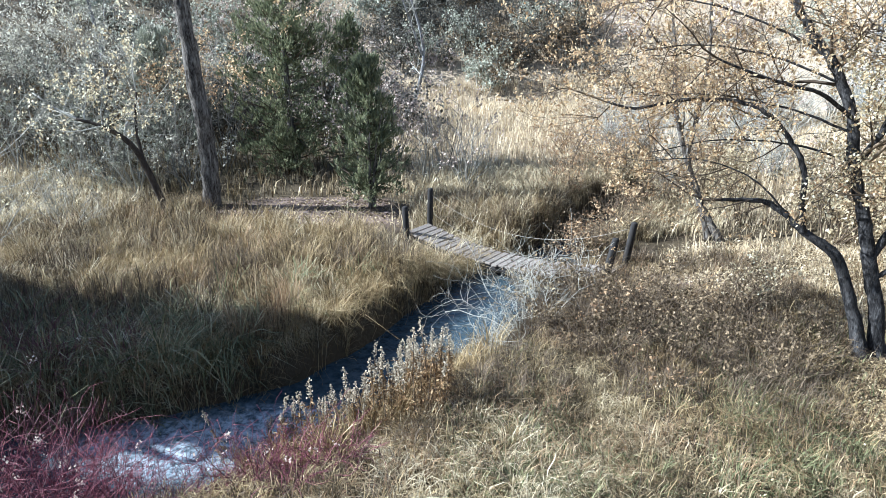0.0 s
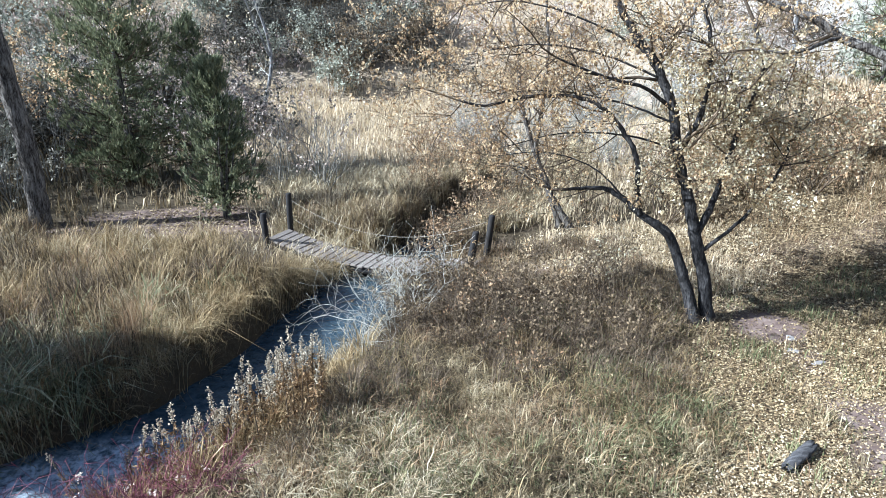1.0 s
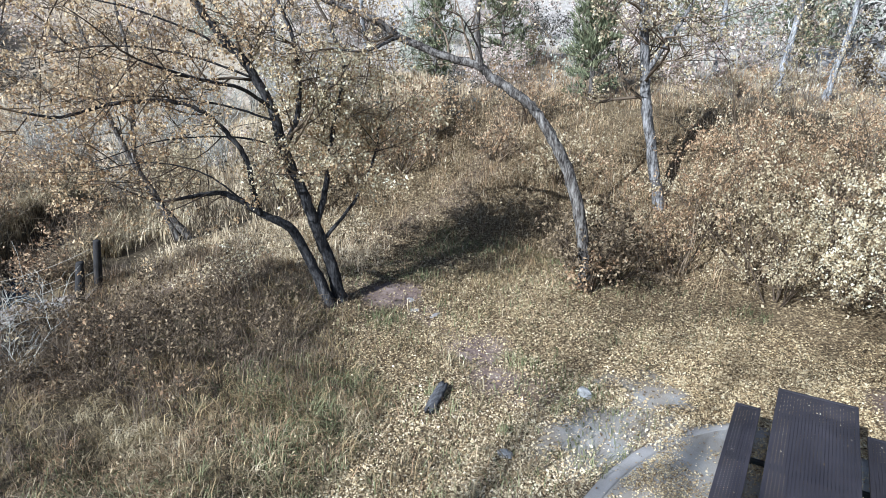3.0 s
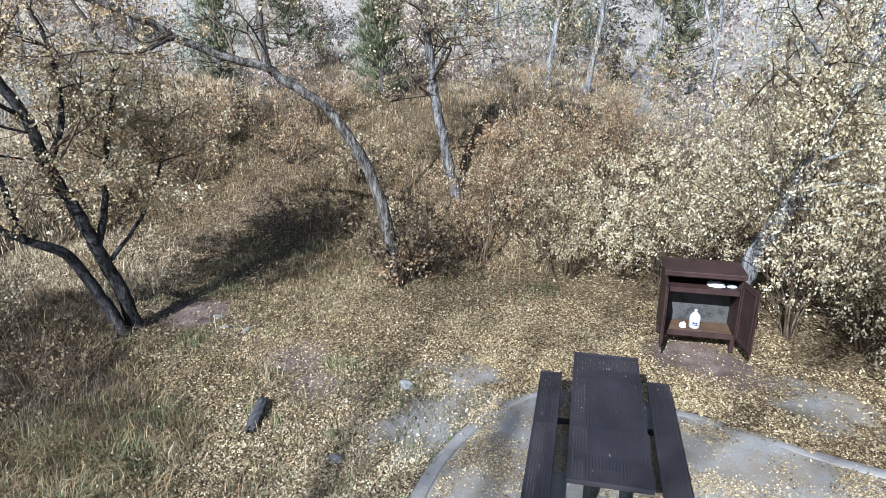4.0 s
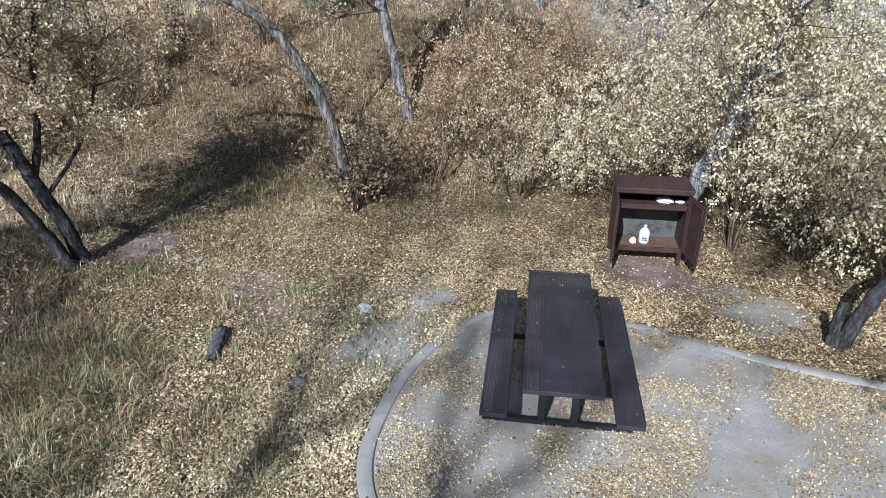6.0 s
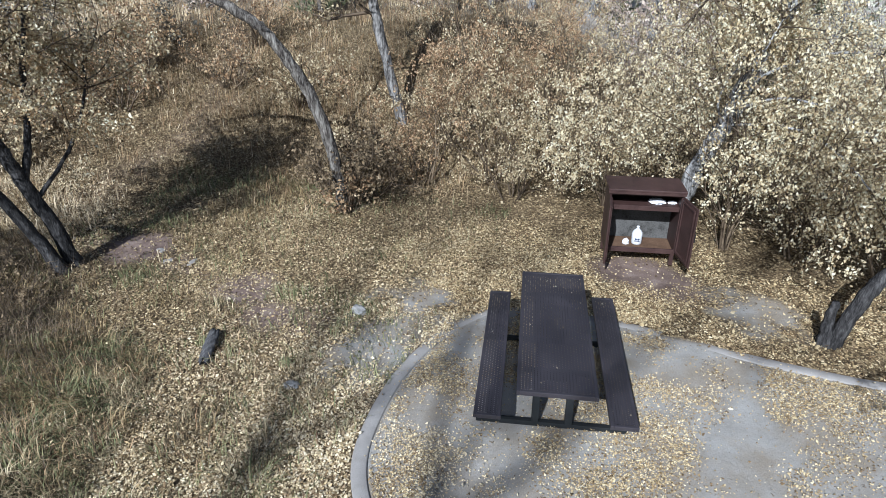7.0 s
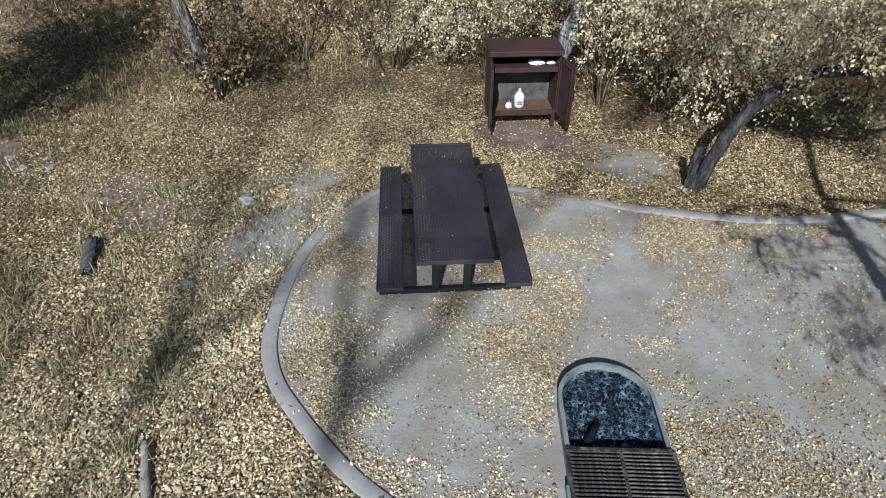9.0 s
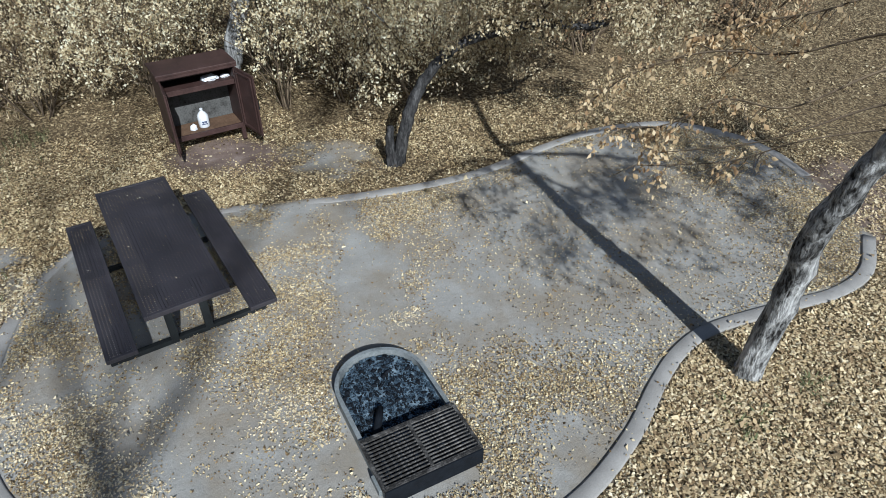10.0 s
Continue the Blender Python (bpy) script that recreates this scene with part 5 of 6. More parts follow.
tree((-7.41, 16.40, gz(-7.41, 16.4)), [
    ([(-7.41, 16.40, 0.0), (-7.75, 16.24, 1.31), (-8.03, 16.11, 1.92), (-8.5, 15.94, 2.3), (-9.1, 15.9, 2.5)], 0.11, 0.04),
    ([(-7.75, 16.24, 1.31), (-7.9, 16.4, 2.2), (-7.8, 16.5, 3.1)], 0.06, 0.025),
], "small leaning tree with pale sparse leaves", 109, leaves=1700, leaf=0.075, leaf_mat=CREAM, shoots=8, start=0.4, shoot_len=1.4, twig_mat=GREYTWIG)

# tall trees on the sunny side, whose shade falls across the pad
for k, (x, y, h, girth) in enumerate(((-22.0, 2.22, 19.2, 0.12), (-22.5, 4.1, 19.8, 0.08))):
    rr = np.random.RandomState(300 + k)
    tree((x, y, gz(x, y)), [
        ([(x, y, gz(x, y)), (x + 0.08, y - 0.05, h * 0.3), (x - 0.05, y, h * 0.6), (x + 0.1, y + 0.1, h)], girth, girth * 0.62, 1),
        ([(x, y, h * 0.95), (x + 0.5, y + 0.7, h * 1.04), (x + 0.9, y + 1.2, h * 1.13)], 0.11, 0.04),
        ([(x, y, h * 0.97), (x - 0.3, y - 0.8, h * 1.04), (x - 0.5, y - 1.5, h * 1.13)], 0.11, 0.04),
    ], "tall grey tree with thin tan leaves west of the pad", 310 + k, leaves=700, leaf=0.13, shoots=4, start=0.84, shoot_len=1.9, bark=GREYBARK, group="tall trees beside the pad", spread=0.2)

# evergreens
juniper((-5.0, 21.0), 7.5, 4.4, 121, "broad dark green juniper across the stream", 34000, trunk_r=0.16)
juniper((-2.0, 16.9), 3.9, 1.9, 122, "small upright juniper with bare grey stems beside the bridge path", 11000, low=0.10, trunk_r=0.065, stems=4)
juniper((-3.2, 22.0), 4.6, 2.4, 123, "dark green juniper behind the clearing", 9000)
juniper((-9.4, 21.5), 4.2, 3.0, 124, "grey-green juniper behind the thicket", 9000, mat=SAGE)
juniper((17.0, 9.7), 3.5, 1.7, 125, "narrow green juniper on the slope", 8000)
juniper((19.2, 14.6), 4.2, 2.6, 126, "green juniper higher on the slope", 8000)
juniper((16.5, 15.5), 3.0, 1.6, 127, "small juniper on the slope", 4500)
juniper((25.5, 6.4), 5.0, 3.0, 128, "green juniper beyond the bushes", 8000)
juniper((24.0, 2.0), 5.5, 3.0, 129, "green juniper beyond the bushes", 8000)
juniper((22.0, -3.5), 6.0, 3.2, 130, "green juniper beyond the bushes", 8000)
juniper((28.0, 11.0), 5.5, 3.0, 131, "distant green juniper on the hillside", 6000)

# leafy thicket behind the locker
rng = np.random.RandomState(77)
THICKET = [(11.9, 4.6, 2.1, 2.2, RUST), (12.6, 3.4, 2.7, 2.4, TAN), (11.6, 2.6, 1.9, 2.0, TAN), (12.4, 1.6, 2.6, 2.3, CREAM), (11.8, 0.9, 2.2, 1.9, CREAM), (10.5, -1.25, 3.6, 1.1, CREAM), (12.9, 0.2, 2.9, 2.4, TAN),
           (12.1, -1.2, 3.0, 2.3, CREAM), (11.2, -2.4, 2.7, 2.2, CREAM), (10.4, -3.6, 2.6, 2.2, CREAM), (12.4, -3.2, 3.4, 2.6, CREAM), (14.2, 2.6, 3.3, 2.7, RUST), (14.6, 0.6, 3.5, 2.7, TAN),
           (14.4, -1.6, 3.8, 2.8, CREAM), (13.4, 4.6, 2.7, 2.4, RUST), (15.6, 4.4, 3.3, 2.6, TAN), (11.0, -5.4, 2.6, 2.4, TAN), (13.2, -5.4, 3.2, 2.6, CREAM), (11.6, -7.6, 2.2, 2.2, RUST), (11.6, -9.6, 2.0, 2.2, RUST), (16.5, -2.5, 4.2, 3.0, CREAM), (16.8, 1.5, 4.0, 3.0, TAN), (10.35, -2.3, 2.6, 1.7, CREAM), (10.0, -3.4, 2.7, 1.9, CREAM)]
for k, (x, y, h, w, m) in enumerate(THICKET):
    lab = {RUST: "rusty-brown leafy bush behind the pad", TAN: "tan leafy bush behind the pad", CREAM: "bleached cream-leaved bush behind the pad"}[m]
    shrub((x, y), h, w, 400 + k, lab, leaves=int((3300 if m is CREAM else 2300) * h * w / 4.2) + 900, leaf=0.050, leaf_mat=m, stems=9, group="thicket behind the locker", hang=0.6, spread=0.13, per=15)
for k, (x, y, h, w, m) in enumerate(((10.9, -7.4, 2.4, 2.2, RUST), (10.4, -11.0, 2.4, 2.4, RUST))):
    shrub((x, y), h, w, 430 + k, "open twiggy bush with hanging leaves past the pad", leaves=1500, leaf=0.08, leaf_mat=m, stems=11, group="bushes past the pad", hang=0.6)
# bushes at the foot of the leaning tree and on the slope
for k, (x, y, h, w, m, n) in enumerate(((10.6, 5.2, 1.2, 1.2, BRUSH, 1000), (9.85, 5.4, 1.5, 0.6, BRUSH, 1300), (9.75, 5.3, 0.8, 0.5, RUST, 500), (10.6, 6.2, 1.1, 1.2, BRUSH, 900), (11.3, 5.9, 1.3, 1.3, TAN, 1000), (11.0, 11.5, 1.6, 1.8, RUST, 1500), (12.5, 12.0, 1.5, 1.8, RUST, 1300), (9.2, 12.6, 1.5, 1.6, RUST, 1400),
                                        (13.2, 8.3, 1.3, 1.6, TAN, 900), (14.8, 10.4, 1.4, 1.7, RUST, 900), (8.2, 12.8, 1.7, 1.9, TAN, 1900), (7.4, 15.0, 1.8, 2.0, TAN, 1800), (9.8, 12.9, 1.1, 1.6, RUST, 800), (11.8, 13.6, 1.2, 1.7, SCRUB, 700), (10.6, 14.6, 1.3, 1.8, RUST, 900), (13.8, 12.2, 1.2, 1.7, SCRUB, 700), (9.0, 14.2, 1.3, 1.7, SCRUB, 800), (12.9, 10.0, 0.9, 1.5, RUST, 600))):
    shrub((x, y), h, w, 450 + k, "brown twiggy bush on the leafy slope", leaves=n, leaf=0.07, leaf_mat=m, group="bushes on the slope")
# brush between the bridge and the forked tree
for k, (x, y, h, w, m, n) in enumerate(((2.5, 10.3, 0.6, 1.3, BRUSH, 600), (3.2, 9.7, 0.65, 1.5, BRUSH, 700), (4.1, 10.0, 0.7, 1.5, BRUSH, 800), (4.8, 9.4, 0.7, 1.4, BRUSH, 800), (5.0, 8.2, 0.5, 1.3, BRUSH, 600), (2.4, 9.2, 0.8, 1.2, RUST, 240), (5.4, 10.2, 0.9, 1.2, CREAM, 650), (1.9, 11.6, 0.7, 1.2, BRUSH, 500), (1.7, 10.5, 0.7, 1.2, TAN, 200), (2.3, 8.4, 0.5, 1.3, BRUSH, 500), (3.1, 8.9, 0.55, 1.3, BRUSH, 600), (3.6, 8.0, 0.45, 1.3, BRUSH, 500), (4.2, 8.8, 0.55, 1.3, BRUSH, 600), (2.8, 7.5, 0.4, 1.2, RUST, 160), (4.4, 7.4, 0.45, 1.2, BRUSH, 400), (1.6, 9.3, 0.6, 1.1, BRUSH, 300), (1.75, 10.9, 1.0, 1.2, BRUSH, 1000), (2.2, 10.6, 0.9, 1.2, BRUSH, 1000))):
    shrub((x, y), h, w, 470 + k, "low dark brush with a few dry leaves", leaves=n, leaf=0.055, leaf_mat=m, stems=16, kids=4, r=0.009, group="brush by the bridge")
# bare grey bushes at the water
for k, (x, y, h, w) in enumerate(((1.35, 9.6, 1.7, 1.8), (1.9, 10.4, 1.2, 1.4), (0.95, 9.0, 0.9, 1.1))):
    shrub((x, y), h, w, 490 + k, "bare grey twiggy bush leaning over the stream", leaves=0, twig_mat=GREYTWIG, kids=4, stems=12, r=0.009, group="bare bushes by the stream", wander=0.34)
# brush past the bridge along the stream
for k, (x, y, h, w, m, n) in enumerate(((3.4, 17.6, 1.0, 1.6, RUST, 700), (1.6, 16.9, 0.6, 1.2, TAN, 300), (4.0, 19.5, 1.2, 1.7, RUST, 700), (7.6, 17.6, 1.5, 2.0, TAN, 1300), (6.5, 21.5, 1.5, 2.0, RUST, 1500), (5.4, 19.8, 1.3, 1.9, RUST, 1300), (6.0, 17.0, 1.0, 1.5, RUST, 900), (4.6, 22.6, 1.4, 1.8, RUST, 1500), (5.9, 25.0, 1.4, 2.2, RUST, 1500), (5.8, 16.2, 1.2, 1.5, TAN, 900), (3.1, 13.2, 0.9, 1.3, RUST, 900), (3.9, 14.5, 1.0, 1.4, TAN, 900), (4.8, 15.8, 1.1, 1.4, RUST, 1000), (5.4, 17.6, 1.2, 1.5, RUST, 1000))):
    shrub((x, y), h, w, 500 + k, "reddish-brown bush along the far stream", leaves=n, leaf=0.06, leaf_mat=m, stems=12, group="bushes along the stream")
for k, (x, y, h, w, m, n) in enumerate(((3.0, 14.9, 0.8, 1.4, RUST, 500), (4.3, 14.0, 0.9, 1.4, RUST, 420), (3.5, 12.9, 0.8, 1.2, BRUSH, 500), (3.9, 16.4, 0.8, 1.3, RUST, 400))):
    shrub((x, y), h, w, 580 + k, "reddish twiggy bush beside the stream past the bridge", leaves=n, leaf=0.05, leaf_mat=m, stems=18, kids=4, r=0.009, group="bushes along the stream", wander=0.22)
rng = np.random.RandomState(93)
for k in range(16):
    az, r = radians(rng.uniform(14, 38)), rng.uniform(22, 33)
    shrub((r * math.sin(az), r * math.cos(az)), rng.uniform(1.8, 3.2), rng.uniform(2.0, 3.0), 590 + k, "bare grey twiggy bush on the pale slope", leaves=260, leaf=0.09, leaf_mat=PINK, twig_mat=GREYTWIG, stems=15, kids=5, r=0.02, group="bare bushes on the slope", wander=0.2)
# thicket on the far bank
FAR = [(-13.6, 20.3, 6.0, 3.6, FROST, 5200, 0.5), (-12.0, 21.5, 5.4, 3.0, FROST, 3400, 0.5), (-15.2, 21.5, 6.0, 3.4, FROST, 4200, 0.5), (-11.3, 19.2, 3.4, 2.6, SAGE, 5200, 0.1), (-10.0, 18.6, 2.6, 2.2, FROST, 1500, 0.3), (-9.0, 18.2, 2.4, 2.0, SAGE, 1500, 0.1),
       (-8.4, 20.0, 3.7, 2.2, RUST, 1100, 0.6), (-7.4, 21.4, 4.6, 2.4, AUTUMN, 1500, 0.6), (-7.6, 18.6, 2.2, 1.8, FROST, 420, 0.2), (-9.6, 22.5, 5.0, 3.0, SAGE, 3800, 0.2), (-2.8, 20.5, 3.8, 2.4, PINK, 1500, 0.3), (-1.6, 22.0, 4.0, 2.6, PINK, 1700, 0.3), (0.2, 21.0, 3.0, 2.0, PINK, 500, 0.4),
       (-0.6, 19.4, 2.6, 1.4, PINK, 240, 0.4), (0.6, 18.6, 2.6, 1.2, PINK, 120, 0.4), (-12.8, 25.5, 4.6, 3.4, SCRUB, 2200, 0.0), (-9.5, 27.0, 5.0, 3.4, PINK, 1800, 0.2), (-15.5, 24.5, 3.6, 3.4, SCRUB, 2600, 0.0), (-5.5, 27.0, 5.0, 3.4, PINK, 1900, 0.2), (-14.0, 22.6, 2.6, 3.0, SCRUB, 2200, 0.0)]
for k, (x, y, h, w, m, n, bare) in enumerate(FAR):
    lab = {AUTUMN: "tall bush with tan leaves on its upper twigs", FROST: "tall bush with grey-white leaves across the stream", SAGE: "grey-green bush across the stream", RUST: "orange-brown leafy bush across the stream", PINK: "pinkish twiggy bush nearly bare across the stream", SCRUB: "dark shaded brush across the stream"}[m]
    shrub((x, y), h, w, 520 + k, lab, leaves=n, leaf=0.05 if m is SAGE else 0.085, leaf_mat=m, twig_mat=BROWNTWIG if m is SCRUB else GREYTWIG if m is SAGE else DIMTWIG, stems=11, kids=3, r=0.018, group="thicket across the stream", spread=0.16, bare=bare)
# dense evergreens added out of view upstream to shade the near bank, and brush
juniper((-10.9, 8.75), 6.4, 4.6, 141, "dense dark juniper added out of view to shade the bank", 13000, spray=2.4)
juniper((-10.6, 7.9), 4.4, 3.0, 142, "dense dark juniper added out of view to shade the bank", 10000, spray=2.4)
juniper((-12.0, 8.3), 7.7, 5.0, 144, "dense dark juniper added out of view to shade the bank", 17000, spray=2.4)
shrub((-9.6, 12.6), 2.6, 2.6, 143, "leafless grey bush on the shaded bank", leaves=0, twig_mat=GREYTWIG)
for k, (x, y) in enumerate(((-9.6, 15.5), (-10.5, 14.2), (-8.9, 14.2))):
    shrub((x, y), 1.3, 1.8, 560 + k, "grey bare bush in the grass", leaves=80, leaf_mat=CREAM, twig_mat=GREYTWIG, stems=14, r=0.010, group="grey bushes in the grass")

# scrub on the far hillside: darker oak brush and grey sage
rng = np.random.RandomState(91)
protos = [shrub((2.0 + k * 3.0, 40.0), 2.2, 3.0, 600 + k, lab, leaves=950, leaf=0.15, leaf_mat=m, twig_mat=t, stems=9, depth=1, spread=0.26, group="scrub on the hillside")
          for k, (lab, m, t) in enumerate((("dark brown oak scrub on the hillside", SCRUB, BROWNTWIG), ("grey-green sage scrub on the hillside", SAGE, GREYTWIG), ("brown leafy scrub on the hillside", BRUSH, BROWNTWIG), ("pinkish bare scrub on the hillside", PINK, GREYTWIG)))]
far_spots = []
for _ in range(110):
    az, r = radians(rng.uniform(-44, 64)), rng.uniform(35, 62)
    if az < radians(14) or rng.rand() > 0.45:
        far_spots.append((az, r, rng.choice(4, p=(0.36, 0.2, 0.26, 0.18)) if az < radians(16) else rng.choice(4, p=(0.2, 0.35, 0.15, 0.3)), rng.uniform(0.7, 1.5)))
for _ in range(80):
    far_spots.append((radians(rng.uniform(-6, 12)), rng.uniform(37.5, 49), rng.choice(4, p=(0.75, 0.13, 0.12, 0.0)), rng.uniform(0.6, 1.1)))
far_scrub = thing("hillside_scrub", (0, 0, 0), "dark brown and grey scrub covering the far hillside", "scrub", kind="stuff")
for kind_of, proto in enumerate(protos):
    for piece in proto.children:
        co = np.empty(len(piece.data.vertices) * 3, np.float32)
        piece.data.vertices.foreach_get("co", co)
        co = co.reshape(-1, 3)
        polys = np.array([len(p.vertices) for p in piece.data.polygons])
        corners = np.empty(len(piece.data.loops), np.int32)
        piece.data.loops.foreach_get("vertex_index", corners)
        three = corners[np.repeat(polys, polys) == 3].reshape(-1, 3)
        four = corners[np.repeat(polys, polys) == 4].reshape(-1, 4)
        joined = Soup()
        for az, r, which, size in far_spots:
            if which == kind_of:
                x, y, turn = r * math.sin(az), r * math.cos(az), r * 37.0
                c, d = math.cos(turn), math.sin(turn)
                joined.add(co @ np.array([[c, d, 0], [-d, c, 0], [0, 0, 1]]) * size + [x, y, gz(x, y) - 0.05], three, four if len(four) else None)
        part(piece.name.split(".")[0], joined.mesh("scrub", piece.data.materials[0]), piece.data.materials[0], far_scrub, kind="stuff")
for _ in range(34):
    az = radians(rng.uniform(-38, -4))
    r = rng.uniform(26.5, 34)
    x, y = r * math.sin(az), r * math.cos(az)
    c = copy_thing(protos[rng.choice(4, p=(0.6, 0.05, 0.35, 0.0))], pose(x, y, gz(x, y) - 0.05, 0, 0, rng.uniform(0, 360)))
    c.scale = [rng.uniform(0.8, 1.5)] * 3
for _ in range(46):
    az = radians(rng.uniform(62, 118))
    r = rng.uniform(19, 46)
    x, y = r * math.sin(az), r * math.cos(az)
    c = copy_thing(protos[rng.choice(4, p=(0.25, 0.35, 0.1, 0.3))], pose(x, y, gz(x, y) - 0.05, 0, 0, rng.uniform(0, 360)))
    c.scale = [rng.uniform(0.6, 1.25)] * 3
for _ in range(34):
    az = radians(rng.uniform(36, 66))
    r = rng.uniform(21, 38)
    x, y = r * math.sin(az), r * math.cos(az)
    c = copy_thing(protos[rng.choice(4, p=(0.1, 0.4, 0.1, 0.4))], pose(x, y, gz(x, y) - 0.05, 0, 0, rng.uniform(0, 360)))
    c.scale = [rng.uniform(0.35, 0.8)] * 3
# bare pale trunks beyond the thicket
for k, (az, r, h) in enumerate(((78.0, 22, 6.5), (74.5, 21, 6), (83.0, 24, 7), (88.0, 21, 6.5), (70.0, 24, 6), (92.0, 25, 8), (100.5, 20, 7), (33.0, 30, 6.5), (41.0, 27, 6), (-28, 27, 7), (-14, 29, 8), (-3.0, 30, 7))):
    x, y = r * math.sin(radians(az)), r * math.cos(radians(az))
    z = gz(x, y)
    q = np.random.RandomState(700 + k).normal(0, 0.35, 6)
    tree((x, y, z), [([(x, y, z), (x + q[0], y + q[1], z + h * 0.45), (x + q[2], y + q[3], z + h)], 0.12, 0.04), ([(x + q[0] * 0.9, y + q[1] * 0.9, z + h * 0.42), (x + q[4] * 2, y + q[5] * 2, z + h * 0.8)], 0.07, 0.03)],
         "bare pale-trunked tree beyond the thicket", 720 + k, leaves=350, leaf=0.1, leaf_mat=CREAM, bark=WHITEBARK, twig_mat=GREYTWIG, shoots=6, shoot_len=1.5, group="bare trees in the distance")


# red-stemmed thicket at the water
rng = np.random.RandomState(31)
for k, (x, y, h) in enumerate(((-5.0, 5.6, 1.1), (-4.6, 5.3, 1.1), (-4.2, 5.6, 1.0), (-3.9, 5.2, 1.0), (-3.5, 5.6, 0.85), (-3.2, 5.2, 0.8), (-5.4, 5.9, 1.1), (-2.6, 5.8, 0.65), (-2.1, 5.7, 0.65), (-1.6, 5.7, 0.65), (-1.2, 5.9, 0.55), (-2.3, 6.2, 0.5), (-5.3, 7.7, 0.7), (-4.6, 8.1, 0.6), (-6.0, 7.8, 0.8), (-4.4, 5.9, 0.9), (-3.0, 5.75, 0.7), (-2.0, 6.15, 0.5), (-1.5, 6.2, 0.45), (-4.8, 6.0, 0.9), (-3.7, 5.9, 0.8), (-5.2, 6.4, 0.8), (-4.9, 6.9, 0.7), (-4.3, 6.2, 0.6))):
    shrub((x, y), h * (1.22 + 0.35 * (x < -3.3)), 1.05, 800 + k, "leafless red-stemmed bush at the water's edge", leaves=int(rng.uniform(0, 60)), leaf=0.04, leaf_mat=PINK, twig_mat=REDSTEM, stems=24, depth=1, kids=5, r=0.006, group="red-stemmed bushes", name="red_stem_bush", wander=0.3, rise=0.02)
# one small red-leaved sprig
shrub((-0.87, 7.6), 0.7, 0.5, 820, "small bush with dark red leaves on the bank", leaves=160, leaf=0.045, leaf_mat=REDSTEM, twig_mat=REDSTEM, stems=8, depth=1, r=0.006)


# dry weed stalks with woolly heads
def weed_stalk(seed):
    rng = np.random.RandomState(seed)
    t = thing("weed_stalk", (0, 0, -50), "dry brown weed stalk with a woolly pale head", "weed", "weed stalks on the bank")
    h = rng.uniform(0.85, 1.2)
    s = Soup()
    line = smooth_path([(0, 0, 0), (rng.normal(0, 0.03), rng.normal(0, 0.03), h * 0.5), (rng.normal(0, 0.06), rng.normal(0, 0.06), h)], 4)
    tube(s, line, np.linspace(0.008, 0.004, len(line)), 5)
    part("stem", s.mesh("stem", BROWNTWIG), BROWNTWIG, t)
    p = line[rng.randint(int(len(line) * 0.1), int(len(line) * 0.88), 150)] + rng.normal(0, 0.028, (150, 3))
    v, f = leaf_soup(p, rng.uniform(0.03, 0.085, 150), rng, 0.3, 0, 0.17)
    part("withered_foliage", mesh_np("withered_foliage", v, f, None, STALK), STALK, t, "withered rusty-brown foliage", kind="stuff")
    n = 60
    u = rng.uniform(0.84, 1.03, n)
    p = np.stack([np.interp(u * h, line[:, 2], line[:, k]) for k in range(3)], 1)
    p[:, 2] = u * h
    p += rng.normal(0, 0.012, (n, 3))
    v, f = leaf_soup(p, rng.uniform(0.015, 0.035, n), rng, -0.3, 0, 0.7)
    part("seed_head", mesh_np("seed_head", v, f, None, FLUFF), FLUFF, t, "woolly cream seed head", kind="stuff")
    return t


stalks = [weed_stalk(900 + k) for k in range(4)]
rng = np.random.RandomState(33)
spots = [(-0.35 + rng.normal(0, 0.2), 8.35 + rng.normal(0, 0.2)) for _ in range(18)] + [(-0.75 + rng.normal(0, 0.2), 7.3 + rng.normal(0, 0.3)) for _ in range(16)] + [(-1.6 + rng.normal(0, 0.3), 6.85 + rng.normal(0, 0.12)) for _ in range(7)] + [(-2.75, 6.7), (0.58, 8.9), (-1.15, 7.1)] + [(rng.uniform(-2.4, -0.9), rng.uniform(6.3, 7.2)) for _ in range(22)] + [(-0.55 + rng.normal(0, 0.22), 7.75 + rng.normal(0, 0.35)) for _ in range(22)] + [(-0.25 + rng.normal(0, 0.25), 7.15 + rng.normal(0, 0.25)) for _ in range(24)] + [(rng.uniform(-1.2, 0.1), rng.uniform(6.5, 7.3)) for _ in range(18)]
for k, (x, y) in enumerate(spots):
    m = pose(x, y, gz(x, y) - 0.02, rng.normal(0, 4), rng.normal(0, 4), rng.uniform(0, 360))
    if k < 4:
        stalks[k].matrix_world = m
    else:
        copy_thing(stalks[k % 4], m).scale = [rng.uniform(0.65, 1.15)] * 3


# ---- grass and fallen leaves ----
def scatter(n, x0, x1, y0, y1, keep, rng):
    x, y = rng.uniform(x0, x1, n), rng.uniform(y0, y1, n)
    ok = rng.rand(n) < keep(x, y)
    x, y = x[ok], y[ok]
    return np.stack([x, y, ground_z(x, y) - 0.01], 1)


def tufted(x, y, scale, sharp=1.6):
    return np.clip((vnoise(x + 31, y + 7, scale) * 0.6 + vnoise(x, y + 50, scale * 0.31) * 0.6) ** sharp * 1.5, 0, 1)


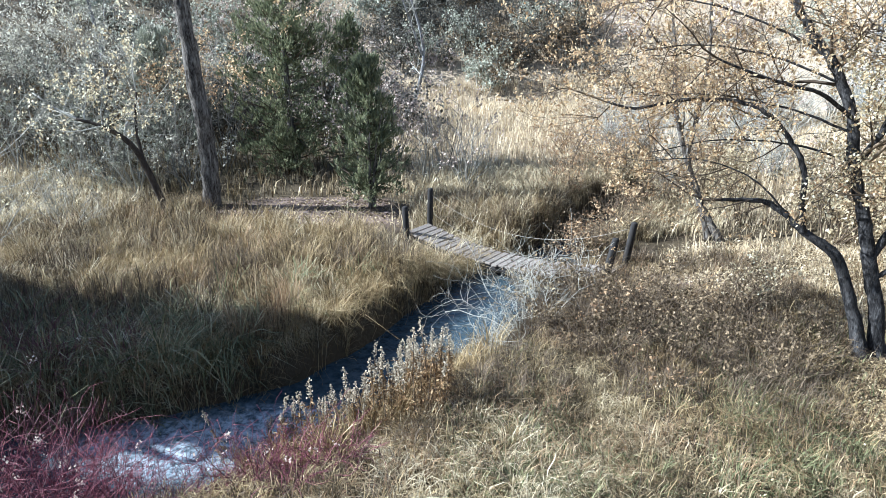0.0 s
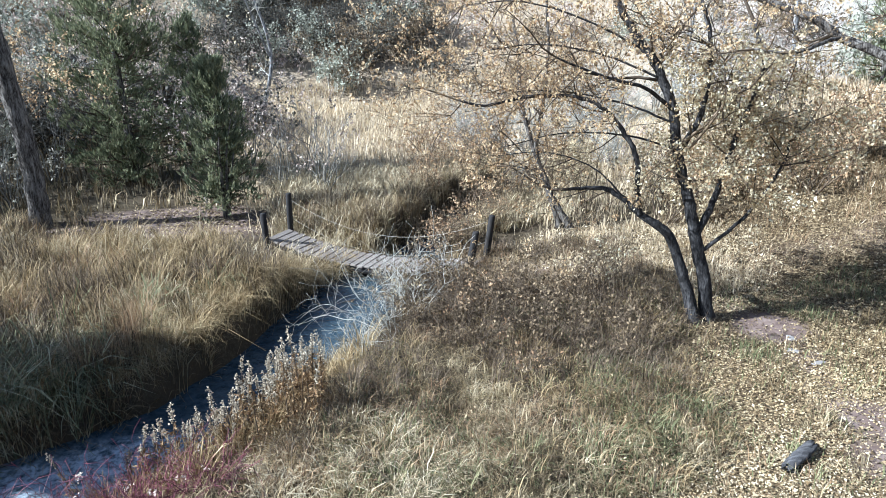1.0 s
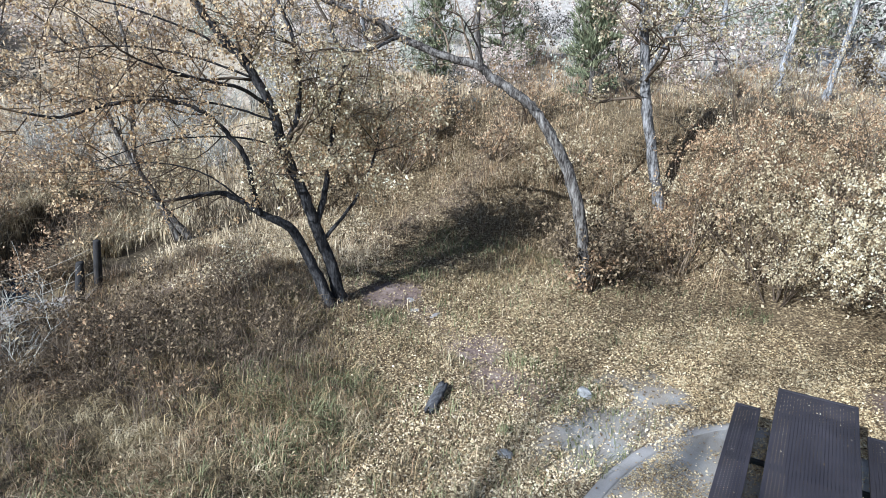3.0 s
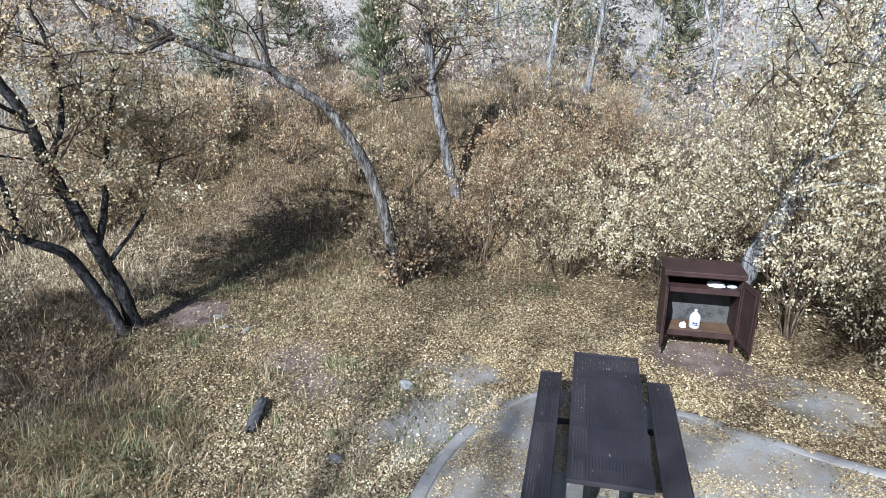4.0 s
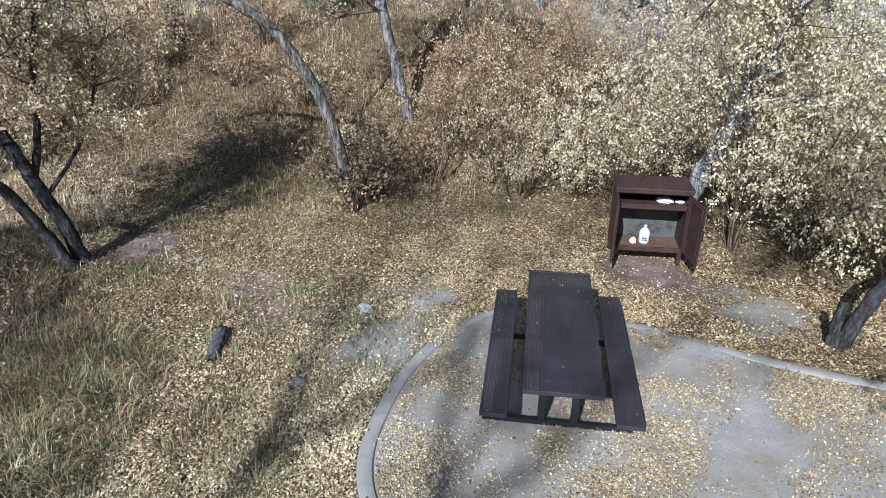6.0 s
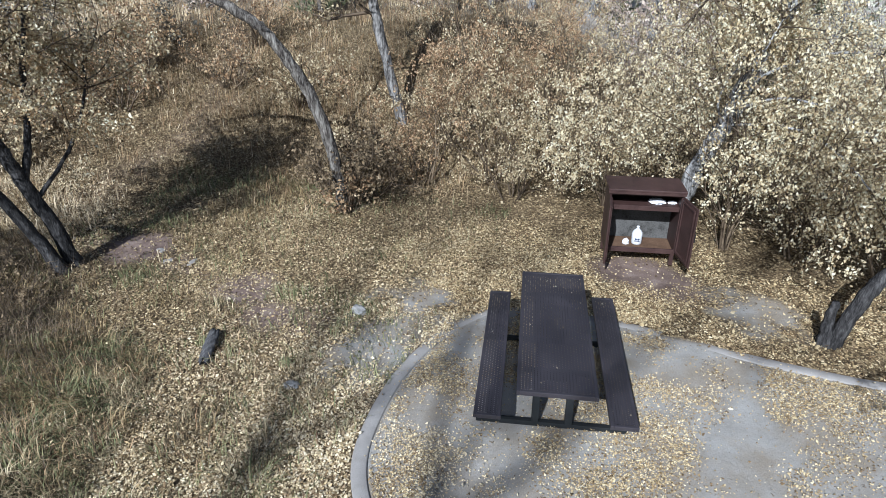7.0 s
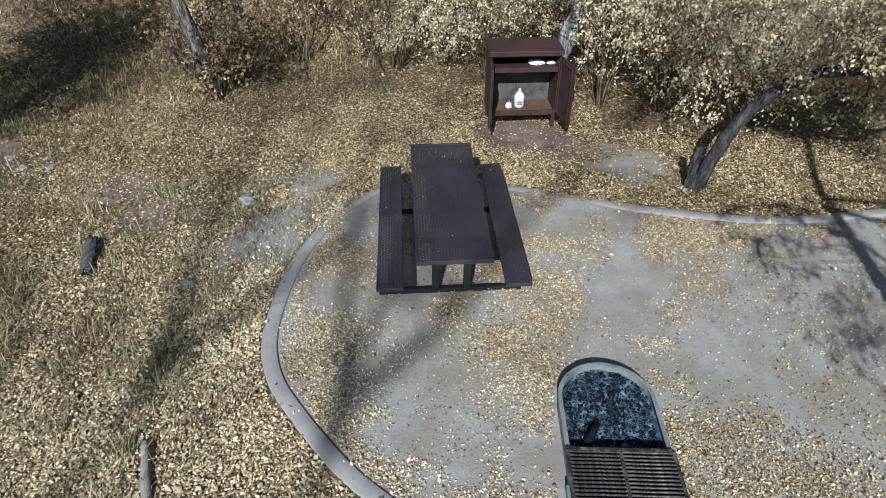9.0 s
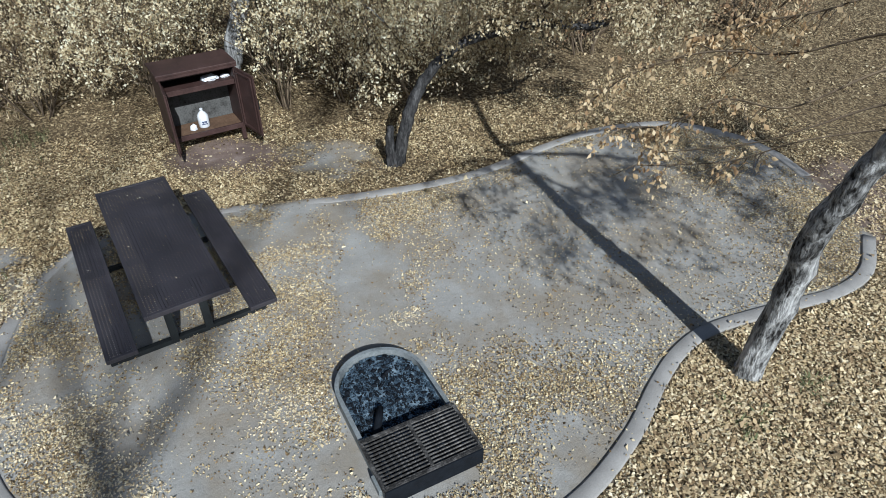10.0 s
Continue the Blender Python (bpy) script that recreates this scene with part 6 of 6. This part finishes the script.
def grass(name, p, h, w, lean, mat, label, rng, heading=None, swing=0.9):
    n = len(p)
    clump = 0.55 + 0.9 * vnoise(p[:, 0] + 9, p[:, 1], 0.5)
    if heading is None:
        heading = 14.0 * vnoise(p[:, 0] + 3, p[:, 1] + 8, 0.8)
        swing = 0.9
    v, t, q = blade_soup(p, h * clump * rng.uniform(0.5, 1.2, n), w * rng.uniform(0.6, 1.3, n), rng, lean, heading, swing)
    tagged(new(name, mesh_np(name, v, t, q, mat)), label, "grass", kind="stuff")


def off_stream(x, y, lo, hi):
    return step(line_distance(x, y, STREAM)[0], lo, hi)


def left_bank(x, y):
    s, side = line_distance(x, y, STREAM)
    pad, dirt, grit, leaf = zones(x, y)
    return (side > 0) * step(s, 0.7, 0.95) * (1 - dirt) * (0.35 + 0.65 * tufted(x, y, 1.3)) * (1 - 0.6 * step(s, 6, 9)) * step(line_distance(x, y, [(-1.1, 15.1), (3.6, 11.6)])[0], 0.55, 0.9)


def near_bank(x, y):
    s, side = line_distance(x, y, STREAM)
    pad, dirt, grit, leaf = zones(x, y)
    return (side <= 0) * step(s, 0.85, 1.2) * (1 - dirt) * (1 - pad) * (1 - grit) * (1 - 0.93 * leaf) * (0.25 + 0.75 * tufted(x, y, 1.1))




def bunches(name, n, x0, x1, y0, y1, keep, per, radius, h, w, lean, mat, label, rng):
    """Grass growing in bunches, the blades arching outwards from each one's middle."""
    c = scatter(n, x0, x1, y0, y1, keep, rng)
    size = np.repeat(rng.uniform(0.5, 1.4, len(c)), per)
    off = rng.normal(0, 1, (len(c) * per, 2)) * radius * size[:, None]
    drift = np.repeat(rng.normal(0, 0.9, (len(c), 2)), per, axis=0) * radius
    x, y = np.repeat(c[:, 0], per) + off[:, 0], np.repeat(c[:, 1], per) + off[:, 1]
    clear = ~inside(x, y, PAD) & (line_distance(x, y, PAD)[0] > 0.3)
    x, y, off, drift, size = x[clear], y[clear], off[clear], drift[clear], size[clear]
    p = np.stack([x, y, ground_z(x, y) - 0.01], 1)
    heading = np.arctan2(off[:, 1] + drift[:, 1], off[:, 0] + drift[:, 0])
    m = len(p)
    v, t, q = blade_soup(p, h * size * rng.uniform(0.5, 1.15, m), w * rng.uniform(0.6, 1.4, m), rng, lean, heading, 0.55, True)
    tagged(new(name, mesh_np(name, v, t, q, mat)), label, "grass", kind="stuff")


GREEN_SPOTS = [(2.46, -3.88), (2.36, -4.67), (2.36, -3.79)]
rng = np.random.RandomState(41)
bunches("bank_grass", 3000, -9.5, 3.2, 6.5, 17.0, left_bank, 34, 0.11, 0.60, 0.009, 0.62, GOLD, "tall golden-brown dry grass on the stream bank", rng)
bunches("pale_bank_grass", 1500, -9.5, 3.2, 6.5, 17.0, lambda x, y: left_bank(x, y) * step(vnoise(x + 71, y + 5, 1.4) * 0.6 + vnoise(x, y + 9, 0.5) * 0.4, 0.36, 0.56), 30, 0.08, 0.60, 0.008, 0.5, BLEACHED, "pale straw tufts in the bank grass", rng)
bunches("rusty_bank_grass", 700, -9.5, 3.2, 6.5, 17.0, lambda x, y: left_bank(x, y) * step(vnoise(x + 21, y + 65, 1.2), 0.45, 0.7), 30, 0.09, 0.55, 0.009, 0.5, RUST, "rusty-brown tufts in the bank grass", rng)
grass("bank_straw", scatter(45000, -9.5, 3.2, 6.5, 17.0, left_bank, rng), 0.42, 0.008, 0.6, STRAW, "pale straw in the tall bank grass", rng)
over = scatter(60000, -6.5, 2.0, 6.8, 14.0, lambda x, y: (line_distance(x, y, STREAM)[1] > 0) * step(line_distance(x, y, STREAM)[0], 0.75, 0.95) * (1 - step(line_distance(x, y, STREAM)[0], 1.5, 1.9)), rng)
over = over[tufted(over[:, 0], over[:, 1], 0.7) > 0.33]
grass("overhanging_grass", over, 0.55, 0.007, 0.95, GOLD, "long dry grass drooping over the stream", rng, math.radians(-45), 0.8)
dim = lambda x, y: 1 - 0.8 * (1 - step(line_distance(x, y, [(1.8, 9.8), (4.0, 8.9), (5.6, 8.2)])[0], 0.5, 1.5))
patch = lambda x, y: step(-0.16 * (1 - step(np.hypot(x - 3.2, y - 6.6), 0.8, 2.2)) + 0.24 * (1 - step(np.hypot(x - 1.8, y - 4.4), 0.8, 2.2)) + vnoise(x + 17, y + 40, 1.6) * 0.6 + vnoise(x + 2, y + 3, 0.5) * 0.4, 0.42, 0.6)
bunches("slope_grass", 3000, -4.5, 6.8, 2.2, 12.5, lambda x, y: near_bank(x, y) * dim(x, y) * (0.08 + 0.92 * patch(x, y)) * (1 - 0.6 * step(x, 1.0, 3.2)), 46, 0.11, 0.27, 0.0065, 1.25, STRAW, "matted pale dry grass on the near slope", rng)
bunches("slope_green_grass", 2100, 0.2, 6.0, 2.2, 9.0, lambda x, y: near_bank(x, y) * dim(x, y) * step(vnoise(x + 41, y + 12, 1.3), 0.3, 0.6) * (0.25 + 0.75 * step(x, 1.2, 2.4)), 42, 0.10, 0.25, 0.0065, 1.15, DRYGREEN, "matted greenish dry grass on the near slope", rng)
bunches("slope_brown_grass", 1900, -4.5, 6.8, 2.2, 12.5, lambda x, y: near_bank(x, y) * (1.0 - 0.7 * patch(x, y)), 44, 0.11, 0.30, 0.0065, 0.95, GOLD, "brown dry grass on the near slope", rng)
grass("rusty_grass", scatter(65000, -3.0, 6.8, 2.2, 12.5, lambda x, y: near_bank(x, y) * step(vnoise(x + 60, y + 20, 1.0), 0.40, 0.65), rng), 0.24, 0.009, 0.9, RUST, "rust-brown dry grass on the near slope", rng)
grass("dead_weeds", scatter(120000, -4.5, 6.8, 4.0, 12.5, lambda x, y: near_bank(x, y) * (0.2 + (1 - dim(x, y)) + 0.8 * (1 - patch(x, y))) * (0.3 + 0.7 * step(y, 6.0, 8.0)), rng), 0.36, 0.0065, 0.6, BROWNTWIG, "dark dead weed stems on the near slope", rng)
rr = np.random.RandomState(58)
caught = scatter(32000, -1.5, 6.8, 2.4, 11.5, lambda x, y: near_bank(x, y) * (0.06 + 0.16 * step(x, 1.0, 4.0) + 0.5 * step(x, 0.3, 1.5) * (1 - step(y, 5.5, 7.5))), rr)
caught[:, 2] += rr.uniform(0.02, 0.20, len(caught))
v, t = leaf_soup(caught, rr.uniform(0.025, 0.045, len(caught)), rr, 0.1, 0.3, 0.6)
tagged(new("caught_leaves", mesh_np("caught_leaves", v, t, None, BROWNLITTER)), "dry leaves caught in the grass of the near slope", "fallen leaves", kind="stuff")
bunches("green_bank_grass", 1000, -8.0, 0.5, 6.8, 12.0, lambda x, y: left_bank(x, y) * (1 - step(line_distance(x, y, STREAM)[0], 1.6, 3.0)) * (0.1 + 0.9 * (1 - step(x, -3.6, -2.4))), 26, 0.06, 0.75, 0.013, 1.0, PALEGREEN, "faded green grass arching over the stream bank", rng)
bunches("hanging_grass", 900, -6.5, 1.4, 6.4, 13.5, lambda x, y: (line_distance(x, y, STREAM)[1] > 0) * step(line_distance(x, y, STREAM)[0], 0.62, 0.72) * (1 - step(line_distance(x, y, STREAM)[0], 0.95, 1.15)), 24, 0.06, 0.5, 0.010, 0.95, GOLD, "brown grass hanging over the far water's edge", rng)
bunches("waterside_straw", 900, 1.2, 9.5, 12.6, 22.0, lambda x, y: step(line_distance(x, y, STREAM)[0], 0.62, 0.75) * (1 - step(line_distance(x, y, STREAM)[0], 1.5, 2.0)) * (line_distance(x, y, [(-1.1, 15.1), (3.6, 11.6)])[0] > 1.0), 28, 0.10, 0.7, 0.013, 0.5, STRAW, "tall straw along the stream past the bridge", rng)
bunches("bleached_grass", 330, -0.9, 2.4, 4.2, 7.0, lambda x, y: near_bank(x, y) * (1 - step(np.hypot((x - 0.5) / 1.5, (y - 5.7) / 1.0), 0.6, 1.1)), 40, 0.11, 0.31, 0.007, 1.25, BLEACHED, "matted bleached straw above the stream", rng)
bunches("green_hollow_grass", 420, 1.2, 5.4, 3.0, 7.6, lambda x, y: near_bank(x, y) * step(vnoise(x + 15, y + 33, 0.9), 0.52, 0.68), 40, 0.08, 0.26, 0.0075, 1.0, GREENISH, "faded green grass tufts in the dry slope", rng)
bunches("green_weeds", 800, 1.0, 5.0, -6.5, -3.0, lambda x, y: np.maximum.reduce([1 - step(np.hypot(x - a, y - b), 0.08, 0.3) for a, b in GREEN_SPOTS]), 13, 0.04, 0.095, 0.014, 0.8, GREENISH, "small green weeds among the leaves", rng)
bunches("meadow_straw", 1100, -0.6, 6.5, 14.0, 21.0, lambda x, y: off_stream(x, y, 1.1, 1.5) * (1 - zones(x, y)[1]) * (0.35 + 0.65 * tufted(x, y, 1.5)), 26, 0.13, 0.62, 0.013, 0.55, BLEACHED, "pale straw tufts in the meadow past the bridge", rng)
bunches("field_straw", 500, -15.5, -8.5, 14.0, 19.5, lambda x, y: 0.3 + 0.7 * tufted(x, y, 1.2), 28, 0.14, 0.5, 0.014, 0.6, BLEACHED, "pale straw tufts beside the far thicket", rng)
bunches("stalk_grass", 620, -2.6, 1.0, 6.0, 9.4, lambda x, y: (line_distance(x, y, STREAM)[1] <= 0) * step(line_distance(x, y, STREAM)[0], 0.85, 1.05) * (1 - step(line_distance(x, y, STREAM)[0], 1.4, 1.9)), 26, 0.06, 0.62, 0.009, 0.3, GOLD, "tall golden stalks along the near water's edge", rng)
grass("red_weeds", scatter(26000, -9.0, -2.5, 8.2, 12.5, lambda x, y: left_bank(x, y) * step(vnoise(x + 25, y, 1.0), 0.35, 0.7) * (1 - step(line_distance(x, y, STREAM)[0], 1.6, 2.8)), rng), 0.75, 0.007, 0.3, RUST, "reddish bare stems in the bank grass", rng)
grass("bank_weeds", scatter(70000, -9.5, 3.2, 6.5, 17.0, lambda x, y: left_bank(x, y) * step(vnoise(x + 5, y, 1.2), 0.4, 0.7), rng), 0.75, 0.007, 0.25, BROWNTWIG, "dark dead weed stems in the bank grass", rng)
grass("green_tufts", scatter(110000, 0.0, 11.0, 2.5, 9.5, lambda x, y: near_bank(x, y) * (0.6 * step(vnoise(x + 80, y, 1.5), 0.42, 0.7) + 0.5 * step(x, 2.2, 3.8) + 0.4 * (1 - step(np.hypot(x - 3.3, y - 5.3), 0.4, 1.1))) + 0.22 * step(vnoise(x + 80, y, 0.9), 0.6, 0.8) * (1 - zones(x, y)[0]) * (1 - zones(x, y)[1]), rng), 0.2, 0.010, 0.6, GREENISH, "faded green grass tufts", rng)
meadow = lambda x, y: off_stream(x, y, 1.2, 1.8) * (0.25 + 0.75 * step(np.hypot(x, y), 15.5, 18)) * (np.hypot(x, y) > 14) * (1 - zones(x, y)[1]) * (0.4 + 0.6 * tufted(x, y, 2.0)) * (line_distance(x, y, TRAIL)[0] > 1)
grass("meadow_grass", scatter(65000, -3.0, 16.0, 12.5, 36.0, meadow, rng), 0.5, 0.020, 0.45, PALE, "pale dry meadow grass beyond the stream", rng)
grass("field_grass", scatter(26000, -24.0, -3.0, 16.5, 36.0, meadow, rng), 0.5, 0.03, 0.5, STRAW, "dry grass under the far thicket", rng)
grass("hill_grass", scatter(24000, -34.0, 40.0, 30.0, 64.0, lambda x, y: 0.25 + 0.75 * tufted(x, y, 4.0), rng), 0.5, 0.034, 0.5, PALE, "pale dry grass on the hillside", rng)
grass("hill_grass", scatter(30000, 14.0, 56.0, 4.0, 46.0, lambda x, y: (np.hypot(x, y) > 22) * (0.3 + 0.7 * tufted(x, y, 3.0)), rng), 0.36, 0.024, 0.6, HILL, "bleached grey grass on the eastern hillside", rng)


def slope_ground(x, y):
    a, r = np.degrees(np.arctan2(x, y)), np.hypot(x, y)
    pad, dirt, grit, leaf = zones(x, y)
    return (a > 34) * (r > 9.5) * (1 - dirt) * (0.12 + 0.88 * step(r, 11.5, 16)) * tufted(x, y, 1.6)


grass("bank_slope_grass", scatter(62000, 5.5, 27.0, 3.0, 23.0, lambda x, y: slope_ground(x, y) * (0.35 + 0.65 * step(np.hypot(x, y), 13.5, 17.5)), rng), 0.22, 0.011, 0.95, PALE, "dry grass on the rising slope", rng)
grass("bank_slope_brown", scatter(38000, 5.5, 24.0, 3.0, 18.0, slope_ground, rng), 0.25, 0.010, 0.95, GOLD, "brown dry grass on the rising slope", rng)
grass("slope_weeds", scatter(40000, 5.5, 24.0, 3.0, 18.0, slope_ground, rng), 0.42, 0.007, 0.6, RUST, "dead brown weed stems on the rising slope", rng)
strip = lambda x, y: (1 - step(np.hypot((x - 9.8) / 2.6, (y - 7.2) / 0.75), 0.7, 1.1)) * 0.9
grass("trail_weeds", scatter(6000, 6.8, 13.0, 6.0, 8.6, strip, rng), 0.24, 0.008, 0.6, GOLD, "dead brown weeds along the trail", rng)


glade = lambda x, y: (1 - step(np.hypot((x - 6.6) / 2.8, (y - 11.2) / 2.4), 0.7, 1.1)) * off_stream(x, y, 1.3, 1.8)
grass("glade_straw", scatter(16000, 3.4, 9.6, 8.6, 14.0, lambda x, y: glade(x, y) * (0.3 + 0.7 * tufted(x, y, 1.0)), rng), 0.22, 0.011, 0.8, PALE, "short pale straw in the glade behind the forked tree", rng)


def litter_keep(x, y):
    pad, dirt, grit, leaf = zones(x, y)
    on_pad = 0.02 + 0.9 * step(vnoise(x, y, 1.15) * 0.55 + vnoise(x + 5, y, 0.33) * 0.45, 0.26, 0.74) * (1 - 0.9 * (1 - step(np.hypot((x - 5.0) / 2.2, (y + 4.0) / 2.9), 0.6, 1.05))) * (1 - 0.55 * (1 - step(np.hypot((x - 3.4) / 1.0, (y - 0.5) / 0.7), 0.5, 1.0)))
    free = np.clip(leaf + 0.25 * (x > 0) * (y < 12), 0, 1) * (0.45 + 0.55 * tufted(x, y, 0.9)) * (1 - 0.62 * dirt) * (1 - 0.9 * grit)
    free = free * (0.18 + 0.82 * step(np.hypot((x - 9.2) / 0.55, (y - 0.02) / 0.8) + (vnoise(x, y, 0.3) - 0.5) * 0.5, 0.75, 1.2)) * (1 - 0.3 * step(dirt, 0.6, 0.9))
    ring = (np.abs(x - 3.4) < 0.74) & (np.abs(y + 0.93) < 0.45)
    return np.where(ring, 0, np.where(pad > 0.5, on_pad, free)) * (np.hypot(x, y) > 1.5)


def litter(name, n, x0, x1, y0, y1, size, mat, label, keep=litter_keep, seed=51):
    rng = np.random.RandomState(seed)
    p = scatter(n, x0, x1, y0, y1, keep, rng)
    near = line_distance(p[:, 0], p[:, 1], PAD)[0]
    p[:, 2] += 0.014 + np.abs(rng.normal(0, 0.012, len(p))) + np.where(near < 0.1, 0.028, 0)
    buried = (p[:, 0] > 6.1) & (p[:, 1] > -1.4) & (p[:, 1] < 2.6)
    p = p[(near > 0.1) | (rng.rand(len(p)) < np.where(buried, 0.55, 0.02))]
    sizes = size * rng.lognormal(0.0, 0.3, len(p))
    v, t = leaf_soup(p, sizes, rng, 0.0, 0.7, 0.66)
    tagged(new(name, mesh_np(name, v, t, None, mat)), label, "fallen leaves", kind="stuff")


pad_keep = lambda x, y: litter_keep(x, y) * (zones(x, y)[0] > 0.5)
off_keep = lambda x, y: litter_keep(x, y) * (zones(x, y)[0] < 0.5)
litter("fallen_leaves", 430000, 2.0, 7.8, -7.8, 2.6, 0.021, LITTER, "small tan fallen leaves drifted over the gravel pad", pad_keep)
litter("fallen_leaves", 270000, 0.5, 9.5, -9.0, 7.5, 0.030, LITTER, "tan and brown fallen leaves around the pad", lambda x, y: off_keep(x, y) * (1 - 0.4 * step(y, 3.4, 4.6)), 55)
litter("fallen_leaves", 250000, 0.5, 7.0, -2.6, 5.5, 0.030, PALELITTER, "bleached fallen leaves beside the pad", lambda x, y: off_keep(x, y) * (0.3 + 0.7 * tufted(x + 9, y, 1.4)) * (1 - 0.75 * step(y, 3.2, 4.2) * step(x, 2.8, 3.6)), 56)
litter("fallen_leaves", 170000, 1.0, 16.5, 3.0, 14.0, 0.036, BROWNLITTER, "tan and brown fallen leaves on the slope", seed=52)
litter("fallen_leaves", 50000, 7.0, 16.0, -14.0, 4.5, 0.046, BROWNLITTER, "brown fallen leaves under the bushes", seed=53)
litter("fallen_leaves", 130000, 5.8, 11.5, -1.2, 6.5, 0.031, LITTER, "golden leaves drifted between the table and the bushes", lambda x, y: off_keep(x, y) * step(vnoise(x * 0.6 + 14, y + 0.35 * x, 1.3) * 0.65 + vnoise(x, y + 31, 0.4) * 0.35 + 0.3 * (1 - step(np.hypot(x - 8.6, y - 1.6), 0.8, 2.4)) - 0.1 * step(y, 3.0, 4.5), 0.42, 0.7), 63)
litter("fallen_leaves", 60000, -1.0, 5.0, -10.0, -2.6, 0.040, NEARLITTER, "pale fallen leaves beside the curb", off_keep, 54)
litter("fallen_leaves", 80000, -1.0, 5.0, -10.0, -2.6, 0.034, NEARLITTER, "tan fallen leaves beside the curb", off_keep, 60)
litter("fallen_leaves", 90000, 2.1, 4.8, -1.6, 2.4, 0.021, PALELITTER, "bleached leaves drifted inside the curb", lambda x, y: (zones(x, y)[0] > 0.5) * step(vnoise(x + 3, y, 0.7) * 0.6 + vnoise(x, y + 2, 0.25) * 0.4 + 0.25 * (1 - step(line_distance(x, y, PAD)[0], 0.2, 1.1)), 0.5, 0.85) * 0.45 * ((np.abs(x - 3.4) > 0.74) | (np.abs(y + 0.93) > 0.45)), 57)
litter("fallen_leaves", 12000, -7.0, 1.6, -9.0, 3.2, 0.055, LITTER, "fallen leaves on the open ground", lambda x, y: 0.35 + 0.65 * tufted(x, y, 1.2), 59)
litter("fallen_leaves", 30000, 3.4, 9.6, 8.6, 14.0, 0.045, PALELITTER, "pale leaves strewn in the glade behind the forked tree", lambda x, y: glade(x, y) * (0.3 + 0.7 * tufted(x + 3, y, 0.9)), 64)
litter("fallen_leaves", 90000, 6.2, 14.5, 5.2, 13.5, 0.042, BROWNLITTER, "brown leaves drifted between the two leaning trees", lambda x, y: (1 - 0.9 * zones(x, y)[1]) * (0.15 + 0.85 * tufted(x + 6, y + 2, 0.8)), 66)
litter("fallen_leaves", 16000, -9.0, 1.0, 14.4, 19.0, 0.06, BROWNLITTER, "brown leaves strewn over the trodden clearing", lambda x, y: zones(x, y)[1] * (0.25 + 0.75 * tufted(x, y, 0.8)), 62)
# a few leaves on the table
rng = np.random.RandomState(61)
m = pose(5.985, 0.81, 0, 0, 0, 11.6)
pts = [m @ Vector((rng.uniform(-1.15, 1.15), rng.uniform(-0.34, 0.34), 0.765)) for _ in range(12)] + [m @ Vector((rng.uniform(-1.15, 1.15), s * 0.645 + rng.uniform(-0.1, 0.1), 0.466)) for s in (1, -1) for _ in range(3)]
v, t = leaf_soup(np.array(pts), rng.uniform(0.02, 0.034, len(pts)), rng, 0.0, 0.85, 0.5)
tagged(new("table_leaves", mesh_np("table_leaves", v, t, None, CREAM)), "few dry leaves lying on the picnic table", "fallen leaves", kind="stuff")
